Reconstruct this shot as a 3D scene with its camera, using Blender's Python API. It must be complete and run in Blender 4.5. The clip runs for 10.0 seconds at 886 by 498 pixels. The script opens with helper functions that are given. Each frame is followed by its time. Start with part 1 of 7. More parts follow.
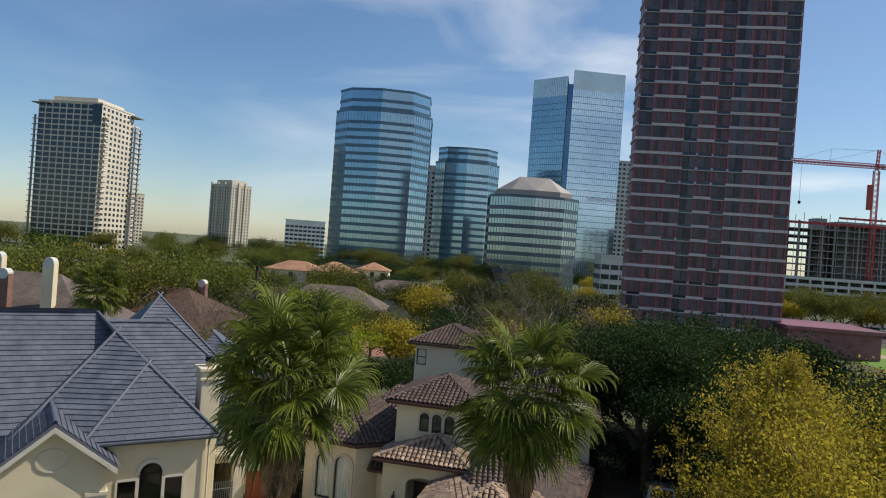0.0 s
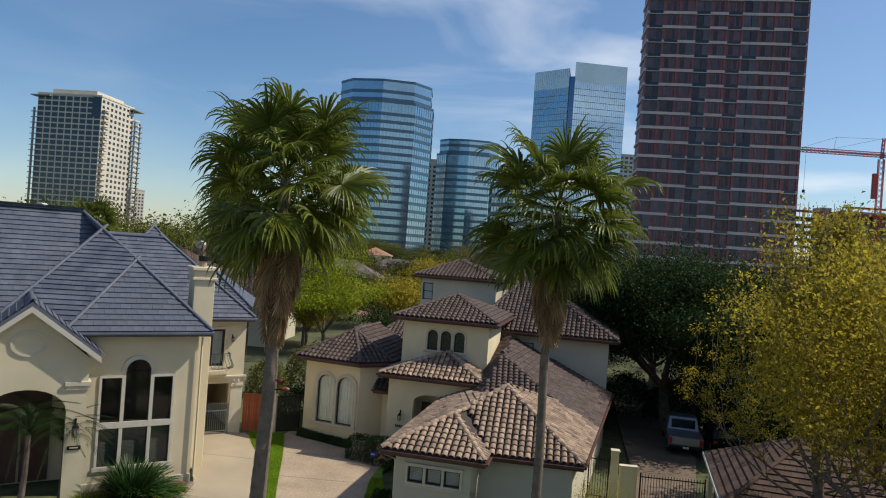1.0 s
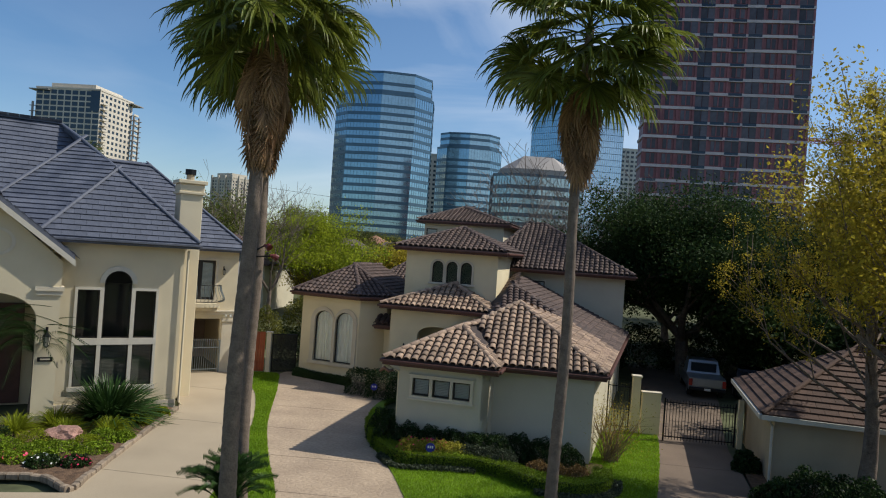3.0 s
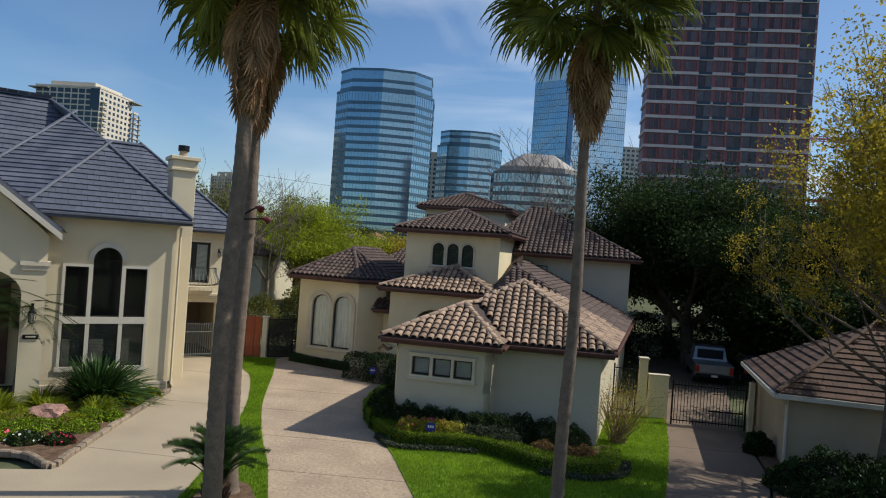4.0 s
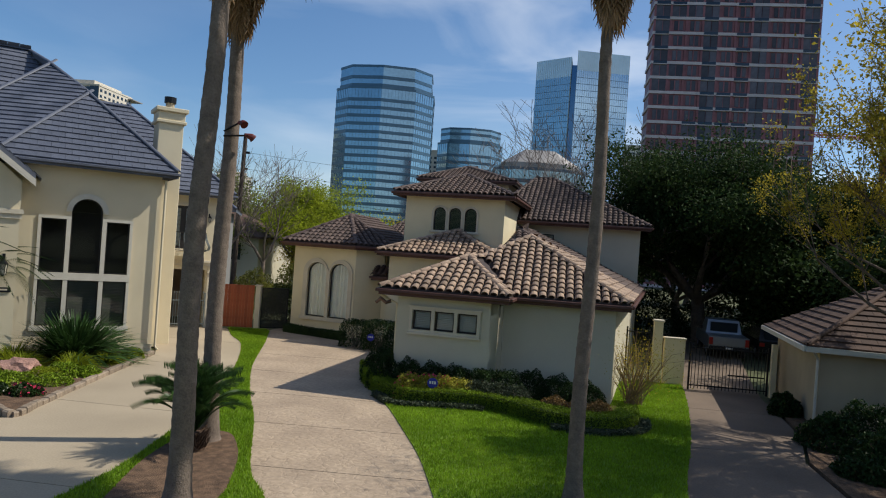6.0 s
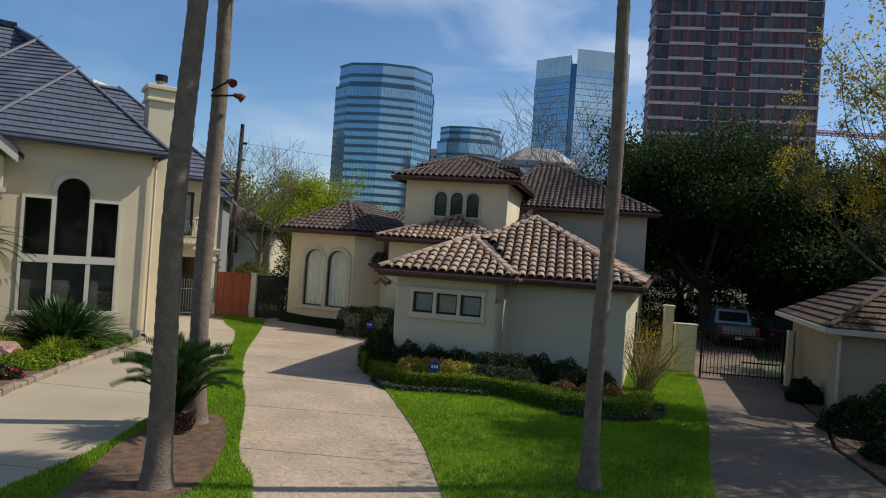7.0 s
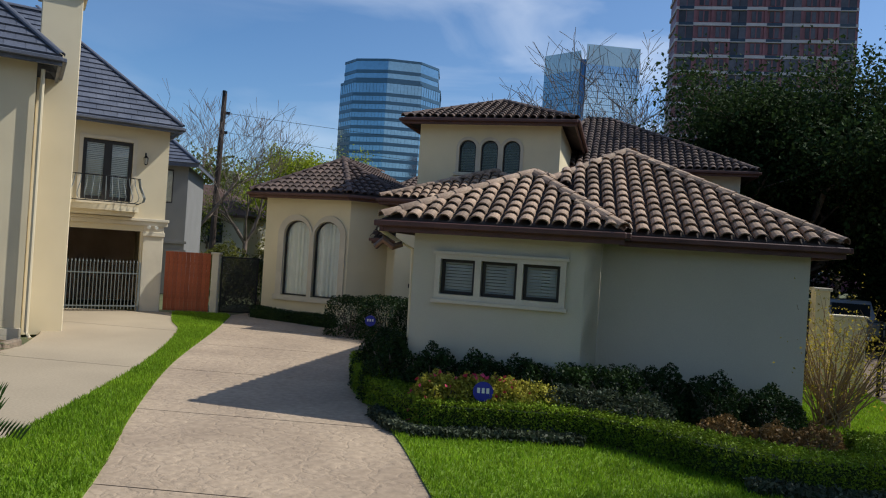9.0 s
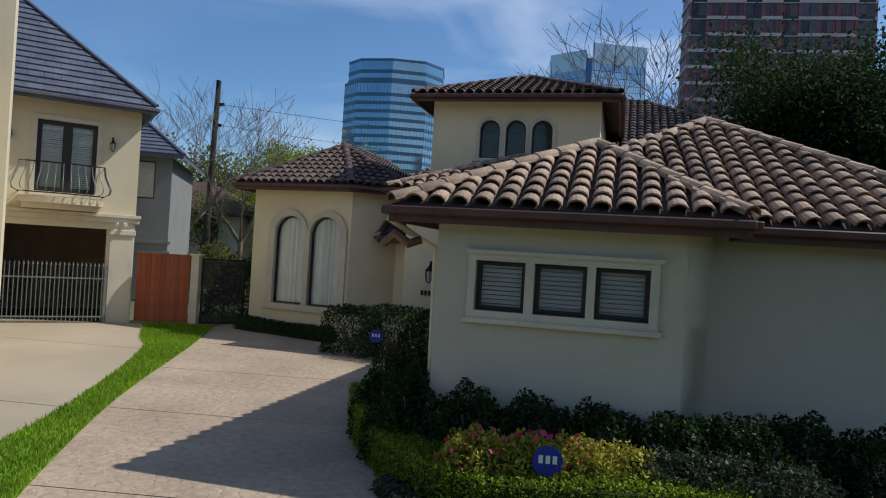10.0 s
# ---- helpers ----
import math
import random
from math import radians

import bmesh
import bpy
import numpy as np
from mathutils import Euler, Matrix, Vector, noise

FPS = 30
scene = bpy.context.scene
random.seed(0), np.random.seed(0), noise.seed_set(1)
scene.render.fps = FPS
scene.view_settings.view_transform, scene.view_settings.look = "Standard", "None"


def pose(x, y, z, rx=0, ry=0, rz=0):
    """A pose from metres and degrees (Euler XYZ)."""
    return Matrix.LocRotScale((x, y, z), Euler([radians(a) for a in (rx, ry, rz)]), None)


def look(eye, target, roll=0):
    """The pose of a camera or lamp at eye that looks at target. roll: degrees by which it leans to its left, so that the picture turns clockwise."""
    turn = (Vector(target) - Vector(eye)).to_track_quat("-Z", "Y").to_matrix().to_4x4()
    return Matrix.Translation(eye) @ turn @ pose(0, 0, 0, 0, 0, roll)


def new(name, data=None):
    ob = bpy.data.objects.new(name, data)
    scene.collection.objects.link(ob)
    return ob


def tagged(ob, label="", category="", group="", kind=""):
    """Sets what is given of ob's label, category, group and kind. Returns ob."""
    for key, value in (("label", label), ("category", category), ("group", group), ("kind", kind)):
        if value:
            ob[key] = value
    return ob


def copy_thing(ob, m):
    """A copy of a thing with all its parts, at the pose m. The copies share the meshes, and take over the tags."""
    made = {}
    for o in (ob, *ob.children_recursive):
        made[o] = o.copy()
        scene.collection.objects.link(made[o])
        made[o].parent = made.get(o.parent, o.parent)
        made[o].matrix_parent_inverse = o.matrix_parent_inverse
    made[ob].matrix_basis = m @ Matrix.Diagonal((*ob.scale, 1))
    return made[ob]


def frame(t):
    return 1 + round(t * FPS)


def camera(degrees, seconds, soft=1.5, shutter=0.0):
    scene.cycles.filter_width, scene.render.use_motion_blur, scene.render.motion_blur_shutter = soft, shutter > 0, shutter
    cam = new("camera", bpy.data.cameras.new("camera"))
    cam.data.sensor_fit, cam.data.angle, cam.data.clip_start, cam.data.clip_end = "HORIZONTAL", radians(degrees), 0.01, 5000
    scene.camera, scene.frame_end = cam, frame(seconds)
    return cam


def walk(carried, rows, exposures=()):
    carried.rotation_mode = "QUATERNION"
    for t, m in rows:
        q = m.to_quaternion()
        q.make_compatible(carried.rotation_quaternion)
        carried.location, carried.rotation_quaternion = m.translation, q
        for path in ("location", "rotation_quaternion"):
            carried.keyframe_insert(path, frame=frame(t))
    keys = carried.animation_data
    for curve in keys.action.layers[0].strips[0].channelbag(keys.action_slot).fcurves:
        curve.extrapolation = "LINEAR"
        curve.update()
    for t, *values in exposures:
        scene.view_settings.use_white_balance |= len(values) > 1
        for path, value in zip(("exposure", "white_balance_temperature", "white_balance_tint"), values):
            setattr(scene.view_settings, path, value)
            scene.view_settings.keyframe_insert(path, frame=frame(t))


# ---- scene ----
cam = camera(65.5, 10.0, soft=1.1)
PATH = [
    (0.0, 0.018, 0.095, 16.142, -0.004, 0.056, -4.19),
    (0.5, -0.007, 1.293, 13.436, 0.004, 0.110, -4.11),
    (1.0, -0.084, 2.517, 10.931, 0.045, 0.130, -4.08),
    (1.5, -0.143, 3.552, 9.054, 0.065, 0.151, -4.02),
    (2.0, -0.115, 3.984, 8.284, 0.051, 0.158, -4.01),
    (2.5, -0.102, 4.457, 7.634, 0.064, 0.157, -3.99),
    (4.0, -0.062, 5.878, 6.189, 0.072, 0.117, -4.03),
    (4.5, -0.036, 6.253, 5.732, 0.079, 0.132, -4.04),
    (5.0, -0.005, 6.649, 5.263, 0.085, 0.139, -4.03),
    (5.5, 0.000, 7.023, 4.818, 0.077, 0.140, -4.00),
    (6.0, -0.020, 7.537, 4.471, 0.080, 0.164, -4.01),
    (7.5, -0.144, 9.807, 3.464, 0.004, 0.150, -3.93),
    (8.0, -0.324, 11.967, 3.064, -0.010, 0.172, -3.85),
    (8.5, -0.511, 14.495, 2.836, -0.009, 0.208, -3.68),
    (9.0, -0.714, 17.047, 2.703, 0.590, 0.253, -3.65),
    (9.5, -0.929, 19.124, 2.674, 0.779, 0.309, -3.60),
    (10.0, -1.133, 20.561, 2.650, 0.987, 0.330, -3.46),
]
walk(cam, [(t, pose(x, y, z, 90 + pitch, roll, yaw)) for t, x, y, z, yaw, pitch, roll in PATH], exposures=[(0.0, -0.12, 6560, 10), (2.0, -0.14, 6300, 10), (6.0, -0.14, 6260, 10), (9.0, -0.14, 6000, 10), (10.0, -0.24, 5850, 10)])

# ---- world, sun ----
SUN_AZ, SUN_EL = 79.0, 48.6
world = bpy.data.worlds.new("sky_world")
scene.world = world
world.use_nodes = True
wn, wl = world.node_tree.nodes, world.node_tree.links
wn.clear()
w_out, w_bg = wn.new("ShaderNodeOutputWorld"), wn.new("ShaderNodeBackground")
w_sky = wn.new("ShaderNodeTexSky")
w_sky.sky_type, w_sky.sun_disc = "NISHITA", False
w_sky.sun_elevation, w_sky.sun_rotation = radians(SUN_EL), radians(SUN_AZ)
w_sky.air_density, w_sky.dust_density, w_sky.ozone_density = 1.0, 0.4, 3.4
w_co, w_map, w_noise = wn.new("ShaderNodeTexCoord"), wn.new("ShaderNodeMapping"), wn.new("ShaderNodeTexNoise")
w_map.inputs["Rotation"].default_value = (0.0, 0.35, 0.2)
w_map.inputs["Scale"].default_value = (1.3, 1.0, 5.0)
w_noise.inputs["Scale"].default_value, w_noise.inputs["Detail"].default_value = 1.7, 7.0
w_noise.inputs["Distortion"].default_value = 0.6
w_ramp = wn.new("ShaderNodeValToRGB")
w_ramp.color_ramp.elements[0].position, w_ramp.color_ramp.elements[0].color = 0.47, (0.03, 0.03, 0.03, 1)
w_ramp.color_ramp.elements[1].position, w_ramp.color_ramp.elements[1].color = 0.78, (0.5, 0.5, 0.5, 1)
w_mix = wn.new("ShaderNodeMixRGB")
w_mix.inputs[2].default_value = (9.0, 9.2, 9.4, 1)
wl.new(w_co.outputs["Generated"], w_map.inputs[0])
wl.new(w_map.outputs[0], w_noise.inputs["Vector"])
wl.new(w_noise.outputs["Fac"], w_ramp.inputs[0])
# thicker cirrus towards the east
w_sep, w_east, w_mul = wn.new("ShaderNodeSeparateXYZ"), wn.new("ShaderNodeMapRange"), wn.new("ShaderNodeMath")
w_east.inputs["From Min"].default_value, w_east.inputs["From Max"].default_value = -0.35, 0.4
w_east.inputs["To Min"].default_value, w_east.inputs["To Max"].default_value = 0.25, 2.3
w_mul.operation = "MULTIPLY"
wl.new(w_co.outputs["Generated"], w_sep.inputs[0])
wl.new(w_sep.outputs["X"], w_east.inputs["Value"])
wl.new(w_ramp.outputs[0], w_mul.inputs[0])
wl.new(w_east.outputs[0], w_mul.inputs[1])
wl.new(w_mul.outputs[0], w_mix.inputs[0])
wl.new(w_sky.outputs[0], w_mix.inputs[1])
w_hue = wn.new("ShaderNodeHueSaturation")
w_hue.inputs["Saturation"].default_value = 1.16
wl.new(w_mix.outputs[0], w_hue.inputs["Color"])
wl.new(w_hue.outputs[0], w_bg.inputs[0])
wl.new(w_bg.outputs[0], w_out.inputs[0])
w_bg.inputs[1].default_value = 0.122
sun_data = bpy.data.lights.new("sun", "SUN")
sun_data.energy, sun_data.angle, sun_data.color = 4.6, radians(0.53), (1.0, 0.93, 0.80)
sun = new("sun", sun_data)
S_DIR = Vector((math.sin(radians(SUN_AZ)) * math.cos(radians(SUN_EL)), math.cos(radians(SUN_AZ)) * math.cos(radians(SUN_EL)), math.sin(radians(SUN_EL))))
sun.matrix_world = look(S_DIR * 200, (0, 0, 0))

# ---- materials ----
def mat(name, color, rough=0.7, metal=0.0, var=0.15, scale=3.0, fine=40.0, bump=0.15, dist=0.01, spec=0.4, rnd=0.0, second=None, trans=0.0):
    """A procedural surface: base colour with stains at a large scale, grain at a small one, bump from both."""
    m = bpy.data.materials.new(name)
    m.use_nodes = True
    nt = m.node_tree
    b = nt.nodes["Principled BSDF"]
    b.inputs["Roughness"].default_value = rough
    b.inputs["Metallic"].default_value = metal
    b.inputs["Specular IOR Level"].default_value = spec
    b.inputs["Transmission Weight"].default_value = trans
    co = nt.nodes.new("ShaderNodeTexCoord")
    n1, n2 = nt.nodes.new("ShaderNodeTexNoise"), nt.nodes.new("ShaderNodeTexNoise")
    n1.inputs["Scale"].default_value, n1.inputs["Detail"].default_value = scale, 6.0
    n2.inputs["Scale"].default_value, n2.inputs["Detail"].default_value = fine, 4.0
    nt.links.new(co.outputs["Object"], n1.inputs["Vector"])
    nt.links.new(co.outputs["Object"], n2.inputs["Vector"])
    r = nt.nodes.new("ShaderNodeValToRGB")
    c = Vector(color[:3])
    lo, hi = c * (1 - var), c * (1 + var)
    if second:
        lo, hi = Vector(second[:3]), c
    r.color_ramp.elements[0].position, r.color_ramp.elements[0].color = 0.3, (*lo, 1)
    r.color_ramp.elements[1].position, r.color_ramp.elements[1].color = 0.7, (*hi, 1)
    nt.links.new(n1.outputs["Fac"], r.inputs[0])
    mx = nt.nodes.new("ShaderNodeMixRGB")
    mx.blend_type = "OVERLAY"
    mx.inputs[0].default_value = min(1.0, var * 2)
    nt.links.new(r.outputs[0], mx.inputs[1])
    nt.links.new(n2.outputs["Fac"], mx.inputs[2])
    last = mx.outputs[0]
    if rnd:
        oi, ge = nt.nodes.new("ShaderNodeObjectInfo"), nt.nodes.new("ShaderNodeNewGeometry")
        ad = nt.nodes.new("ShaderNodeMath")
        ad.operation = "ADD"
        nt.links.new(oi.outputs["Random"], ad.inputs[0])
        nt.links.new(ge.outputs["Random Per Island"], ad.inputs[1])
        fr = nt.nodes.new("ShaderNodeMath")
        fr.operation = "FRACT"
        nt.links.new(ad.outputs[0], fr.inputs[0])
        mr = nt.nodes.new("ShaderNodeMapRange")
        mr.inputs["To Min"].default_value, mr.inputs["To Max"].default_value = 1 - rnd, 1 + rnd
        nt.links.new(fr.outputs[0], mr.inputs["Value"])
        mu = nt.nodes.new("ShaderNodeVectorMath")
        mu.operation = "MULTIPLY"
        nt.links.new(last, mu.inputs[0])
        nt.links.new(mr.outputs[0], mu.inputs[1])
        last = mu.outputs[0]
    nt.links.new(last, b.inputs["Base Color"])
    if bump:
        bp = nt.nodes.new("ShaderNodeBump")
        bp.inputs["Strength"].default_value, bp.inputs["Distance"].default_value = bump, dist
        nt.links.new(n2.outputs["Fac"], bp.inputs["Height"])
        nt.links.new(bp.outputs[0], b.inputs["Normal"])
    return m


def leafy(name, color, dark, rough=0.5, thin=0.35):
    """Leaves: colour varies leaf by leaf, some light passes through."""
    m = mat(name, color, rough, var=0.2, scale=0.6, fine=8.0, bump=0.0, spec=0.12, rnd=0.38, second=dark)
    nt = m.node_tree
    b, out = nt.nodes["Principled BSDF"], nt.nodes["Material Output"]
    tr, ms = nt.nodes.new("ShaderNodeBsdfTranslucent"), nt.nodes.new("ShaderNodeMixShader")
    src = b.inputs["Base Color"].links[0].from_socket
    nt.links.new(src, tr.inputs[0])
    ms.inputs[0].default_value = thin
    nt.links.new(b.outputs[0], ms.inputs[1])
    nt.links.new(tr.outputs[0], ms.inputs[2])
    nt.links.new(ms.outputs[0], out.inputs[0])
    return m


def glassy(name, tint, rough=0.03):
    """Window glass: mostly mirror at a grazing view, clear head on."""
    m = bpy.data.materials.new(name)
    m.use_nodes = True
    nt = m.node_tree
    nt.nodes.clear()
    out, gl, tr, ms, fr = (nt.nodes.new("ShaderNode" + k) for k in ("OutputMaterial", "BsdfGlossy", "BsdfTransparent", "MixShader", "Fresnel"))
    gl.inputs["Roughness"].default_value = rough
    tr.inputs[0].default_value = (*tint, 1)
    fr.inputs[0].default_value = 1.5
    nt.links.new(fr.outputs[0], ms.inputs[0])
    nt.links.new(tr.outputs[0], ms.inputs[1])
    nt.links.new(gl.outputs[0], ms.inputs[2])
    nt.links.new(ms.outputs[0], out.inputs[0])
    return m


# cream lifted for bounce light on the bay, pale lowered for shaded walls
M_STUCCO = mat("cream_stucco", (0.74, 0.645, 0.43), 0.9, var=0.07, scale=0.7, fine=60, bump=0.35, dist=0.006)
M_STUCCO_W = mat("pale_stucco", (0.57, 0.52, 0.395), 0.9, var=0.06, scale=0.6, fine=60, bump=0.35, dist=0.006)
M_STUCCO_L = mat("warm_stucco", (0.67, 0.58, 0.40), 0.9, var=0.07, scale=0.6, fine=60, bump=0.35, dist=0.006)
M_TRIM = mat("cast_stone_trim", (0.62, 0.55, 0.42), 0.8, var=0.08, scale=2.0, bump=0.2)
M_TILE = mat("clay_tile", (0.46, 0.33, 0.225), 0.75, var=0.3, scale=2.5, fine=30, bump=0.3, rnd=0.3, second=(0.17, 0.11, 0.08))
M_TILE_SHADE = mat("dark_clay_tile", (0.13, 0.086, 0.068), 0.75, var=0.3, scale=2.5, fine=30, bump=0.3, rnd=0.3, second=(0.075, 0.052, 0.045))
M_UNDER = mat("roof_underlay", (0.06, 0.045, 0.04), 0.9, var=0.2)
M_FASCIA = mat("brown_fascia", (0.10, 0.045, 0.035), 0.5, var=0.2)
M_SLATE = mat("slate_shingle", (0.14, 0.15, 0.185), 0.5, var=0.2, scale=1.2, fine=25, bump=0.3, rnd=0.10, second=(0.075, 0.085, 0.115))
# brown taken darker to carry the tree shade on the low house roof
M_SHINGLE = mat("brown_shingle", (0.09, 0.052, 0.037), 0.85, var=0.25, scale=1.5, fine=30, bump=0.3, rnd=0.2)
M_FRAME = mat("dark_window_frame", (0.025, 0.022, 0.02), 0.4, var=0.1)
M_WFRAME = mat("pale_window_frame", (0.60, 0.56, 0.47), 0.6, var=0.05)
M_GLASS = glassy("window_glass", (0.93, 0.96, 0.95))
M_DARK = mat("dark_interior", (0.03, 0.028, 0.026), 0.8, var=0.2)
M_BLIND = mat("white_blind", (0.75, 0.75, 0.7), 0.7, var=0.06, bump=0.05)
M_GBLIND = mat("grey_slat_blind", (0.52, 0.52, 0.49), 0.7, var=0.06, bump=0.05)
M_CURTAIN = mat("white_curtain", (0.88, 0.88, 0.83), 0.9, var=0.05, bump=0.05)
M_IRON = mat("black_iron", (0.018, 0.018, 0.02), 0.45, metal=0.6, var=0.2)
M_COPPER = mat("weathered_copper", (0.2, 0.12, 0.08), 0.45, metal=0.7, var=0.3)
M_CONC = mat("pale_concrete", (0.38, 0.31, 0.215), 0.85, var=0.12, scale=0.35, fine=25, bump=0.2)
M_ASPH = mat("asphalt", (0.055, 0.053, 0.052), 0.9, var=0.2, scale=0.3, fine=50, bump=0.3)
M_GRASS = mat("lawn_soil", (0.15, 0.24, 0.02), 0.9, var=0.25, scale=0.8, fine=60, bump=0.6, dist=0.03)
M_FIELD = mat("field", (0.09, 0.10, 0.045), 0.95, var=0.35, scale=0.03, fine=1.5, bump=0.3)
M_MULCH = mat("bark_mulch", (0.14, 0.085, 0.05), 0.95, var=0.4, scale=6, fine=50, bump=1.0, dist=0.03)
M_FENCE = mat("red_cedar_fence", (0.33, 0.085, 0.035), 0.75, var=0.2, scale=3, fine=20, bump=0.2, rnd=0.12)
M_STONE = mat("edging_stone", (0.25, 0.195, 0.14), 0.9, var=0.25, scale=5, fine=30, bump=0.5, rnd=0.2)
M_ROCK = mat("pink_rock", (0.33, 0.19, 0.15), 0.9, var=0.35, scale=4, fine=20, bump=0.7, dist=0.03)
M_BARK = mat("grey_bark", (0.17, 0.13, 0.10), 0.95, var=0.35, scale=4, fine=25, bump=0.9, dist=0.03)
M_PALMBARK = mat("palm_trunk", (0.175, 0.135, 0.105), 0.95, var=0.22, scale=6, fine=30, bump=0.8, dist=0.02)
M_DEAD = mat("dead_frond", (0.34, 0.21, 0.11), 0.9, var=0.3, scale=2, bump=0.2, rnd=0.3)
M_FROND = leafy("palm_frond", (0.21, 0.235, 0.035), (0.07, 0.10, 0.018), 0.4, 0.35)
M_FROND.node_tree.nodes["Principled BSDF"].inputs["Specular IOR Level"].default_value = 0.25
M_CYCAD = leafy("sago_frond", (0.05, 0.10, 0.025), (0.025, 0.055, 0.015), 0.35, 0.2)
M_OAK = leafy("oak_leaf", (0.046, 0.076, 0.02), (0.021, 0.041, 0.012), 0.75, 0.25)
M_SPRING = leafy("yellow_green_leaf", (0.49, 0.39, 0.045), (0.29, 0.24, 0.03), 0.6, 0.55)
M_LIME = leafy("lime_leaf", (0.36, 0.41, 0.03), (0.21, 0.26, 0.02), 0.55, 0.6)
M_FRESH = leafy("fresh_leaf", (0.20, 0.225, 0.04), (0.09, 0.12, 0.02), 0.6, 0.4)
M_OLIVE = leafy("olive_leaf", (0.19, 0.185, 0.035), (0.09, 0.10, 0.02), 0.6, 0.35)
M_HEDGE = leafy("boxwood_leaf", (0.27, 0.38, 0.028), (0.12, 0.18, 0.013), 0.45, 0.25)
M_SHRUB = leafy("dark_shrub_leaf", (0.04, 0.075, 0.02), (0.018, 0.036, 0.01), 0.45, 0.2)
M_BLADE = leafy("grass_blade", (0.28, 0.42, 0.025), (0.17, 0.29, 0.016), 0.5, 0.4)
M_REDLEAF = leafy("bronze_leaf", (0.34, 0.22, 0.085), (0.16, 0.095, 0.035), 0.5, 0.25)
M_YELLOWLEAF = leafy("variegated_leaf", (0.55, 0.46, 0.07), (0.26, 0.28, 0.04), 0.5, 0.25)
M_PINK = mat("pink_petal", (0.65, 0.05, 0.12), 0.6, var=0.2, bump=0)
M_WHITE = mat("white_petal", (0.75, 0.75, 0.7), 0.6, var=0.1, bump=0)
M_LIRIOPE = leafy("grey_green_leaf", (0.10, 0.12, 0.075), (0.045, 0.06, 0.035), 0.5, 0.2)


# ---- building helpers ----
def thing(name, label, category, m=None, group="", kind=""):
    ob = tagged(new(name), label, category, group, kind)
    ob.matrix_world = m if m else Matrix()
    return ob


def part(name, bm, material, parent, label="", smooth=False, kind=""):
    me = bpy.data.meshes.new(name)
    if isinstance(bm, tuple):
        me.from_pydata(bm[0], [], bm[1])
    else:
        bm.normal_update()
        bm.to_mesh(me)
        bm.free()
    for mt in material if isinstance(material, (list, tuple)) else (material,):
        me.materials.append(mt)
    if smooth:
        me.polygons.foreach_set("use_smooth", [True] * len(me.polygons))
    me.update()
    ob = new(name, me)
    ob.parent = parent
    if label:
        ob["label"] = label
    if kind:
        ob["kind"] = kind
    return ob


def solo(name, bm, material, label, category, m=None, kind="", group="", smooth=False):
    """A thing that is one mesh."""
    ob = part(name, bm, material, None, smooth=smooth)
    if m:
        ob.matrix_world = m
    return tagged(ob, label, category, group, kind)


def twin(ob, m, parent=None):
    """Another object on the same mesh."""
    o = new(ob.name.split(".")[0], ob.data)
    o.parent = parent if parent else ob.parent
    o.matrix_local = m
    return o


def box(bm, x0, x1, y0, y1, z0, z1, m=None, bevel=0.0):
    if not bevel:
        co = [Vector((x, y, z)) for z in (z0, z1) for y in (y0, y1) for x in (x0, x1)]
        vs = [bm.verts.new(m @ c if m else c) for c in co]
        for f in ((0, 2, 3, 1), (4, 5, 7, 6), (0, 1, 5, 4), (2, 6, 7, 3), (0, 4, 6, 2), (1, 3, 7, 5)):
            bm.faces.new([vs[i] for i in f])
        return bm
    r = bmesh.ops.create_cube(bm, size=1.0)
    vs = r["verts"]
    for v in vs:
        v.co = Vector(((x0 + x1) / 2 + v.co.x * (x1 - x0), (y0 + y1) / 2 + v.co.y * (y1 - y0), (z0 + z1) / 2 + v.co.z * (z1 - z0)))
    if bevel:
        es = list({e for v in vs for e in v.link_edges})
        vs = list({v for f in bmesh.ops.bevel(bm, geom=es, offset=bevel, segments=1, affect="EDGES")["faces"] for v in f.verts} | {v for v in vs if v.is_valid})
    if m:
        for v in vs:
            v.co = m @ v.co
    return bm


def boxes(*rows, bevel=0.0, m=None):
    bm = bmesh.new()
    for r in rows:
        box(bm, *r, m=m, bevel=bevel)
    return bm


def prism(bm, pts, z0, z1, m=None):
    """An upright prism over a counter-clockwise outline."""
    lo = [bm.verts.new((m @ Vector((*p, z0))) if m else (*p, z0)) for p in pts]
    hi = [bm.verts.new((m @ Vector((*p, z1))) if m else (*p, z1)) for p in pts]
    n = len(pts)
    bm.faces.new(hi)
    bm.faces.new(lo[::-1])
    for i in range(n):
        bm.faces.new((lo[i], lo[(i + 1) % n], hi[(i + 1) % n], hi[i]))
    return bm


def tube(bm, pts, radii, n=8, cap=True):
    """A tapered tube through points."""
    pts = [Vector(p) for p in pts]
    if not isinstance(radii, (list, tuple)):
        radii = [radii] * len(pts)
    rings = []
    for i, p in enumerate(pts):
        d = (pts[min(i + 1, len(pts) - 1)] - pts[max(i - 1, 0)]).normalized()
        a = d.orthogonal().normalized() if abs(d.z) < 0.95 else Vector((1, 0, 0))
        a = (a - d * a.dot(d)).normalized()
        b = d.cross(a)
        rings.append([bm.verts.new(p + (a * math.cos(2 * math.pi * k / n) + b * math.sin(2 * math.pi * k / n)) * radii[i]) for k in range(n)])
    for r0, r1 in zip(rings, rings[1:]):
        for k in range(n):
            bm.faces.new((r0[k], r0[(k + 1) % n], r1[(k + 1) % n], r1[k]))
    if cap:
        bm.faces.new(rings[0][::-1])
        bm.faces.new(rings[-1])
    return bm


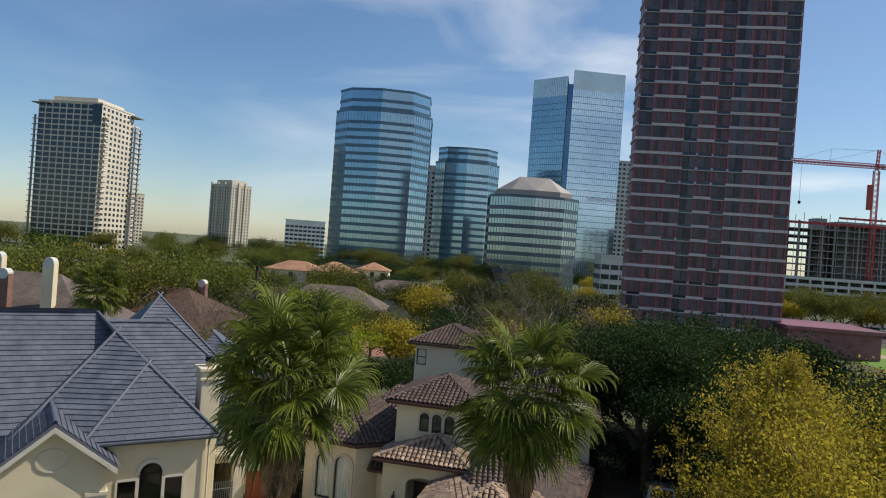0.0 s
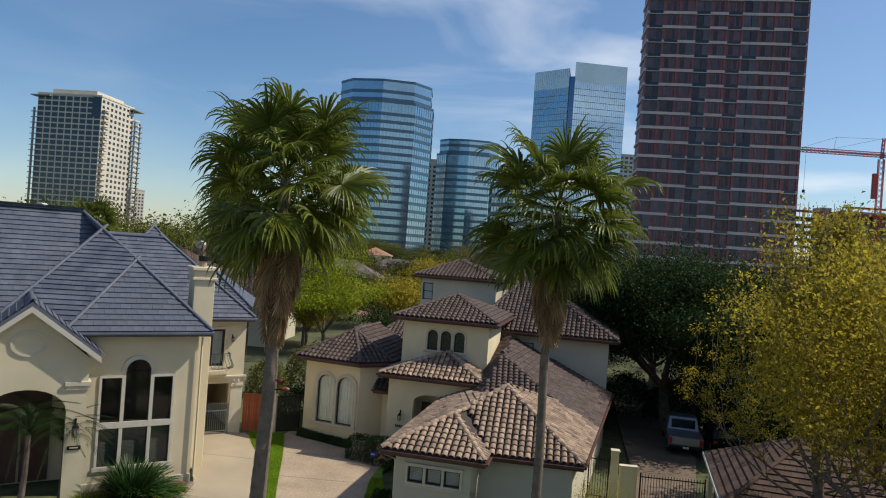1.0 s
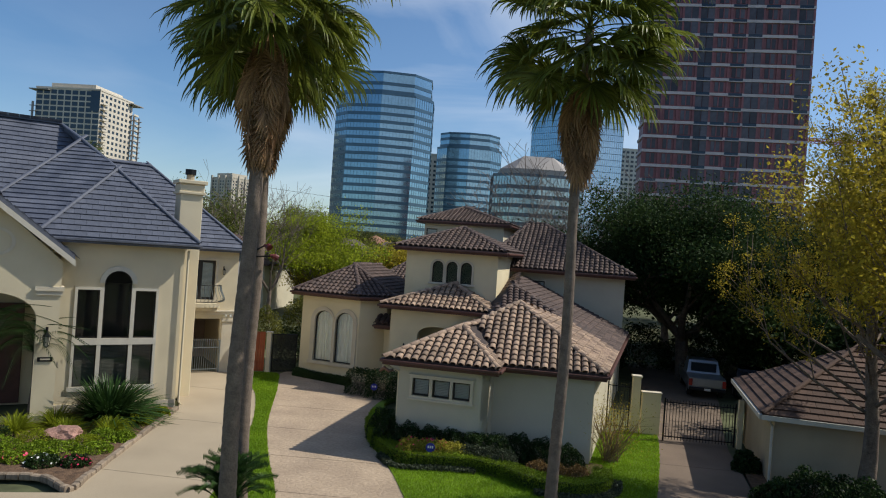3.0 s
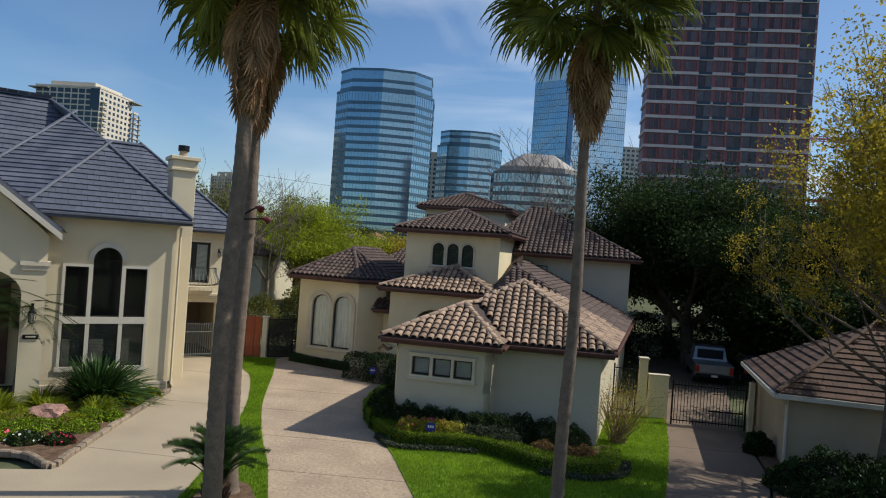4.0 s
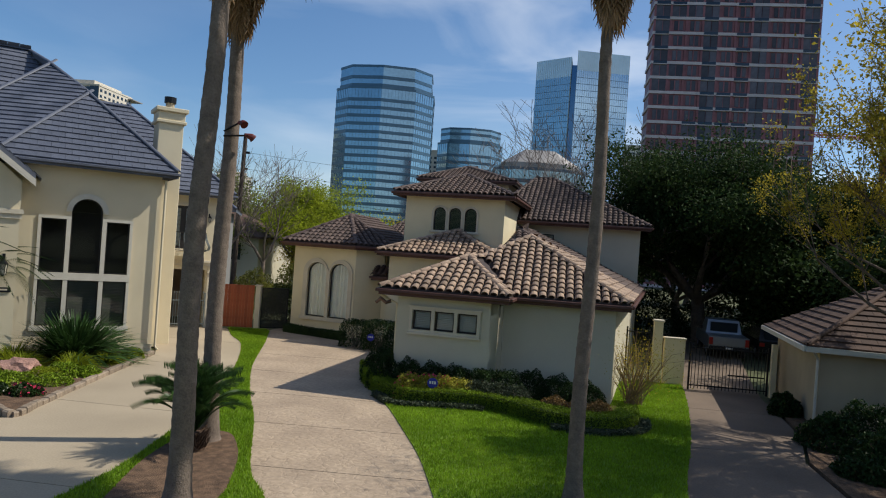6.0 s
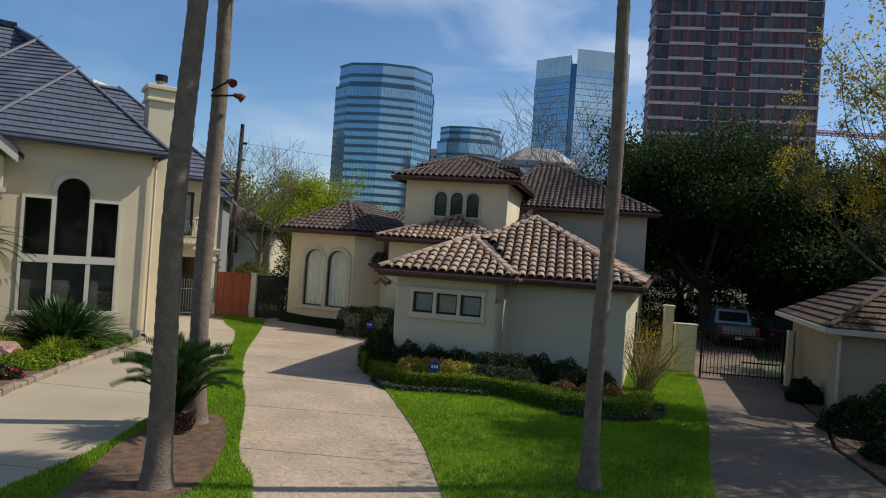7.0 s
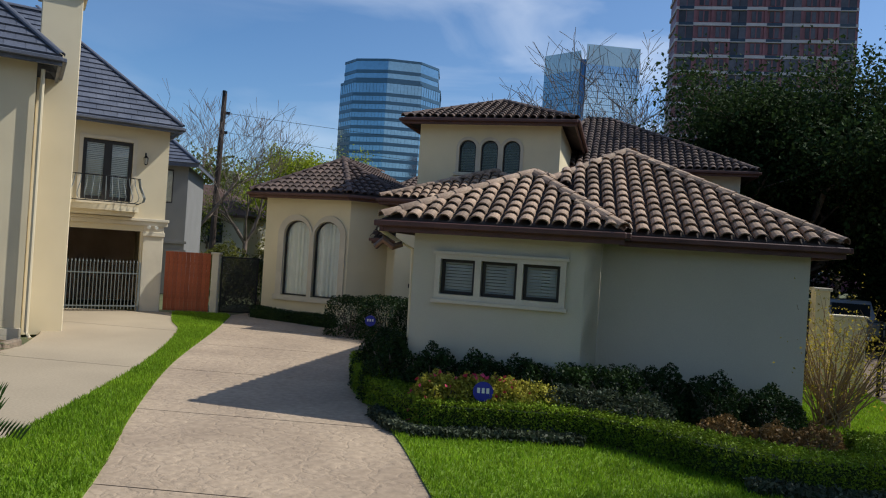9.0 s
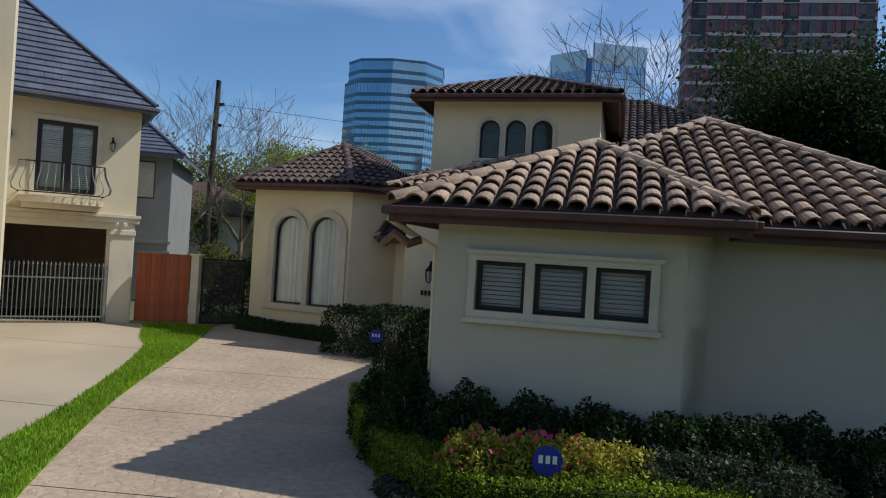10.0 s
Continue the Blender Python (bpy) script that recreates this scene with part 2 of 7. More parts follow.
def wall_frame(p0, p1, z=0.0):
    """x along the wall from p0 to p1, y into the wall, z up."""
    d = (Vector((*p1, 0)) - Vector((*p0, 0))).normalized()
    m = Matrix.Identity(4)
    m.col[0][:3], m.col[1][:3], m.col[2][:3] = d, Vector((0, 0, 1)).cross(d), (0, 0, 1)
    m.translation = (*p0, z)
    return m


def span(p0, p1):
    return math.hypot(p1[0] - p0[0], p1[1] - p0[1])


def wall(bm, m, length, z0, z1, holes=(), thick=0.25):
    """A wall with openings (a, b, lo, hi, arch) cut right through; arch is the rise of a round head."""
    e = thick + 0.002 if abs(m[1][0]) > 0.8 and length > 2 else 0.0
    xs = sorted({e, length - e, *[h[0] for h in holes], *[h[1] for h in holes]})
    zs = sorted({z0, z1, *[h[2] for h in holes], *[h[3] for h in holes]})
    for xa, xb in zip(xs, xs[1:]):
        for za, zb in zip(zs, zs[1:]):
            cx, cz = (xa + xb) / 2, (za + zb) / 2
            if not any(h[0] < cx < h[1] and h[2] < cz < h[3] for h in holes):
                box(bm, xa, xb, 0, thick, za, zb, m)
    for a, b, lo, hi, arch in holes:
        if not arch:
            continue
        n, r, cx = 12, (b - a) / 2, (a + b) / 2
        for i in range(n):
            t0, t1 = math.pi * i / n, math.pi * (i + 1) / n
            x0, x1 = cx - r * math.cos(t0), cx - r * math.cos(t1)
            za, zb = hi - arch + arch * math.sin(t0), hi - arch + arch * math.sin(t1)
            co = [(x0, 0, za), (x1, 0, zb), (x1, 0, hi), (x0, 0, hi)]
            lo4 = [bm.verts.new(m @ Vector(c)) for c in co]
            hi4 = [bm.verts.new(m @ Vector((c[0], thick, c[2]))) for c in co]
            bm.faces.new(lo4)
            bm.faces.new(hi4[::-1])
            for k in range(4):
                if (Vector(co[k]) - Vector(co[(k + 1) % 4])).length > 1e-4:
                    bm.faces.new((lo4[k], hi4[k], hi4[(k + 1) % 4], lo4[(k + 1) % 4]))
    if holes:
        bmesh.ops.remove_doubles(bm, verts=bm.verts, dist=0.0005)
    return bm


def arch_outline(a, b, lo, hi, arch, n=14):
    pts = [(a, lo), (b, lo)]
    if arch:
        r, cx = (b - a) / 2, (a + b) / 2
        pts += [(cx + r * math.cos(math.pi * i / n), hi - arch + arch * math.sin(math.pi * i / n)) for i in range(n + 1)]
    else:
        pts += [(b, hi), (a, hi)]
    return pts


def ring(bm, m, outer, inner, y0, y1):
    """A flat band between two outlines with the same number of points, from depth y0 to y1."""
    n = len(outer)
    v = [[bm.verts.new(m @ Vector((p[0], y, p[1]))) for p in o] for o in (outer, inner) for y in (y0, y1)]
    of, ob_, inf, inb = v
    for i in range(n):
        j = (i + 1) % n
        bm.faces.new((of[i], of[j], inf[j], inf[i]))
        bm.faces.new((ob_[j], ob_[i], inb[i], inb[j]))
        bm.faces.new((of[j], of[i], ob_[i], ob_[j]))
        bm.faces.new((inf[i], inf[j], inb[j], inb[i]))
    return bm


def sheet(bm, m, outline, y):
    bm.faces.new([bm.verts.new(m @ Vector((p[0], y, p[1]))) for p in outline])
    return bm


def window(parent, m, a, b, lo, hi, arch=0.0, frame_mat=None, fw=0.06, trim=0.0, bars=(), backing=None, sill=False, name="window"):
    """A window in an opening: frame, glass, what hangs behind it, and a raised surround."""
    fm = frame_mat or M_FRAME
    outer, inner = arch_outline(a + 0.004, b - 0.004, lo + 0.004, hi - 0.004, arch), arch_outline(a + fw, b - fw, lo + fw, hi - fw, max(0, arch - fw * 0.5) if arch else 0)
    w = part(name, ring(bmesh.new(), m, outer, inner, 0.06, 0.13), fm, parent)
    g = part("pane", sheet(bmesh.new(), m, inner, 0.10), M_GLASS, w)
    g.visible_shadow = False
    if bars:
        bm = bmesh.new()
        for x0, x1, z0, z1 in bars:
            box(bm, x0, x1, 0.05, 0.13, z0, z1, m)
        part("mullion", bm, fm, w)
    if backing:
        kind, mt = backing
        bm = bmesh.new()
        top = hi
        if kind == "blind":
            n = int((top - lo) / 0.055)
            for i in range(n):
                z = lo + 0.03 + i * 0.055
                box(bm, a + 0.03, b - 0.03, 0.125, 0.165, z, z + 0.046, m)
        else:
            n = max(8, int((b - a) / 0.04))
            prev = None
            for i in range(n + 1):
                x = a + (b - a) * i / n
                y = 0.16 + 0.03 * math.sin(i * 1.3) + 0.012 * math.sin(i * 3.1)
                cur = [bm.verts.new(m @ Vector((x, y, z))) for z in (lo, top)]
                if prev:
                    bm.faces.new((prev[0], cur[0], cur[1], prev[1]))
                prev = cur
        part("blind" if kind == "blind" else "curtain", bm, mt, w)
    if trim:
        o2, i2 = arch_outline(a - trim, b + trim, lo - trim * 0.4, hi + trim, arch + trim if arch else 0), arch_outline(a, b, lo, hi, arch)
        part("surround", ring(bmesh.new(), m, o2, i2, -0.05, 0.02), M_TRIM, w)
    if sill:
        part("sill", boxes((a - 0.12, b + 0.12, -0.12, 0.02, lo - 0.12, lo), m=m, bevel=0.015), M_TRIM, w)
    return w


def slab_roof(bm, faces, thick=0.12):
    """Roof planes as slabs with thickness downward."""
    for f in faces:
        hi = [bm.verts.new(p) for p in f]
        lo = [bm.verts.new((p[0], p[1], p[2] - thick)) for p in f]
        bm.faces.new(hi)
        bm.faces.new(lo[::-1])
        n = len(f)
        for i in range(n):
            bm.faces.new((lo[i], lo[(i + 1) % n], hi[(i + 1) % n], hi[i]))
    return bm


def inside(p, poly):
    c, n = False, len(poly)
    for i in range(n):
        (x0, y0), (x1, y1) = poly[i], poly[(i + 1) % n]
        if (y0 > p[1]) != (y1 > p[1]) and p[0] < (x1 - x0) * (p[1] - y0) / (y1 - y0) + x0:
            c = not c
    return c


def face_frame(f):
    """A frame on a roof plane: x along its eave (the first edge), y up the slope, z out of it."""
    a, b = Vector(f[0]), Vector(f[1])
    nrm = Vector((0, 0, 0))
    for i in range(1, len(f) - 1):
        nrm += (Vector(f[i]) - a).cross(Vector(f[i + 1]) - a)
    nrm.normalize()
    if nrm.z < 0:
        nrm.negate()
    x = (b - a).normalized()
    y = nrm.cross(x)
    m = Matrix.Identity(4)
    m.col[0][:3], m.col[1][:3], m.col[2][:3] = x, y, nrm
    m.translation = a
    inv = m.inverted()
    return m, [tuple((inv @ Vector(p))[:2]) for p in f]


def tile_spots(f, pitch, course, start=0.0, shift=0.0):
    """Where pieces sit on a roof plane: matrices on a grid that lie inside it."""
    m, poly = face_frame(f)
    xs, ys = [p[0] for p in poly], [p[1] for p in poly]
    spots = []
    row = 0
    y = min(ys) + start
    while y < max(ys):
        x = min(xs) + (row % 2) * shift
        while x < max(xs) + pitch:
            if inside((x, y + course * 0.35), poly):
                spots.append(m @ Matrix.Translation((x, y, 0)))
            x += pitch
        y += course
        row += 1
    return spots


def barrel(width=0.24, length=0.37, rise=0.095):
    """One barrel roof tile lying up the slope, its thick front lip showing."""
    vs, fs, n = [], [], 6
    for y, w, h, z in ((0.0, 1.0, 1.0, 0.045), (length, 0.86, 0.86, 0.0)):
        for i in range(n + 1):
            t = math.pi * i / n
            vs.append((-math.cos(t) * width / 2 * w, y, z + math.sin(t) * rise * h))
    for i in range(n):
        fs.append((i, i + 1, n + 2 + i, n + 1 + i))
    k = len(vs)
    for i in range(n + 1):
        t = math.pi * i / n
        vs.append((-math.cos(t) * (width / 2 - 0.022), 0.0, 0.045 + math.sin(t) * (rise - 0.022)))
    for i in range(n):
        fs.append((i + 1, i, k + i, k + i + 1))
    return vs, fs


def scatter(shape, spots):
    """Copies of a small shape joined into one list of points and faces."""
    vs, fs = [], []
    for m in spots:
        k = len(vs)
        vs += [tuple(m @ Vector(v)) for v in shape[0]]
        fs += [tuple(i + k for i in f) for f in shape[1]]
    return vs, fs


def cap_shape(width=0.13, step=0.38):
    """One half round ridge tile along y, its thick lip in front."""
    vs, fs = [], []
    for y, w in ((0.0, width), (step + 0.05, width * 0.84), (0.0, width - 0.025)):
        vs += [(-math.cos(math.pi * k / 6) * w, y, math.sin(math.pi * k / 6) * w * 0.85 + 0.035) for k in range(7)]
    for k in range(6):
        fs += [(k, k + 1, k + 8, k + 7), (k + 1, k, k + 14, k + 15)]
    return vs, fs


def cap_row(parent, pairs, mt, width=0.13, step=0.38):
    """Ridge tiles laid up each hip and along each ridge, every one a part; step 0 makes one moulding a line."""
    first = None
    for a, b in pairs:
        a, b = Vector(a), Vector(b)
        d = b - a
        n = max(1, int(d.length / step)) if step else 1
        length = d.length / n
        d.normalize()
        side = d.cross(Vector((0, 0, 1))).normalized()
        m = Matrix.Identity(4)
        m.col[0][:3], m.col[1][:3], m.col[2][:3] = side, d, side.cross(d)
        for i in range(n):
            mm_ = m.copy()
            mm_.translation = a + d * length * i
            mm_ = mm_ @ Matrix.Diagonal((1, length / (step or 1.0), 1, 1)) @ pose(0, 0, 0, 0, random.uniform(-2, 2) if step else 0, random.uniform(-1.5, 1.5) if step else 0)
            if first is None:
                first = part("ridge_cap", cap_shape(width, step or 1.0), mt, parent)
                first.matrix_local = mm_
            else:
                twin(first, mm_, parent)


# ---- ground ----
def clip(poly, a, b, c):
    """The part of an outline where a*x + b*y >= c."""
    out = []
    for p, q in zip(poly, poly[1:] + poly[:1]):
        dp, dq = a * p[0] + b * p[1] - c, a * q[0] + b * q[1] - c
        if dp >= 0:
            out.append(p)
        if dp * dq < 0:
            k = dp / (dp - dq)
            out.append((p[0] + (q[0] - p[0]) * k, p[1] + (q[1] - p[1]) * k))
    return out


def curve_pts(pts, n=5):
    """A smooth line through points."""
    out = []
    for i in range(len(pts) - 1):
        p0, p1, p2, p3 = (Vector(pts[max(0, min(len(pts) - 1, i + k))]) for k in (-1, 0, 1, 2))
        for k in range(n):
            t = k / n
            v = 0.5 * (2 * p1 + (p2 - p0) * t + (2 * p0 - 5 * p1 + 4 * p2 - p3) * t * t + (3 * p1 - p0 - 3 * p2 + p3) * t ** 3)
            out.append(tuple(v))
    return out + [tuple(pts[-1])]


def stamped(name):
    """Stamped concrete: stone-shaped cells with rough relief."""
    m = mat(name, (0.45, 0.345, 0.24), 0.8, var=0.2, scale=0.7, fine=9, bump=0.35, dist=0.02, second=(0.33, 0.25, 0.175))
    nt = m.node_tree
    b = nt.nodes["Principled BSDF"]
    co = nt.nodes.new("ShaderNodeTexCoord")
    vo, nz, mp = nt.nodes.new("ShaderNodeTexVoronoi"), nt.nodes.new("ShaderNodeTexNoise"), nt.nodes.new("ShaderNodeVectorMath")
    vo.feature = "DISTANCE_TO_EDGE"
    vo.inputs["Scale"].default_value = 2.4
    nz.inputs["Scale"].default_value, nz.inputs["Detail"].default_value = 3.0, 5.0
    mp.operation = "ADD"
    nt.links.new(co.outputs["Object"], nz.inputs["Vector"])
    sc = nt.nodes.new("ShaderNodeVectorMath")
    sc.operation = "SCALE"
    sc.inputs["Scale"].default_value = 0.8
    nt.links.new(nz.outputs["Color"], sc.inputs[0])
    nt.links.new(co.outputs["Object"], mp.inputs[0])
    nt.links.new(sc.outputs[0], mp.inputs[1])
    nt.links.new(mp.outputs[0], vo.inputs["Vector"])
    rp = nt.nodes.new("ShaderNodeMapRange")
    rp.inputs["From Max"].default_value = 0.13
    nt.links.new(vo.outputs["Distance"], rp.inputs["Value"])
    bp = nt.nodes.new("ShaderNodeBump")
    bp.inputs["Strength"].default_value, bp.inputs["Distance"].default_value = 0.55, 0.014
    old = b.inputs["Normal"].links[0].from_socket
    nt.links.new(rp.outputs[0], bp.inputs["Height"])
    nt.links.new(old, bp.inputs["Normal"])
    nt.links.new(bp.outputs[0], b.inputs["Normal"])
    return m


M_STAMP = stamped("stamped_concrete")
gm = bmesh.new()
bmesh.ops.create_grid(gm, x_segments=40, y_segments=40, size=3500)
for v in gm.verts:
    v.co.z = -0.15
solo("ground", gm, M_FIELD, "dry grass and earth spreading to the horizon", "ground", kind="structure")


def flat(name, pts, z, material, label, category, kind="structure", thick=0.12):
    return solo(name, prism(bmesh.new(), pts, z - thick, z), material, label, category, kind=kind)


def slabs(name, poly, cuts, material, label, z=0.0, gap=0.012):
    """A drive of concrete slabs cut by joints across it; cuts are (a, b, c) lines in order."""
    ob = tagged(new(name), label, "driveway", kind="structure")
    part("joint_bed", prism(bmesh.new(), poly, z - 0.14, z - 0.03), M_MULCH, ob)
    lines = [(0, 1, -99)] + cuts + [(0, 1, 99)]
    for (a0, b0, c0), (a1, b1, c1) in zip(lines, lines[1:]):
        p = clip(clip(poly, a0, b0, c0 + gap), -a1, -b1, -c1 + gap)
        if len(p) > 2:
            part("slab", prism(bmesh.new(), p, z - 0.1, z), material, ob)
    return ob


drive_left = curve_pts([(-1.2, 8), (-1.9, 14), (-2.67, 18.9), (-3.44, 20.8), (-4.4, 24.5), (-5.35, 27.5), (-6.42, 31.6), (-7.43, 37.2), (-8.3, 41.4)])
drive_right = curve_pts([(1.6, 8), (0.9, 14), (0.05, 20.4), (-0.25, 22.4), (-0.72, 24.5), (-1.28, 26.8), (-1.95, 28.8), (-2.6, 31.4), (-2.75, 34.5), (-2.3, 37.0), (-1.0, 38.0)])
drive_poly = drive_right + [(-1.0, 39.6), (-4.0, 41.5), (-8.0, 42.4)] + drive_left[::-1]
slabs("stamped_driveway", drive_poly, [(0.06, 1, c) for c in (11.2, 14.6, 17.8, 20.9, 24.1, 27.3, 30.6, 34.0, 37.6)], M_STAMP, "tan stamped-concrete driveway curving to the entry")
strip_left = curve_pts([(-7.2, 8), (-6.5, 16), (-5.85, 20.25), (-5.9, 23.4), (-6.15, 25.5), (-6.35, 27.3), (-6.95, 31.4), (-8.2, 36.3), (-9.3, 38.6), (-10.2, 40.9)])
strip_poly = drive_left[:-1] + [(-8.45, 41.35), (-10.2, 41.2)] + strip_left[::-1]
flat("grass_strip", strip_poly, 0.015, M_GRASS, "green grass strip between two driveways", "lawn")
left_poly = strip_left[:-1] + [(-10.4, 41.0), (-14.2, 40.2), (-10.95, 34.4), (-10.25, 32.6), (-9.75, 25.6), (-9.55, 23.2), (-13.0, 22.6), (-20, 20), (-20, 8)]
slabs("concrete_driveway", left_poly, [(0.12, 1, c) for c in (13.5, 18.6, 24.0, 30.0, 35.5)], M_CONC, "pale weathered concrete driveway of the slate house")
side_left = curve_pts([(1.2, 8), (3.2, 15), (5.2, 21.4), (6.5, 24.85), (7.8, 28.6), (9.0, 32.5), (9.4, 34.2)])
side_poly = [(6.5, 8), (7.9, 18), (9.0, 24.1), (10.2, 26.6), (11.0, 29.5), (11.6, 32.0), (12.4, 34.4), (15.2, 42), (19, 54), (13.5, 54), (10.5, 38)] + side_left[::-1]
# concrete colour lowered for the tree and house shade over this drive
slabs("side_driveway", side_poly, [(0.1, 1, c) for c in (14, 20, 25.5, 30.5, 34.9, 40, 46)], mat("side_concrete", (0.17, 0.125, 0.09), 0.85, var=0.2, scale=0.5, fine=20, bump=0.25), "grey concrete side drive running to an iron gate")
lawn_poly = side_left + [(8.7, 34.6), (6.2, 33), (5.7, 30), (5.2, 28.4), (2.0, 29.3), (1.7, 28.2), (-1.4, 28.9), (-2.3, 36)] + drive_right[:-3][::-1]
flat("lawn", lawn_poly, 0.02, M_GRASS, "bright green mown front lawn", "lawn")
mulch_poly = curve_pts([(-5.1, 17.2), (-4.0, 17.3), (-3.55, 19.0), (-3.7, 20.6), (-4.05, 22.0), (-4.6, 23.1), (-5.35, 22.9), (-5.55, 21.0), (-5.3, 18.8), (-5.1, 17.2)])[:-1]
flat("mulch_bed", mulch_poly, 0.05, M_MULCH, "brown bark mulch bed round the palms", "flower bed")
bed_poly = [(-9.62, 23.35), (-9.85, 25.6), (-10.35, 32.5), (-10.9, 32.75), (-14.3, 30.3), (-15.0, 28.4), (-18, 26.4), (-16, 23.0), (-12.0, 24.0), (-10.6, 24.1)]
flat("planting_bed", bed_poly, 0.06, M_MULCH, "mulched planting bed before the slate house", "flower bed")
flat("right_bed", [(9.1, 24.1), (10.3, 26.6), (11.1, 29.5), (11.6, 31.5), (12.2, 31.3), (11.3, 27.8), (20, 24.5), (20, 14), (8.2, 14), (8.0, 18)], 0.03, M_MULCH, "dark mulch bed beside the side drive", "flower bed")
flat("front_bed", [(-2.4, 31.2), (-1.7, 28.9), (-1.0, 27.4), (0.2, 27.25), (1.5, 27.2), (2.4, 26.6), (3.2, 25.8), (4.5, 25.4), (5.6, 26.5), (5.9, 28.9), (5.3, 29.1), (2.1, 29.8), (1.7, 28.6), (-1.3, 29.3), (-2.2, 33.5)], 0.05, M_MULCH, "mulched flower bed along the garage wall", "flower bed")

# stone edging of the left bed
edge = tagged(new("bed_edging"), "row of worn tan edging stones round the bed", "edging", kind="structure")
first = None
line = curve_pts([(-13.2, 23.4), (-12.0, 23.9), (-10.7, 24.0), (-9.62, 23.3), (-9.66, 24.2), (-9.78, 25.6), (-10.0, 28.5), (-10.3, 32.5)], 12)
for i in range(0, len(line) - 1, 3):
    p, q = line[i], line[min(i + 3, len(line) - 1)]
    L = span(p, q)
    if L < 0.1:
        continue
    m = Matrix.Translation((p[0], p[1], 0)) @ Matrix.Rotation(math.atan2(q[1] - p[1], q[0] - p[0]), 4, "Z") @ Matrix.Diagonal((L * 0.96, random.uniform(0.9, 1.15), random.uniform(0.85, 1.2), 1))
    if first is None:
        first = part("stone", boxes((0, 1, -0.09, 0.09, -0.05, 0.13), bevel=0.03), M_STONE, edge)
        first.matrix_local = m
    else:
        twin(first, m, edge)

# far lawns and courts
flat("park_lawn", [(82, 118), (150, 120), (170, 168), (95, 168), (84, 140)], -0.1, mat("park_grass", (0.13, 0.24, 0.03), 0.9, var=0.2, scale=0.05), "sunlit green park lawn", "lawn", thick=0.04)
flat("park_path", [(78, 143), (92, 146), (130, 150), (165, 152), (165, 157), (120, 156), (92, 152), (78, 149)], -0.08, M_CONC, "pale curving park path", "path", thick=0.04)
flat("car_park", [(70, 185), (180, 178), (190, 260), (80, 270)], -0.1, M_ASPH, "asphalt car park beyond the trees", "car park", thick=0.04)
flat("tennis_court", [(-9.5, 100), (-2.5, 106), (-6, 132), (-16, 124)], -0.1, mat("court_red", (0.33, 0.16, 0.13), 0.85), "reddish tennis court surface", "tennis court", thick=0.04)
flat("court_green", [(-8.6, 112), (-4.0, 115), (-6, 128), (-12, 123)], -0.07, mat("court_green", (0.07, 0.16, 0.12), 0.85), "green tennis court playing area", "tennis court", thick=0.03)

# ---- the tile-roofed house ----
HOUSE = pose(0, 30, 0, 0, 0, -13.5)
house = thing("house", "cream stucco villa with brown barrel-tile hip roofs behind a curved driveway", "house", HOUSE)
B_TILE = barrel()
EAVE_G = 3.22


def tiled(faces, parent, name="roof", label="", caps=(), pick=False, mt=None):
    """A tiled roof: slabs, barrel tiles on each plane, round caps on the hips."""
    # all but garage and entry roofs take the tile colour darkened for shade
    mt = mt or (M_TILE if "garage" in name or "entry" in name else M_TILE_SHADE)
    r = part(name, slab_roof(bmesh.new(), faces, 0.14), M_UNDER, parent, label)
    spots = [s for f in faces for s in tile_spots(f, 0.275, 0.305)]
    rest = spots
    if pick:
        near, rest = spots[:pick], spots[pick:]
        first = None
        for s in near:
            s = s @ pose(0, 0, 0, random.uniform(-1, 1), random.uniform(-1.5, 1.5), random.uniform(-1.5, 1.5))
            if first is None:
                first = part("roof_tile", B_TILE, mt, r, smooth=False)
                first.matrix_local = s
            else:
                twin(first, s, r)
    if rest:
        part("roof_tiles", scatter(B_TILE, rest), mt, r, kind="stuff")
    cap_row(r, caps, mt)
    return r


def eave_board(parent, pts, z, closed=False, mt=None):
    """Fascia and gutter along an eave."""
    pairs = list(zip(pts, pts[1:])) + ([(pts[-1], pts[0])] if closed else [])
    for p, q in pairs:
        m, L = wall_frame(p, q, z), span(p, q)
        part("fascia", boxes((-0.03, L + 0.03, -0.02, 0.05, -0.22, -0.02), m=m), mt or M_FASCIA, parent)
        part("gutter", boxes((-0.05, L + 0.05, -0.13, -0.025, -0.13, -0.03), m=m, bevel=0.015), mt or M_FASCIA, parent)


# garage wing
gA, gB, gB2, gC = (-1.62, -1.5, EAVE_G), (2.42, -1.5, EAVE_G), (2.42, -0.45, EAVE_G), (5.95, -0.2, EAVE_G)
gJ, gK, gP = (0.66, 0.8, 4.33), (0.95, 1.75, 4.33), (2.41, 3.42, 5.2)
gN, gE, gS, gT, gV = (4.46, 5.88, 4.23), (6.4, 6.0, EAVE_G), (1.2, 9.6, 5.72), (1.2, 15.04, 5.72), (0.9, 5.4, 4.15)
gR, gL = (7.05, 15.04, EAVE_G), (-1.62, 12.0, EAVE_G)
gw_holes = [(0.51, 1.12, 1.98, 2.59, 0), (1.23, 1.85, 1.98, 2.59, 0), (1.95, 2.57, 1.98, 2.59, 0)]
mg = wall_frame((-1.12, -1.12), (2.1, -1.12))
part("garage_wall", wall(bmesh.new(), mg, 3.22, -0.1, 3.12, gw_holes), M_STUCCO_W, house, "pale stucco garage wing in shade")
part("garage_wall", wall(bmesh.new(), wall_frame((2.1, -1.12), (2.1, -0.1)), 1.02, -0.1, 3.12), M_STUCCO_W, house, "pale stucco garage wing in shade")
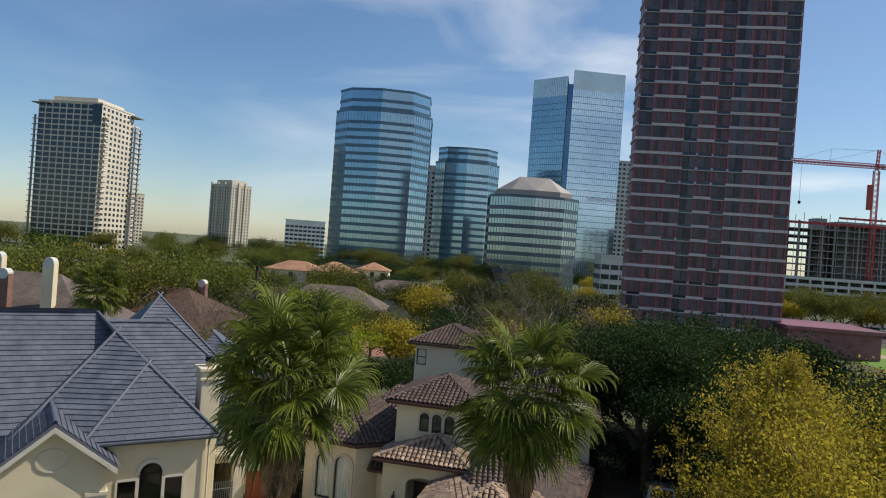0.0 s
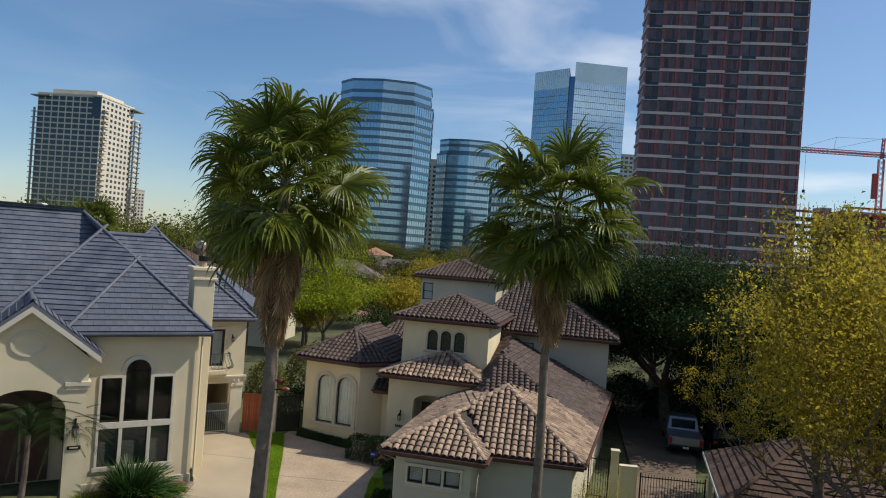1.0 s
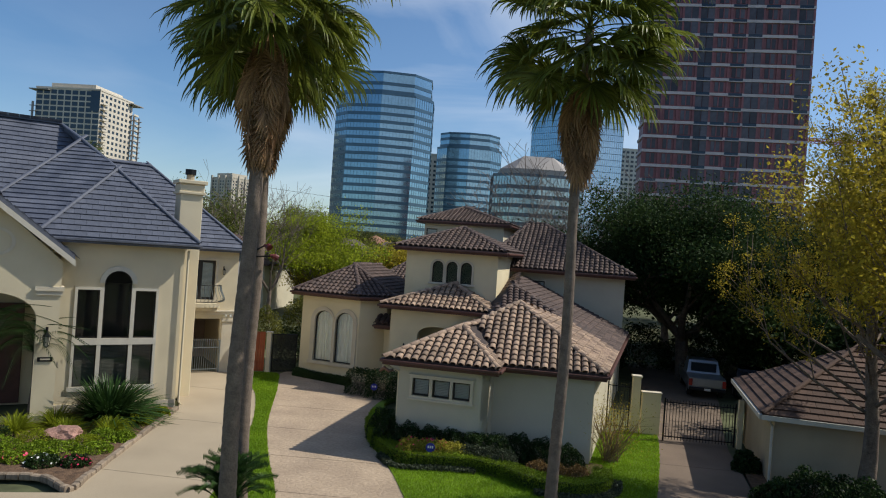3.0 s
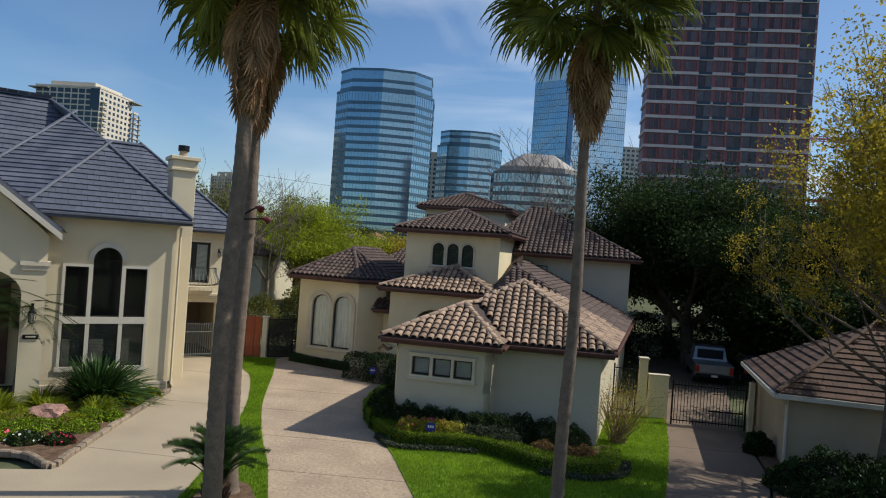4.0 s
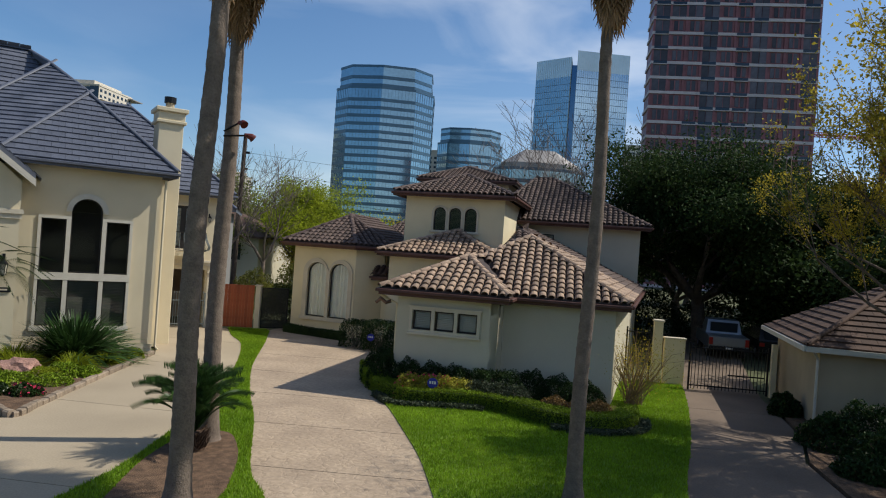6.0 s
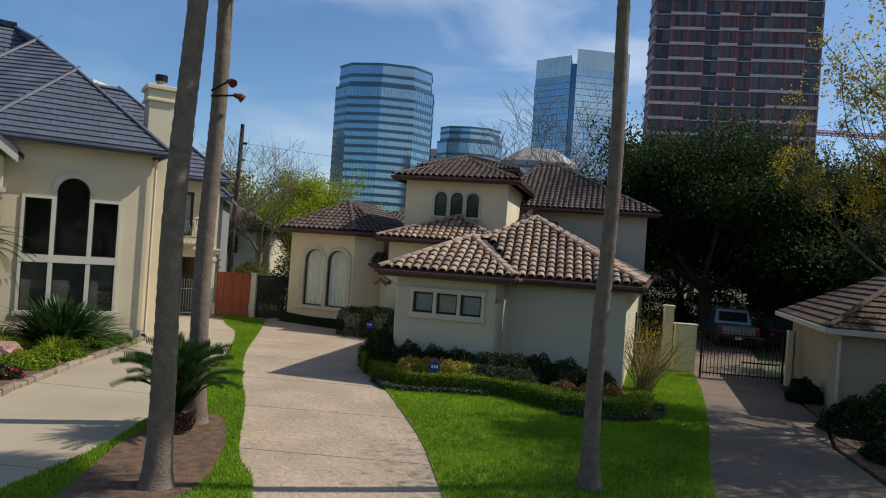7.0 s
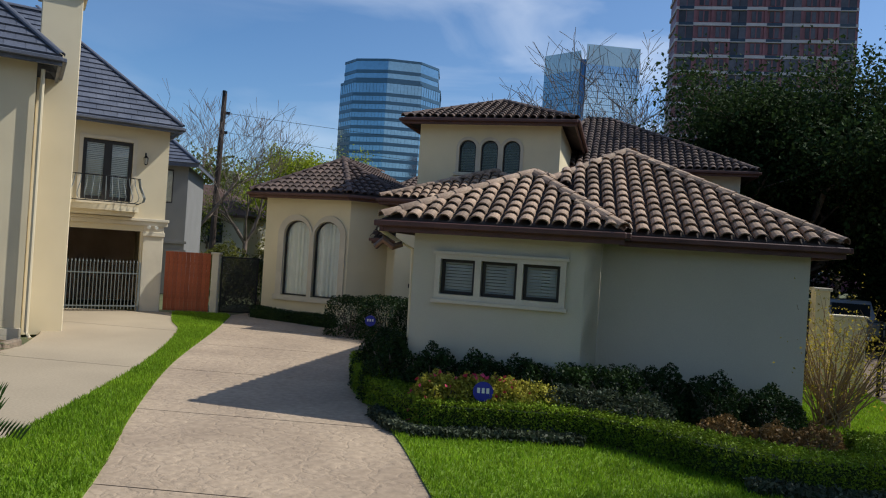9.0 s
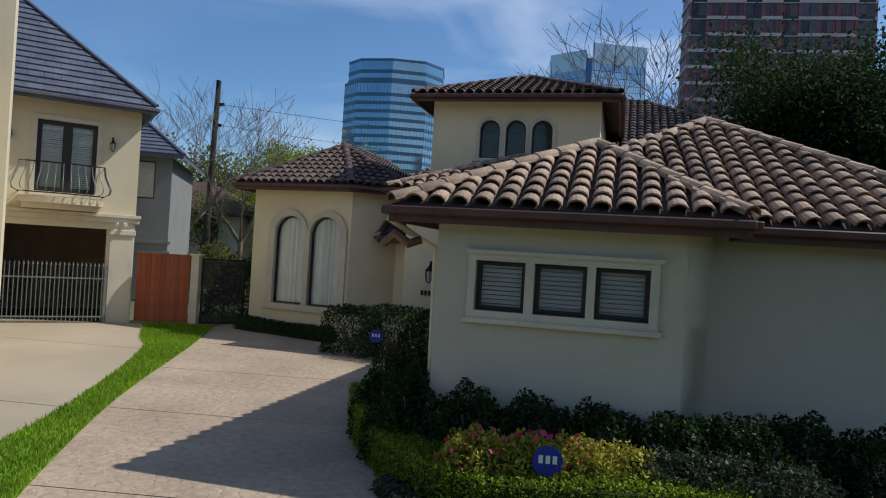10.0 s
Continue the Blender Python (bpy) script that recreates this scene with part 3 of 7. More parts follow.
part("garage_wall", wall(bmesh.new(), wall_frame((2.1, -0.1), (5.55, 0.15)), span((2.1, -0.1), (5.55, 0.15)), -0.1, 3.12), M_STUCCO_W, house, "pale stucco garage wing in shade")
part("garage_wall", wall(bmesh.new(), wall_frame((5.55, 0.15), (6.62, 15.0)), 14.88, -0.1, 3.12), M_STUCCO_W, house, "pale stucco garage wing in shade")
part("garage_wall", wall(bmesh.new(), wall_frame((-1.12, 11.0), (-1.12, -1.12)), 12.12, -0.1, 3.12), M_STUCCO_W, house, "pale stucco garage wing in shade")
part("baseboard", boxes((0, 3.22, -0.03, 0.0, -0.05, 0.22), m=mg), M_TRIM, house, "stone plinth")
for h in gw_holes:
    window(house, mg, *h[:4], backing=("blind", M_GBLIND), fw=0.055)
o2, i2 = [(0.42, 1.89), (2.67, 1.89), (2.67, 2.67), (0.42, 2.67)], [(0.51, 1.98), (2.57, 1.98), (2.57, 2.59), (0.51, 2.59)]
t = ring(bmesh.new(), mg, o2, i2, -0.06, 0.05)
box(t, 1.12, 1.23, -0.06, 0.05, 1.98, 2.59, mg)
box(t, 1.85, 1.95, -0.06, 0.05, 1.98, 2.59, mg)
box(t, 0.38, 2.71, -0.09, 0.05, 2.67, 2.72, mg)
box(t, 0.38, 2.71, -0.10, 0.05, 1.83, 1.89, mg)
part("window_surround", t, M_TRIM, house, "grey cast-stone surround round three garage windows")
tiled([(gA, gB, gJ), (gB2, gC, gP, gK), (gB, gB2, gK, gJ)], house, "garage_roof", "sunlit barrel-tile hip roof over the garage", [(gA, gJ), (gB, gJ), (gJ, gK), (gK, gP), (gC, gP)], pick=300)
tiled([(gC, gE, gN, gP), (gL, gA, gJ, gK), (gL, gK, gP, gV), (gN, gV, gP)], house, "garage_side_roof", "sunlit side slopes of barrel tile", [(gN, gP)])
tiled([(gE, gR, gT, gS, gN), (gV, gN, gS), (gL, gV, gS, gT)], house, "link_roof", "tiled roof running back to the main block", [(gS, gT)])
eave_board(house, [gL[:2], gA[:2], gB[:2], gB2[:2], gC[:2], gR[:2]], EAVE_G)

# entry, between garage and bay
eE = 4.3
en = [(-4.95, 7.7, eE), (0.6, 7.7, eE), (-1.75, 9.75, 5.45), (-4.95, 11.0, eE), (0.6, 11.0, eE)]
me_ = wall_frame((-4.5, 8.15), (0.2, 8.15))
en_holes = [(1.4, 3.3, -0.1, 3.35, 0.45)]
part("entry_wall", wall(bmesh.new(), me_, 4.7, -0.1, 4.2, en_holes, 0.45), M_STUCCO, house, "cream stucco entry porch with an arched opening")
part("entry_wall", wall(bmesh.new(), wall_frame((-4.5, 11.2), (-4.5, 8.15)), 3.05, -0.1, 4.2), M_STUCCO, house, "cream stucco entry porch with an arched opening")
part("entry_wall", wall(bmesh.new(), wall_frame((0.2, 8.15), (0.2, 11.2)), 3.05, -0.1, 4.2), M_STUCCO, house, "cream stucco entry porch with an arched opening")
d = bmesh.new()
for x in (-2.95, -2.1):
    box(d, x, x + 0.83, 9.4, 9.46, 0.05, 2.7, bevel=0.01)
    box(d, x + 0.12, x + 0.71, 9.37, 9.4, 0.3, 1.2, bevel=0.01)
    box(d, x + 0.12, x + 0.71, 9.37, 9.4, 1.35, 2.5, bevel=0.01)
part("door", d, M_FASCIA, house, "dark wooden double entry door")
part("entry_back_wall", boxes((-4.2, -0.05, 9.5, 9.7, -0.1, 4.2)), M_STUCCO, house)
tiled([(en[0], en[1], en[2]), (en[3], en[0], en[2]), (en[1], en[4], en[2])], house, "entry_roof", "low tiled hip roof over the entry", [(en[0], en[2]), (en[1], en[2])])
eave_board(house, [en[3][:2], en[0][:2], en[1][:2], en[4][:2]], eE)

# two-storey stair tower with three arched windows
tE = 7.2
T0, T1, TF, TB = -4.45, 0.35, 10.0, 15.6
mt_ = wall_frame((T0, TF), (T1, TF))
tw_holes = [(1.42 + i * 0.75, 2.0 + i * 0.75, 5.45, 6.55, 0.29) for i in range(3)]
part("tower_wall", wall(bmesh.new(), mt_, T1 - T0, 3.5, tE - 0.1, tw_holes), M_STUCCO, house, "pale stucco stair tower")
part("tower_wall", wall(bmesh.new(), wall_frame((T1, TF), (T1, TB)), TB - TF, 3.0, tE - 0.1), M_STUCCO, house, "pale stucco stair tower")
part("tower_wall", wall(bmesh.new(), wall_frame((T0, TB), (T0, TF)), TB - TF, 0.0, tE - 0.1), M_STUCCO, house, "pale stucco stair tower")
part("tower_wall", wall(bmesh.new(), wall_frame((T1, TB), (T0, TB)), T1 - T0, 3.0, tE - 0.1), M_STUCCO, house, "pale stucco stair tower")
for h in tw_holes:
    window(house, mt_, *h, backing=("blind", mat("green_shade", (0.09, 0.11, 0.07), 0.7)), fw=0.045, trim=0.1)
part("tower_sill", boxes((1.25, 3.68, -0.1, 0.02, 5.33, 5.44), m=mt_, bevel=0.02), M_TRIM, house)
te = [(T0 - 0.5, TF - 0.5, tE), (T1 + 0.5, TF - 0.5, tE), (T1 + 0.5, TB + 0.5, tE), (T0 - 0.5, TB + 0.5, tE)]
ta = [(-2.05, 12.55, 8.4), (-2.05, 13.0, 8.4)]
tiled([(te[0], te[1], ta[0]), (te[1], te[2], ta[1], ta[0]), (te[3], te[0], ta[0], ta[1]), (te[2], te[3], ta[1])], house, "tower_roof", "tiled hip roof of the stair tower", [(te[0], ta[0]), (te[1], ta[0]), (ta[0], ta[1])])
eave_board(house, [p[:2] for p in te], tE, True)

# main two-storey block
mE = 6.4
mx0, mx1, my0, my1 = -1.0, 6.7, 15.05, 24.5
mm = wall_frame((mx0, my0), (mx1, my0))
m_holes = [(1.9, 3.3, 5.35, 5.75, 0)]
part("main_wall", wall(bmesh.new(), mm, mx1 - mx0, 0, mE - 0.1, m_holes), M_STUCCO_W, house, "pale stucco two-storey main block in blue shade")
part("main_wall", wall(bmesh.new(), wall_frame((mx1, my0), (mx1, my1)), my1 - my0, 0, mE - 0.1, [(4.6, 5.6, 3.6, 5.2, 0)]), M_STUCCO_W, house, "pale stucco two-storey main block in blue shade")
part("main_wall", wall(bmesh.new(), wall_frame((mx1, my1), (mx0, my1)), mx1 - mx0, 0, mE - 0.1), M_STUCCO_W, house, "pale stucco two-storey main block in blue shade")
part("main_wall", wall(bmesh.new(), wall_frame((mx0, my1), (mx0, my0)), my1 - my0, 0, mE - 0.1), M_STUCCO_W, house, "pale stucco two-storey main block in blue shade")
window(house, mm, *m_holes[0][:4], backing=("blind", M_BLIND), trim=0.07)
me2 = [(mx0 - 0.5, my0 - 0.5, mE), (mx1 + 0.5, my0 - 0.5, mE), (mx1 + 0.5, my1 + 0.5, mE), (mx0 - 0.5, my1 + 0.5, mE)]
ma = [(0.7, 19.3, 9.15), (1.7, 19.3, 9.15)]
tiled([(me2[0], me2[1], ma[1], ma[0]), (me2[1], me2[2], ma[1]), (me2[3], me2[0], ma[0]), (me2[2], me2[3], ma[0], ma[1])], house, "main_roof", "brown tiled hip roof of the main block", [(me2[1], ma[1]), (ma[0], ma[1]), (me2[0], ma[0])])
eave_board(house, [p[:2] for p in me2], mE, True)
# rear block
bE = 9.1
bx0, bx1, by0, by1 = -6.65, -1.2, 21.3, 27.2
mb = wall_frame((bx0, by0), (bx1, by0))
b_holes = [(0.12, 0.88, 7.35, 8.55, 0)]
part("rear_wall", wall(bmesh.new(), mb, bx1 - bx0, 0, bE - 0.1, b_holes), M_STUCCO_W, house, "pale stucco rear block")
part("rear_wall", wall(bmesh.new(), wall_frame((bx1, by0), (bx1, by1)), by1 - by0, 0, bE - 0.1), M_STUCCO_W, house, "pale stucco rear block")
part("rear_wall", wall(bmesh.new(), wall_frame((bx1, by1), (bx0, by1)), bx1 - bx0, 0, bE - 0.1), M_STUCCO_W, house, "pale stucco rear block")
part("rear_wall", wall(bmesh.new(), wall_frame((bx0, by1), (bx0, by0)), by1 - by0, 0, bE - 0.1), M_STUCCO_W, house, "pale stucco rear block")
window(house, mb, *b_holes[0][:4], backing=("blind", M_BLIND), bars=[(0.12, 0.88, 7.93, 7.98)])
be = [(bx0 - 0.45, by0 - 0.45, bE), (bx1 + 0.45, by0 - 0.45, bE), (bx1 + 0.45, by1 + 0.45, bE), (bx0 - 0.45, by1 + 0.45, bE)]
ba_ = [(-4.6, 24.2, 10.25), (-4.0, 24.5, 10.25)]
tiled([(be[0], be[1], ba_[0]), (be[1], be[2], ba_[1], ba_[0]), (be[3], be[0], ba_[0], ba_[1]), (be[2], be[3], ba_[1])], house, "rear_roof", "tiled hip roof of the rear block", [(be[0], ba_[0]), (be[1], ba_[0]), (ba_[0], ba_[1])])
eave_board(house, [p[:2] for p in be], bE, True)
# low roof left of the rear block
lo = [(-8.6, 15.6, 4.7), (-4.9, 15.6, 4.7), (-4.9, 18.6, 6.1), (-7.0, 18.6, 6.1)]
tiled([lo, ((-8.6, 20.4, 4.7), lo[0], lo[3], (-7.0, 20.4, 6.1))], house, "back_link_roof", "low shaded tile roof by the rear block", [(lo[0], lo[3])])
part("back_link_wall", boxes((-8.2, -4.9, 16.0, 20.2, 0, 4.6)), M_STUCCO_W, house)

# bay with a pair of arched windows
yE = 4.45
bay = [(-9.97, 12.6), (-9.97, 9.78), (-6.55, 9.3), (-5.45, 10.35), (-5.45, 14.5)]
mbay = wall_frame(bay[1], bay[2])
Lb = span(bay[1], bay[2])
bay_holes = [(0.84, 1.92, 0.84, 3.5, 0.54), (2.1, 3.14, 0.84, 3.5, 0.52)]
part("bay_wall", wall(bmesh.new(), mbay, Lb, -0.1, yE - 0.1, bay_holes), M_STUCCO, house, "cream stucco bay with two arched windows")
part("bay_wall", wall(bmesh.new(), wall_frame(bay[2], bay[3]), span(bay[2], bay[3]), -0.1, yE - 0.1), M_STUCCO, house, "cream stucco bay with two arched windows")
part("bay_wall", wall(bmesh.new(), wall_frame(bay[3], bay[4]), span(bay[3], bay[4]), -0.1, yE - 0.1), M_STUCCO, house, "cream stucco bay with two arched windows")
part("bay_wall", wall(bmesh.new(), wall_frame((-9.97, 16), bay[1]), 16 - 9.78, -0.1, yE - 0.1), M_STUCCO, house, "cream stucco bay with two arched windows")
for h in bay_holes:
    window(house, mbay, *h, backing=("curtain", M_CURTAIN), fw=0.05)
s = bmesh.new()
for h in bay_holes:
    ring(s, mbay, arch_outline(h[0] - (0.09 if h[0] > 1 else 0.24), h[1] + (0.22 if h[0] > 1 else 0.09), h[2], h[3] + 0.2, h[4] + 0.2), arch_outline(h[0], h[1], h[2], h[3], h[4]), -0.07 if h[0] > 1 else -0.066, 0.02)
box(s, 0.54, 3.4, -0.12, 0.02, 0.66, 0.84, mbay)
box(s, 1.92, 2.1, -0.06, 0.05, 0.84, 3.0, mbay)
part("bay_surround", s, M_TRIM, house, "stone surround of paired arched windows")
ye = [(-10.45, 9.38, yE), (-6.45, 8.86, yE), (-4.95, 10.2, yE), (-4.95, 15.5, yE), (-10.4, 15.5, yE)]
ya = (-7.82, 11.52, 5.92)
yb = (-7.7, 15.5, 5.95)
tiled([(ye[0], ye[1], ya), (ye[1], ye[2], ya), (ye[2], ye[3], yb, ya), (ye[4], ye[0], ya, yb)], house, "bay_roof", "faceted tile roof over the bay", [(ye[0], ya), (ye[1], ya), (ye[2], ya), (ya, yb)])
eave_board(house, [p[:2] for p in (ye[4], ye[0], ye[1], ye[2], ye[3])], yE)

# ---- the slate-roofed house ----
LEFT = pose(-10.6, 33.0, 0, 0, 0, 32)
slate_house = thing("slate_house", "cream stucco house with steep blue-grey shingle roof", "house", LEFT)


def shingle(width=0.42, length=0.33, thick=0.052):
    return [(0, 0, thick), (width - 0.008, 0, thick), (width - 0.008, length, 0.004), (0, length, 0.004), (0, 0, 0), (width - 0.008, 0, 0)], [(0, 1, 2, 3), (4, 5, 1, 0), (5, 2, 1), (4, 0, 3)]


SH = shingle()


def crossing(poly, y):
    """Where a level line meets an outline, first and last."""
    xs = [p[0] + (q[0] - p[0]) * (y - p[1]) / (q[1] - p[1]) for p, q in zip(poly, poly[1:] + poly[:1]) if (p[1] > y) != (q[1] > y)]
    return (min(xs), max(xs)) if xs else None


def shingle_rows(f, width, course):
    """Whole shingles in staggered courses, and those trimmed along the hips."""
    m, poly = face_frame(f)
    low, high = min(p[1] for p in poly), max(p[1] for p in poly)
    whole, vs, fs = [], [], []
    for r in range(int((high - low) / course) + 1):
        y = low + r * course
        a, b = crossing(poly, y + 0.004), crossing(poly, min(y + course * 1.06, high - 0.004))
        if not a or not b:
            continue
        k = int((min(a[0], b[0]) - poly[0][0]) / width) - 2
        x = poly[0][0] + k * width + (r % 2) * width * 0.5
        while x < max(a[1], b[1]):
            x2 = x + width - 0.008
            if x > max(a[0], b[0]) and x2 < min(a[1], b[1]):
                whole.append(m @ Matrix.Translation((x, y, 0.003)))
            else:
                p, q = min(max(x, a[0]), a[1]), min(max(x2, a[0]), a[1])
                s, t = min(max(x, b[0]), b[1]), min(max(x2, b[0]), b[1])
                if q - p + t - s > 0.02:
                    n = len(vs)
                    vs += [tuple(m @ Vector(c)) for c in ((p, y, 0.055), (q, y, 0.055), (t, y + course * 1.06, 0.007), (s, y + course * 1.06, 0.007), (p, y, 0.003), (q, y, 0.003))]
                    fs += [(n, n + 1, n + 2, n + 3), (n + 4, n + 5, n + 1, n)]
            x += width
    return whole, vs, fs


def shingled(faces, parent, name, label, caps=(), pick=0, material=None, shape=None):
    material = material or M_SLATE
    shape = shape or SH
    r = part(name, slab_roof(bmesh.new(), faces, 0.16), material, parent, label)
    rows = [shingle_rows(f, 0.42, 0.30) for f in faces]
    spots = [s for w, _, _ in rows for s in w]
    first = None
    for s in spots[:pick]:
        if first is None:
            first = part("shingle", shape, material, r)
            first.matrix_local = s
        else:
            twin(first, s, r)
    vs, fs = scatter(shape, spots[pick:])
    for _, v, f in rows:
        k = len(vs)
        vs += v
        fs += [tuple(i + k for i in q) for q in f]
    part("shingles", (vs, fs), material, r, kind="stuff")
    cap_row(r, caps, material, 0.10, 0)
    return r


LE = 6.65
lE1 = (0.45, -0.45, LE)
l1 = (-2.43, 2.43, 9.5)
l2 = (-3.7, 4.5, 10.78)
l3 = (-4.4, 6.5, 11.55)
la = (-5.3, -0.45, LE)
lb, lc = (-8.0, 0.7, LE), (-18.0, 1.7, LE)
shingled([(la, lE1, l1)], slate_house, "front_roof", "blue-grey shingle hip over the arched window", [(la, l1), (lE1, l1)], pick=150)
shingled([(lb, (0.45, 0.7, LE), l2), (lc, (0.45, 1.7, LE), l3, (-14.0, 6.5, 11.55))], slate_house, "main_roof", "steep blue-grey shingle main roof", [(l1, l2), (l2, l3), (l3, (-14.0, 6.5, 11.55)), (lb, l2)])
shingled([(lE1, (0.45, 11.4, LE), l3, l2, l1), ((0.45, 11.4, LE), (-18, 11.4, LE), (-14, 6.5, 11.55), l3), (lb, la, l1, l2)], slate_house, "back_roof", "shaded slopes of the shingle roof", [])
ml = wall_frame((-4.4, 0), (0, 0))
# tall window: three lights below, two and an arch above
l_holes = [(0.64, 1.40, 0.95, 2.55, 0), (1.54, 2.52, 0.95, 2.55, 0), (2.66, 3.42, 0.95, 2.55, 0), (0.64, 1.40, 2.80, 4.66, 0), (1.54, 2.52, 2.80, 5.42, 0.49), (2.66, 3.42, 2.80, 4.66, 0)]
part("front_wall", wall(bmesh.new(), ml, 4.4, -0.1, LE - 0.1, l_holes), M_STUCCO_L, slate_house, "warm cream stucco wall")
part("front_wall", wall(bmesh.new(), wall_frame((0, 0), (0, 7.0)), 7.0, -0.1, LE - 0.1), M_STUCCO_L, slate_house, "warm cream stucco wall")
part("front_wall", wall(bmesh.new(), wall_frame((-17.5, 2.2), (-4.6, 2.2)), 12.9, -0.1, LE - 0.1), M_STUCCO_L, slate_house, "warm cream stucco wall")
part("front_wall", wall(bmesh.new(), wall_frame((0, 11), (-17.5, 11)), 17.5, -0.1, LE - 0.1), M_STUCCO_L, slate_house, "warm cream stucco wall")
part("front_wall", wall(bmesh.new(), wall_frame((-17.5, 11), (-17.5, 2.2)), 8.8, -0.1, LE - 0.1), M_STUCCO_L, slate_house, "warm cream stucco wall")
part("front_wall", wall(bmesh.new(), wall_frame((-4.6, 2.2), (-4.6, 0.25)), 1.95, -0.1, LE - 0.1), M_STUCCO_L, slate_house, "warm cream stucco wall")
for h in l_holes:
    low = h[3] < 2.7
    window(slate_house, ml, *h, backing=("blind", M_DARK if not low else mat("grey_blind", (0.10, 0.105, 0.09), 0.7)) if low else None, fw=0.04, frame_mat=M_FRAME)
for r in ((0.54, 0.64, 0.8, 4.76), (3.42, 3.52, 0.8, 4.76), (1.40, 1.54, 0.95, 4.76), (2.52, 2.66, 0.95, 4.76), (0.54, 3.52, 2.55, 2.80), (0.54, 1.54, 4.66, 4.76), (2.52, 3.52, 4.66, 4.76), (0.48, 3.58, 0.78, 0.95)):
    part("mullion" if r[1] - r[0] < 0.2 else "transom", box(bmesh.new(), r[0], r[1], -0.05 - 0.004 * (r[1] - r[0]), 0.05, r[2], r[3], ml), M_WFRAME, slate_house)
# near-black shell paints the darkness of the unlit room behind the glass
part("room_back", boxes((0.3, 3.8, 0.9, 1.0, 0.6, 5.7), (0.3, 3.8, 0.26, 0.9, 0.55, 0.62), (0.25, 0.3, 0.26, 1.0, 0.6, 5.7), (3.8, 3.85, 0.26, 1.0, 0.6, 5.7), (0.3, 3.8, 0.26, 0.9, 5.7, 5.76), m=ml), M_DARK, slate_house, "near-black shell standing in for the unlit room behind the tall window")
t = bmesh.new()
ring(t, ml, arch_outline(1.36, 2.70, 4.82, 5.60, 0.67)[2:], arch_outline(1.54, 2.52, 4.82, 5.42, 0.49)[2:], -0.07, 0.02)
part("window_surround", t, M_WFRAME, slate_house, "pale arched hood of the tall window")
eave_board(slate_house, [la[:2], lE1[:2], (0.45, 7.0)], LE, mt=M_SLATE)
g = bmesh.new()
tube(g, [(0.12, -0.14, LE - 0.3), (0.12, -0.14, 0.25), (0.2, -0.25, 0.1)], 0.045)
part("downpipe", g, M_STUCCO_L, slate_house, "cream painted downpipe")
part("plinth", boxes((-4.6, 0.02, -0.04, 0.0, -0.05, 0.3)), M_TRIM, slate_house)
# chimney on the side wall
ch = part("chimney", boxes((0.02, 0.95, 1.75, 2.85, -0.1, 8.76), bevel=0.02), M_STUCCO_L, slate_house, "cream stucco chimney with moulded cap")
for x, z0, z1 in ((0.1, 8.75, 8.87), (0.04, 8.87, 9.2), (0.14, 9.2, 9.36)):
    part("chimney_moulding", boxes((0.02 - x, 0.95 + x, 1.75 - x, 2.85 + x, z0, z1), bevel=0.02), M_STUCCO_L, ch)
pc = bmesh.new()
tube(pc, [(0.48, 2.3, 9.36), (0.48, 2.3, 9.62)], 0.17, 12)
part("flue_pipe", pc, M_CONC, ch, "pale flue pipe")
pc = bmesh.new()
tube(pc, [(0.48, 2.3, 9.62), (0.48, 2.3, 9.86)], 0.23, 12)
part("chimney_cap", pc, M_IRON, ch, "dark metal rain cap")
# entrance gable
gx0, gx1, gv, ge, gt = -8.9, -4.05, -1.75, 6.0, 7.95
gxm = (gx0 + gx1) / 2
shingled([((gx1, 6.5, ge), (gx1, gv, ge), (gxm, gv, gt), (gxm, 6.5, gt)), ((gx0, gv, ge), (gx0, 6.5, ge), (gxm, 6.5, gt), (gxm, gv, gt))], slate_house, "gable_roof", "blue-grey shingle roof of the entrance gable", [((gxm, gv, gt), (gxm, 5.5, gt))])
mgab = wall_frame((gx0 + 0.35, gv + 0.3), (gx1 - 0.35, gv + 0.3))
Lg = gx1 - gx0 - 0.7
w = wall(bmesh.new(), mgab, Lg, -0.1, 5.75, [(0.7, Lg - 0.7, -0.1, 4.6, 0.9)], 0.5)
vs = [w.verts.new(mgab @ Vector(p)) for p in ((0, 0, 5.75), (Lg, 0, 5.75), (Lg / 2, 0, 7.62), (0, 0.5, 5.75), (Lg, 0.5, 5.75), (Lg / 2, 0.5, 7.62))]
for f in ((0, 1, 2), (5, 4, 3), (1, 4, 5, 2), (0, 2, 5, 3), (0, 3, 4, 1)):
    w.faces.new([vs[i] for i in f])
part("gable_wall", w, M_STUCCO_L, slate_house, "cream stucco entrance gable with a round medallion")
part("gable_wall", wall(bmesh.new(), wall_frame((gx1 - 0.35, gv + 0.8), (gx1 - 0.35, 2.2)), 2.2 - gv - 0.8, 4.9, 5.75), M_STUCCO_L, slate_house)
t = bmesh.new()
n = 24
ring(t, mgab, [(Lg / 2 + 0.62 * math.cos(2 * math.pi * i / n), 6.35 + 0.5 * math.sin(2 * math.pi * i / n)) for i in range(n)], [(Lg / 2 + 0.5 * math.cos(2 * math.pi * i / n), 6.35 + 0.4 * math.sin(2 * math.pi * i / n)) for i in range(n)], -0.05, 0.02)
part("medallion", t, M_TRIM, slate_house, "round stucco moulding")
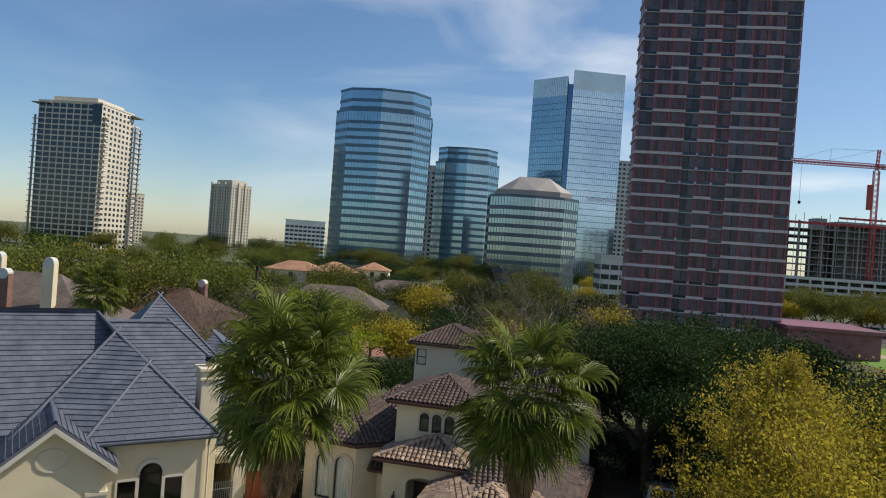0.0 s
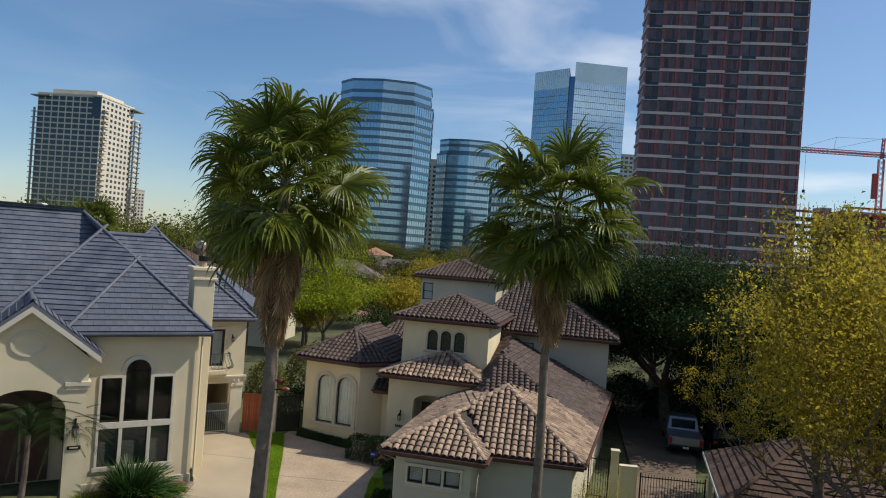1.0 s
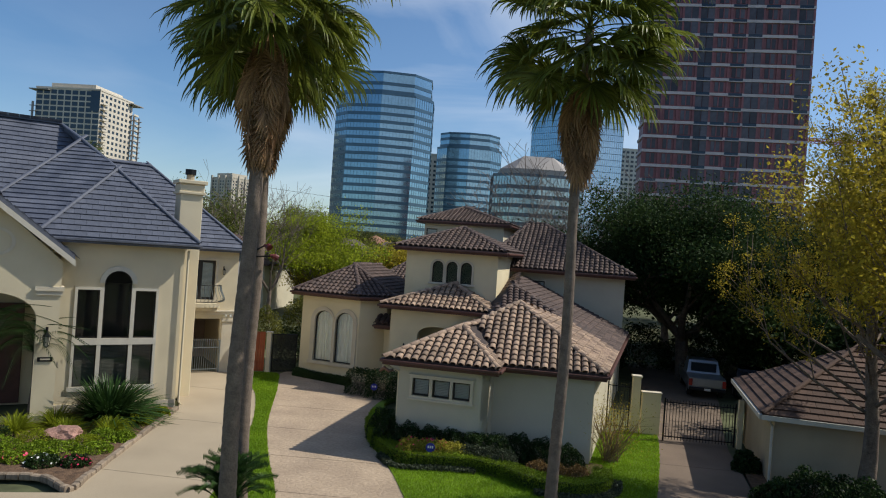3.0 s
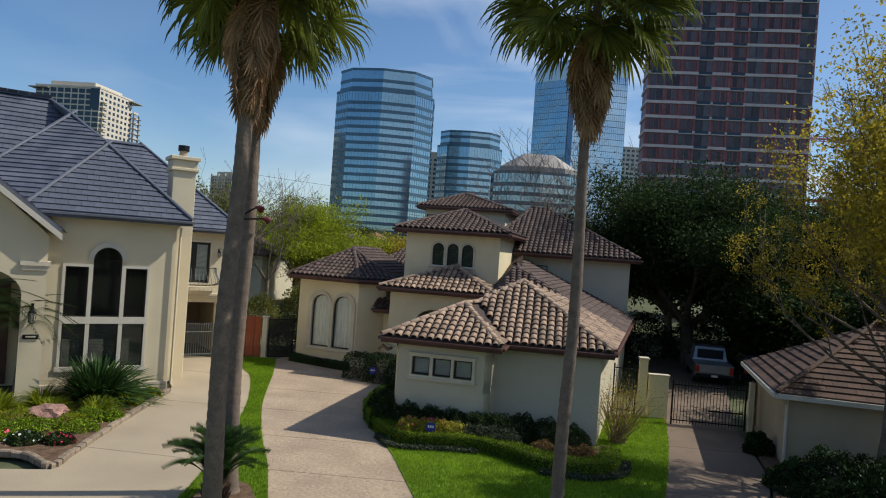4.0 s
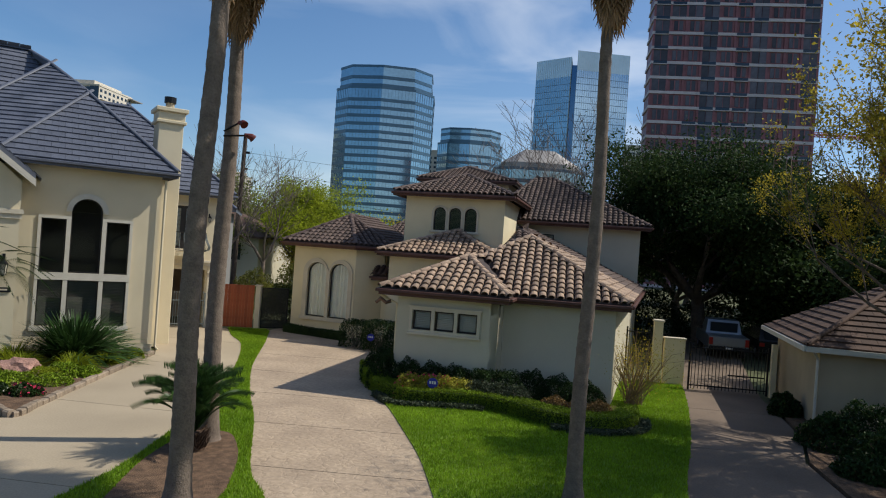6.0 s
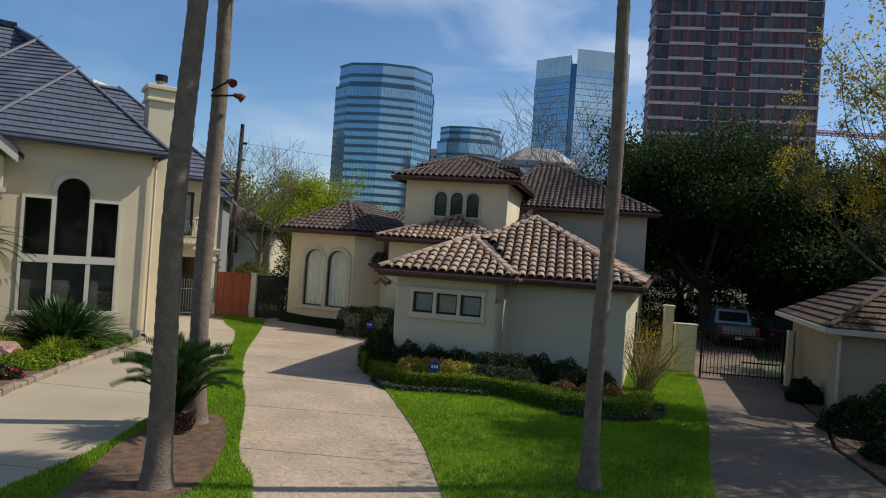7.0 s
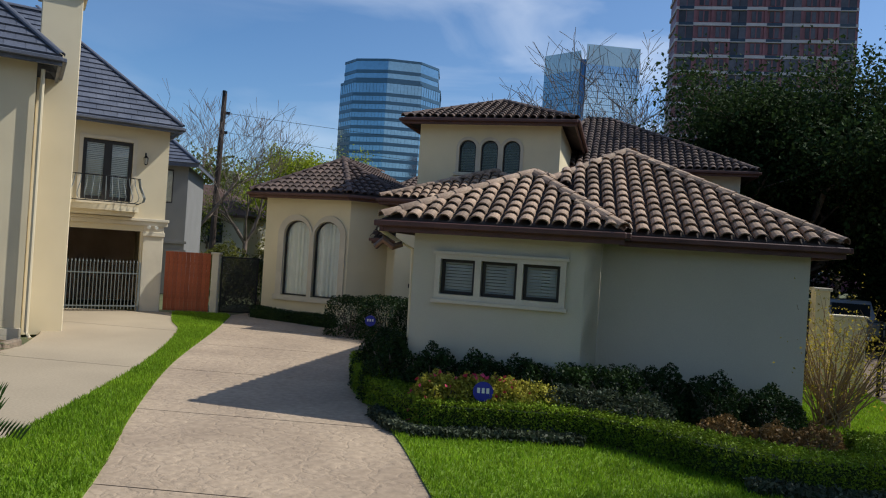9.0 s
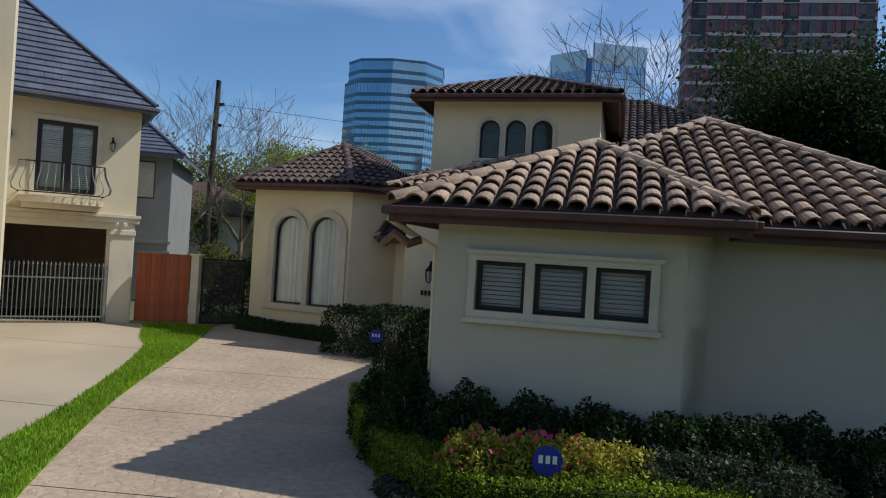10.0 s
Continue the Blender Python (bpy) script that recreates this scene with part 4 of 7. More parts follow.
for x in (0.0, Lg - 0.7):
    part("capital_necking", boxes((x - 0.06, x + 0.76, -0.06, 0.56, 4.55, 4.7), m=mgab), M_TRIM, slate_house, "moulded stone capital")
    part("capital", boxes((x - 0.1, x + 0.8, -0.1, 0.6, 4.7, 4.85), m=mgab), M_TRIM, slate_house, "moulded stone capital")
    part("pilaster_base", boxes((x - 0.05, x + 0.75, -0.05, 0.55, -0.1, 0.3), m=mgab), M_TRIM, slate_house)
part("barge_board", slab_roof(bmesh.new(), [((gx1 + 0.02, gv - 0.06, ge - 0.17), (gxm, gv - 0.06, gt - 0.17), (gxm, gv + 0.3, gt - 0.17), (gx1 + 0.02, gv + 0.3, ge - 0.17)), ((gxm, gv - 0.06, gt - 0.17), (gx0 - 0.02, gv - 0.06, ge - 0.17), (gx0 - 0.02, gv + 0.3, ge - 0.17), (gxm, gv + 0.3, gt - 0.17))], 0.22), M_WFRAME, slate_house, "pale painted gable trim")
d = boxes((-7.6, -6.55, 2.05, 2.14, 0.0, 2.9), (-6.45, -5.4, 2.05, 2.14, 0.0, 2.9), (-7.7, -5.3, 2.02, 2.14, 2.9, 3.05), (-7.6, -5.4, 2.08, 2.15, 3.05, 3.9), bevel=0.02)
part("entrance_door", d, M_FASCIA, slate_house, "dark wooden double door in the porch")
# balcony wing
W1, WV, WE = 4.15, 7.0, 6.45
mw = wall_frame((0.25, WV), (W1, WV))
wing_holes = [(1.22, 2.75, 3.72, 5.75, 0), (0.1, 3.15, -0.1, 2.75, 0)]
part("wing_wall", wall(bmesh.new(), mw, W1 - 0.25, -0.1, WE - 0.1, wing_holes), M_STUCCO_L, slate_house, "cream stucco wing over a carport opening")
part("wing_wall", wall(bmesh.new(), wall_frame((W1, WV), (W1, 14.6)), 7.6, -0.1, WE - 0.1), M_STUCCO_L, slate_house, "cream stucco wing over a carport opening")
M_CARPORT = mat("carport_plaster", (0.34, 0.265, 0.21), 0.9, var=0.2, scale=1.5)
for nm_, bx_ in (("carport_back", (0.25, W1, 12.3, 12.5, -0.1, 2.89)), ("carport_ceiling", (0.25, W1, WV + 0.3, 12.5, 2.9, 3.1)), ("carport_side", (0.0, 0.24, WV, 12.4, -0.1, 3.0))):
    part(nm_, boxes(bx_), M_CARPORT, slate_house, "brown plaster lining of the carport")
for a, b in ((1.22, 1.985), (1.985, 2.75)):
    d = ring(bmesh.new(), mw, [(a, 3.72), (b, 3.72), (b, 5.75), (a, 5.75)], [(a + 0.12, 3.85), (b - 0.12, 3.85), (b - 0.12, 5.63), (a + 0.12, 5.63)], 0.08, 0.14)
    dd = part("balcony_door", d, M_FRAME, slate_house, "dark-framed french door with white blind")
    gg = part("pane", sheet(bmesh.new(), mw, [(a + 0.12, 3.85), (b - 0.12, 3.85), (b - 0.12, 5.63), (a + 0.12, 5.63)], 0.11), M_GLASS, dd)
    gg.visible_shadow = False
    bl = bmesh.new()
    for i in range(30):
        box(bl, a + 0.1, b - 0.1, 0.17, 0.2, 3.8 + i * 0.062, 3.8 + i * 0.062 + 0.046, mw)
    part("blind", bl, M_BLIND, dd)
part("door_surround", ring(bmesh.new(), mw, [(1.1, 3.6), (2.87, 3.6), (2.87, 5.88), (1.1, 5.88)], [(1.22, 3.72), (2.75, 3.72), (2.75, 5.75), (1.22, 5.75)], -0.04, 0.03), M_TRIM, slate_house)
for nm_, bx_ in (("ledge", (-0.1, W1 - 0.15, -0.1, 0.0, 2.95, 3.1)), ("ledge", (-0.1, W1 - 0.12, -0.16, 0.0, 3.1, 3.2)), ("pilaster", (W1 - 0.92, W1 - 0.27, -0.05, 0.0, -0.05, 2.95)), ("pilaster_band", (W1 - 0.96, W1 - 0.23, -0.1, 0.0, 2.6, 2.75))):
    part(nm_, boxes(bx_, m=mw, bevel=0.01), M_TRIM, slate_house, "moulded stucco trim")
# bowed balcony
bc = bmesh.new()
bx, bw = 1.9, 1.06
pts = [(bx - bw, 0.0)] + [(bx - bw + 2 * bw * i / 12, -0.52 - 0.22 * math.sin(math.pi * i / 12)) for i in range(13)] + [(bx + bw, 0.0)]
prism(bc, pts, 3.38, 3.56, mw)
prism(bc, [(p[0] * 0.9 + bx * 0.1, p[1] * 0.8) for p in pts], 3.22, 3.38, mw)
balc = part("balcony", bc, M_STUCCO_L, slate_house, "bowed stucco balcony slab")
path = pts[:]
for z in (3.66, 4.5):
    rl = bmesh.new()
    tube(rl, [mw @ Vector((*p, z)) for p in path], 0.018, 6)
    part("rail", rl, M_IRON, balc)
M_BAL = mat("grey_green_iron", (0.16, 0.185, 0.185), 0.5, var=0.15)
for i in range(len(path) - 1):
    p, q = Vector((*path[i], 0)), Vector((*path[i + 1], 0))
    n = max(1, int((q - p).length / 0.1))
    for k in range(n):
        c = p + (q - p) * k / n
        o = Vector(((c.x - bx) * 0.16, -0.19, 0))
        bal = bmesh.new()
        tube(bal, [mw @ (c + Vector((0, 0, 3.66))), mw @ (c + o * 0.85 + Vector((0, 0, 3.74))), mw @ (c + o + Vector((0, 0, 3.87))), mw @ (c + o * 0.7 + Vector((0, 0, 4.02))), mw @ (c + o * 0.2 + Vector((0, 0, 4.25))), mw @ (c + Vector((0, 0, 4.5)))], 0.014, 5)
        part("baluster", bal, M_BAL, balc, "bellied grey-green iron baluster")
we = [(0.4, WV - 0.5, WE), (W1 + 0.3, WV - 0.5, WE), (W1 + 0.3, 15.1, WE), (-6.0, WV - 0.5, WE)]
wr = [(0.1, 10.6, 10.5), (-7.0, 10.6, 10.5)]
shingled([(we[3], we[1], wr[0], wr[1]), (we[1], we[2], wr[0])], slate_house, "wing_roof", "steep blue-grey shingle hip roof of the wing", [(we[1], wr[0]), (wr[0], wr[1])])
eave_board(slate_house, [we[0][:2], we[1][:2], we[2][:2]], WE, mt=M_SLATE)
# rear ridge seen behind
rr = [(-3.0, 16.5, 6.6), (5.2, 16.5, 6.6), (1.1, 20.6, 11.2), (5.2, 25.0, 6.6), (-3.0, 25.0, 6.6)]
shingled([(rr[0], rr[1], rr[2]), (rr[1], rr[3], rr[2]), (rr[4], rr[0], rr[2])], slate_house, "rear_roof", "blue-grey shingle roof behind the wing", [(rr[0], rr[2]), (rr[1], rr[2])])
part("rear_wall", boxes((-2.5, 4.7, 16.9, 24.5, -0.1, 6.5)), M_STUCCO_L, slate_house)

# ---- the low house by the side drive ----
# cream stucco darkened to tan for the shade on these walls
M_TAN_SHADE = mat("tan_stucco", (0.42, 0.34, 0.23), 0.9, var=0.1, scale=0.8, fine=50, bump=0.3)
RIGHT = pose(11.25, 27.85, 0, 0, 0, -16)
low_house = thing("low_house", "low cream house with brown shingle hip roof beside the side drive", "house", RIGHT)
part("wall", wall(bmesh.new(), wall_frame((0, 0), (12, 0)), 12, -0.1, 2.37), M_TAN_SHADE, low_house)
part("wall", wall(bmesh.new(), wall_frame((0, 6.42), (0, 0)), 6.42, -0.1, 2.37), M_TAN_SHADE, low_house)
part("wall", wall(bmesh.new(), wall_frame((12, 0), (12, 6.42)), 6.42, -0.1, 2.37), M_TAN_SHADE, low_house)
part("wall", wall(bmesh.new(), wall_frame((12, 6.42), (0, 6.42)), 12, -0.1, 2.37), M_TAN_SHADE, low_house)
rE = 2.46
rf = [(-0.45, -0.45, rE), (12.5, -0.45, rE), (12.5, 6.87, rE), (-0.45, 6.87, rE)]
ra = [(3.2, 3.21, 4.65), (8.8, 3.21, 4.65)]
shingled([(rf[0], rf[1], ra[1], ra[0]), (rf[3], rf[0], ra[0]), (rf[1], rf[2], ra[1]), (rf[2], rf[3], ra[0], ra[1])], low_house, "roof", "weathered brown shingle hip roof, darkened for tree shade", [(rf[0], ra[0]), (ra[0], ra[1])], material=M_SHINGLE)
gb = bmesh.new()
for p, q in ((rf[3], rf[0]), (rf[0], rf[1])):
    m = wall_frame(p[:2], q[:2], rE)
    box(gb, -0.02, span(p, q) + 0.02, -0.1, 0.03, -0.16, -0.01, m)
part("gutter", gb, M_WFRAME, low_house, "pale gutter")
g = bmesh.new()
tube(g, [(-0.3, -0.45, rE - 0.1), (-0.08, -0.1, rE - 0.4), (-0.08, -0.1, 0.1)], 0.04)
part("downpipe", g, M_WFRAME, low_house)

# ---- skyline ----
def facade_mat(name, color, rough, metal):
    return mat(name, color, rough, metal, var=0.10, scale=0.05, fine=0.6, bump=0.03, dist=0.05, spec=0.6)


G_BLUE = facade_mat("blue_mirror_glass", (0.25, 0.38, 0.46), 0.08, 0.85)
G_DEEP = facade_mat("deep_blue_glass", (0.10, 0.19, 0.30), 0.06, 0.8)
G_TEAL = facade_mat("teal_glass", (0.27, 0.36, 0.38), 0.1, 0.8)
G_DARK = facade_mat("dark_glass", (0.03, 0.045, 0.06), 0.08, 0.5)
G_PALE = facade_mat("pale_glass", (0.42, 0.54, 0.60), 0.1, 0.8)
S_BAND = facade_mat("dark_spandrel", (0.07, 0.10, 0.13), 0.3, 0.3)
G_SCREEN = facade_mat("pale_screen_glass", (0.60, 0.72, 0.76), 0.2, 0.35)
S_BLUE = facade_mat("blue_spandrel", (0.07, 0.13, 0.18), 0.25, 0.5)
S_PALE = facade_mat("pale_spandrel", (0.42, 0.46, 0.44), 0.4, 0.2)
C_BEIGE = facade_mat("beige_concrete", (0.50, 0.45, 0.36), 0.8, 0.0)
C_WHITE = facade_mat("white_concrete", (0.55, 0.54, 0.50), 0.8, 0.0)
C_RED = mat("red_granite", (0.22, 0.08, 0.09), 0.45, var=0.25, scale=0.08, fine=0.8, bump=0.05)
C_PINK = mat("pink_band", (0.52, 0.455, 0.46), 0.6, var=0.12, scale=0.1, fine=1.0, bump=0.05)
C_CREAM = facade_mat("cream_concrete", (0.60, 0.54, 0.44), 0.8, 0.0)
C_GREY = facade_mat("raw_concrete", (0.26, 0.25, 0.24), 0.85, 0.0)


def grown(pts, k):
    cx, cy = sum(p[0] for p in pts) / len(pts), sum(p[1] for p in pts) / len(pts)
    return [(cx + (p[0] - cx) * k, cy + (p[1] - cy) * k) for p in pts]


def glass_tower(name, label, at, pts, top, floor, glass, band, share=0.4, step=1.6, rz=0.0, crown=None, rib=0.12, pale=None):
    """An office tower: glass prism, a spandrel ring a storey, thin mullions, and a crown set back."""
    ob = thing(name, label, "tower", pose(*at, 0, 0, rz))
    part("glass_wall", prism(bmesh.new(), pts, 0, top), glass, ob)
    n = int(top / floor)
    out = grown(pts, 1.008)
    for i in range(n):
        part("floor_band", prism(bmesh.new(), out, i * floor, i * floor + floor * share), pale if pale and i % 2 else band, ob)
    bm = bmesh.new()
    for p, q in zip(pts, pts[1:] + pts[:1]):
        L = span(p, q)
        m = wall_frame(p, q)
        k = max(1, int(L / step))
        for i in range(k + 1):
            box(bm, L * i / k - 0.045, L * i / k + 0.045, -rib, 0.1, 0, top, m)
    part("mullions", bm, band, ob, kind="stuff")
    part("parapet", prism(bmesh.new(), grown(pts, 1.01), top, top + 1.2), band, ob)
    if crown:
        k, h = crown
        cp = grown(pts, k)
        part("crown", prism(bmesh.new(), cp, top + 1.2, top + h), glass, ob, "set-back glass top")
        for i in range(int(h / floor)):
            part("floor_band", prism(bmesh.new(), grown(cp, 1.01), top + 1.2 + i * floor, top + 1.2 + i * floor + floor * share), band, ob)
        part("roof_rim", prism(bmesh.new(), grown(cp, 1.012), top + h, top + h + 1.2), band, ob)
    return ob


OCT = [(-27, 13), (-19, 3.5), (-1, 0), (17, 3.2), (26.5, 15), (26.5, 34), (14, 44), (-14, 44), (-27, 34)]
glass_tower("office_tower", "tall faceted blue mirror-glass office tower with dark floor bands", (-38, 374, 0), OCT, 88.5, 4.3, G_BLUE, S_BLUE, 0.4, 1.7, crown=(0.94, 11.8))
glass_tower("office_tower", "shorter faceted blue mirror-glass office tower with floor bands", (12, 430, 0), [(p[0] * 0.76, p[1] * 0.76) for p in OCT], 71.0, 4.2, G_BLUE, S_BLUE, 0.4, 1.7, crown=(0.92, 9.0))
pyr = [(-20, 8), (-13, 1.5), (-1, 0), (12, 1.8), (19.5, 8.5), (19.5, 26), (-20, 26)]
pt = glass_tower("office_block", "faceted glass office block with a grey pyramid roof", (39.5, 300, 0), pyr, 41.5, 4.0, G_TEAL, S_BAND, 0.42, 1.5)
bm = bmesh.new()
base = [bm.verts.new((p[0], p[1], 42.8)) for p in grown(pyr, 0.86)]
rim = [bm.verts.new((p[0], p[1], 45.0)) for p in grown(pyr, 0.86)]
tip = [bm.verts.new((x, y, 51.5)) for x, y in ((-7, 10), (6, 10), (6, 18), (-7, 18))]
for i in range(len(base)):
    j = (i + 1) % len(base)
    bm.faces.new((base[i], base[j], rim[j], rim[i]))
bm.faces.new(tip)
bmesh.ops.convex_hull(bm, input=rim + tip)
part("pyramid_roof", bm, mat("zinc_roof", (0.33, 0.30, 0.27), 0.5, 0.2, var=0.1, scale=0.1), pt, "grey metal pyramid roof")

# split-top glass tower
gt = thing("glass_skyscraper", "tall pale blue glass skyscraper split by a dark notch", "tower", pose(84, 470, 0, 0, 0, -12))
G_SKY = facade_mat("sky_glass", (0.36, 0.50, 0.62), 0.07, 0.85)
for foot, top, mt in (([(-31, 9), (-7, -4), (-7, 24), (-31, 27)], 140, G_BLUE), ([(-3, -5), (31, 7), (31, 29), (-3, 26)], 144, G_SKY)):
    part("slab", prism(bmesh.new(), foot, 0, top - 13), mt, gt)
    rim = bmesh.new()
    for p, q in zip(foot, foot[1:] + foot[:1]):
        m, L = wall_frame(p, q), span(p, q)
        ribs = bmesh.new()
        for i in range(int(L / 1.5) + 1):
            box(ribs, i * 1.5 - 0.06, i * 1.5 + 0.06, -0.12, 0.05, 0, top, m)
        part("mullions", ribs, S_PALE, gt, kind="stuff")
        box(rim, 0.01, L - 0.01, 0.0, 0.35, top - 13, top, m)
    part("screen", rim, G_SCREEN, gt, "pale glass screen wall at the top")
    for i in range(int((top - 13) / 4.2)):
        part("floor_line", prism(bmesh.new(), grown(foot, 1.004), i * 4.2, i * 4.2 + 0.35), S_BLUE, gt)
part("notch", boxes((-7, -3, 2, 24, 0, 136)), G_DEEP, gt, "dark glass notch")


def flats(name, label, at, w, d, h, floor, bays, dbays, rz, wall_mt, win=(0.55, 0.6), cat="tower", win_mt=None, front=None):
    """An apartment tower with a window in every bay of every storey."""
    ob = thing(name, label, cat, pose(*at, 0, 0, rz))
    part("wall", boxes((-w / 2, w / 2, 0, d, 0, h)), wall_mt, ob)
    n = int(h / floor)
    for side, (wd, cnt, fr) in enumerate(((w, bays, wall_frame((-w / 2, 0), (w / 2, 0))), (d, dbays, wall_frame((w / 2, 0), (w / 2, d))), (d, dbays, wall_frame((-w / 2, d), (-w / 2, 0))))):
        wx, wz = front if front and side == 0 else win
        if cnt:
            b = wd / cnt
            pane = part("window", boxes((-b * wx / 2, b * wx / 2, -0.12, 0.1, 0, floor * wz), (-b * wx / 2, b * wx / 2, -0.16, -0.125, floor * wz * 0.45, floor * wz * 0.52)), win_mt or G_DARK, ob)
            pane.matrix_local = fr @ Matrix.Translation((b / 2, 0, 0.8))
            for i in range(cnt):
                for k in range(n):
                    if i or k:
                        twin(pane, fr @ Matrix.Translation((b * (i + 0.5), 0, k * floor + floor * 0.25)), ob)
    part("parapet", boxes((-w / 2 - 0.3, w / 2 + 0.3, -0.3, d + 0.3, h, h + 1.0)), wall_mt, ob)
    return ob


c1 = flats("apartment_tower", "beige concrete apartment tower with dark windows and balconies", (-245, 442, 0), 43, 38, 93, 3.55, 9, 8, -5, C_CREAM, (0.5, 0.5), front=(0.8, 0.74))
part("penthouse", boxes((-15, 15, 5, 36, 94, 97.5)), C_CREAM, c1, "flat-roofed penthouse storey")
for x0, x1, y0, y1 in ((-25, -12, -2.5, 8), (12, 25, 33, 46)):
    part("canopy", boxes((x0, x1, y0, y1, 91.6, 92.2)), C_GREY, c1, "jutting roof canopy")
for x, y in ((-22.6, -1.2), (-22.6, 6.0), (23.6, 37.0), (23.6, 43.4)):
    part("frame_post", boxes((x - 0.5, x + 0.5, y - 0.5, y + 0.5, 0, 84)), C_GREY, c1)
    for k in range(23):
        part("frame_beam", boxes((x - 2.0, x + 2.0, y - 0.3, y + 0.3, 3.0 + k * 3.55, 3.5 + k * 3.55)), C_GREY, c1)
# no recess here: a dark block on the wall paints its shade
part("corner_setback", boxes((15.5, 21.3, -0.35, 5.8, 80, 92.8)), G_DARK, c1, "dark box painting the shade of a corner loggia")
for i in range(25):
    part("balcony", boxes((21.5, 23.8, 0.6, 6.2, 3 + i * 3.4, 3.3 + i * 3.4), (23.5, 23.8, 0.6, 6.2, 3.3 + i * 3.4, 4.2 + i * 3.4)), C_CREAM, c1)
    part("balcony", boxes((21.5, 23.8, 36.6, 42.4, 3 + i * 3.4, 3.3 + i * 3.4), (23.5, 23.8, 36.6, 42.4, 3.3 + i * 3.4, 4.2 + i * 3.4)), C_CREAM, c1)
c2 = flats("apartment_tower", "distant beige apartment tower", (-248, 760, 0), 32, 28, 70, 3.4, 8, 7, -32, C_BEIGE, (0.45, 0.55))
part("crown", boxes((-12, 12, 3, 24, 71, 75.5)), C_BEIGE, c2, "set-back top storey")
for x, y in ((-16.2, -0.2), (-5.4, -0.4), (5.4, -0.4), (16.2, -0.2), (16.4, 9.3), (16.4, 18.6)):
    part("pier", boxes((x - 1.0, x + 1.0, y - 1.0, y + 0.6, 0, 73)), C_BEIGE, c2)
flats("apartment_tower", "distant slender beige apartment tower", (-322, 700, 0), 9, 14, 50, 3.4, 4, 4, -35, C_BEIGE, (0.5, 0.5))
flats("office_slab", "low white office slab with strip windows", (-121, 600, 0), 34, 20, 32, 3.6, 9, 4, 8, facade_mat("white_cladding", (0.82, 0.82, 0.8), 0.7, 0.0), (0.8, 0.5))
flats("apartment_tower", "narrow beige apartment tower between glass offices", (-13, 520, 0), 14, 16, 78, 3.4, 4, 4, 0, C_BEIGE, (0.5, 0.5))
flats("apartment_tower", "grey apartment tower behind the skyscraper", (134, 520, 0), 14, 16, 92, 3.4, 4, 4, 0, C_WHITE, (0.6, 0.5))
flats("low_office", "low white and glass office building", (72, 280, 0), 15, 12, 18, 4.0, 4, 3, 0, C_WHITE, (0.85, 0.5))
flats("low_office", "dark glass podium between the office towers", (8, 405, 0), 42, 10, 8, 4.0, 10, 2, 0, S_BAND, (0.9, 0.5))

# red granite residential tower
RW, RH, RF = 32.7, 84.0, 3.12
rt = thing("red_tower", "dark red granite apartment tower with pale floor bands", "tower", pose(57.0, 150, 0, 0, 0, -8))
part("wall", boxes((-RW / 2, RW / 2, 0, 8, 0, RH)), C_RED, rt)
for k in range(int(RH / RF)):
    part("floor_band", boxes((-RW / 2 - 0.25, RW / 2 + 0.25, -0.3, 8.2, k * RF, k * RF + 0.6)), C_PINK, rt)
nb = 10
bw_ = RW / nb
R_GLASS = mat("brown_glass", (0.085, 0.078, 0.095), 0.2, var=0.3, scale=0.15, fine=1.0, bump=0.0, spec=0.3, rnd=0.5)
pane = part("window", boxes((-bw_ * 0.27, -bw_ * 0.03, -0.1, 0.1, 0, RF * 0.64), (bw_ * 0.03, bw_ * 0.27, -0.1, 0.1, 0, RF * 0.64)), R_GLASS, rt)
wide = part("window", boxes((-bw_ * 0.49, -bw_ * 0.02, -0.19, 0.1, 0, RF * 0.76), (bw_ * 0.02, bw_ * 0.49, -0.19, 0.1, 0, RF * 0.76)), R_GLASS, rt)
first = [True, True]
rng = random.Random(5)
for k in range(int(RH / RF)):
    for i in range(nb):
        big = i in (3, 6) or (k > 12 and i in (0, 9)) or (k > 16 and rng.random() < 0.3) or rng.random() < 0.1
        src, z = (wide, 0.7) if big else (pane, 0.9)
        m = Matrix.Translation((-RW / 2 + bw_ * (i + 0.5), 0, k * RF + z))
        if first[big]:
            src.matrix_local, first[big] = m, False
        else:
            twin(src, m, rt)
for i in range(nb + 1):
    x = -RW / 2 + bw_ * i
    part("pilaster", boxes((x - 0.22, x + 0.22, -0.22, 0, 0, RH)), C_RED, rt)
    if i < nb and i not in (3, 6):
        part("pilaster", boxes((x + bw_ * 0.5 - 0.12, x + bw_ * 0.5 + 0.12, -0.16, 0, 0, RH)), C_RED, rt)
balc_ = None
rngb = random.Random(8)
for k in range(int(RH / RF)):
    for i in range(nb):
        if i in (3, 5) or (k > 14 and i in (0, 9)) or rngb.random() < 0.10:
            bm_ = Matrix.Translation((-RW / 2 + bw_ * (i + 0.5), 0, k * RF))
            if balc_ is None:
                # dark box proud of the wall paints a balcony recess's shade
                balc_ = part("balcony", boxes((-bw_ * 0.42, bw_ * 0.42, -0.36, -0.05, 0.12, 0.62)), G_DARK, rt, "dark box painting the shade of a balcony recess")
                balc_.matrix_local = bm_
                rail_ = part("balcony_rail", boxes((-bw_ * 0.42, bw_ * 0.42, -0.5, -0.02, -0.12, -0.02)), C_PINK, rt)
                rail_.matrix_local = bm_
            else:
                twin(balc_, bm_, rt)
                twin(rail_, bm_, rt)
part("canopy", boxes((16, 34, -6, 14, 0, 5.2), (15.5, 35, -7, 14.5, 5.2, 5.9)), C_RED, rt, "low entrance wing with a flat roof")

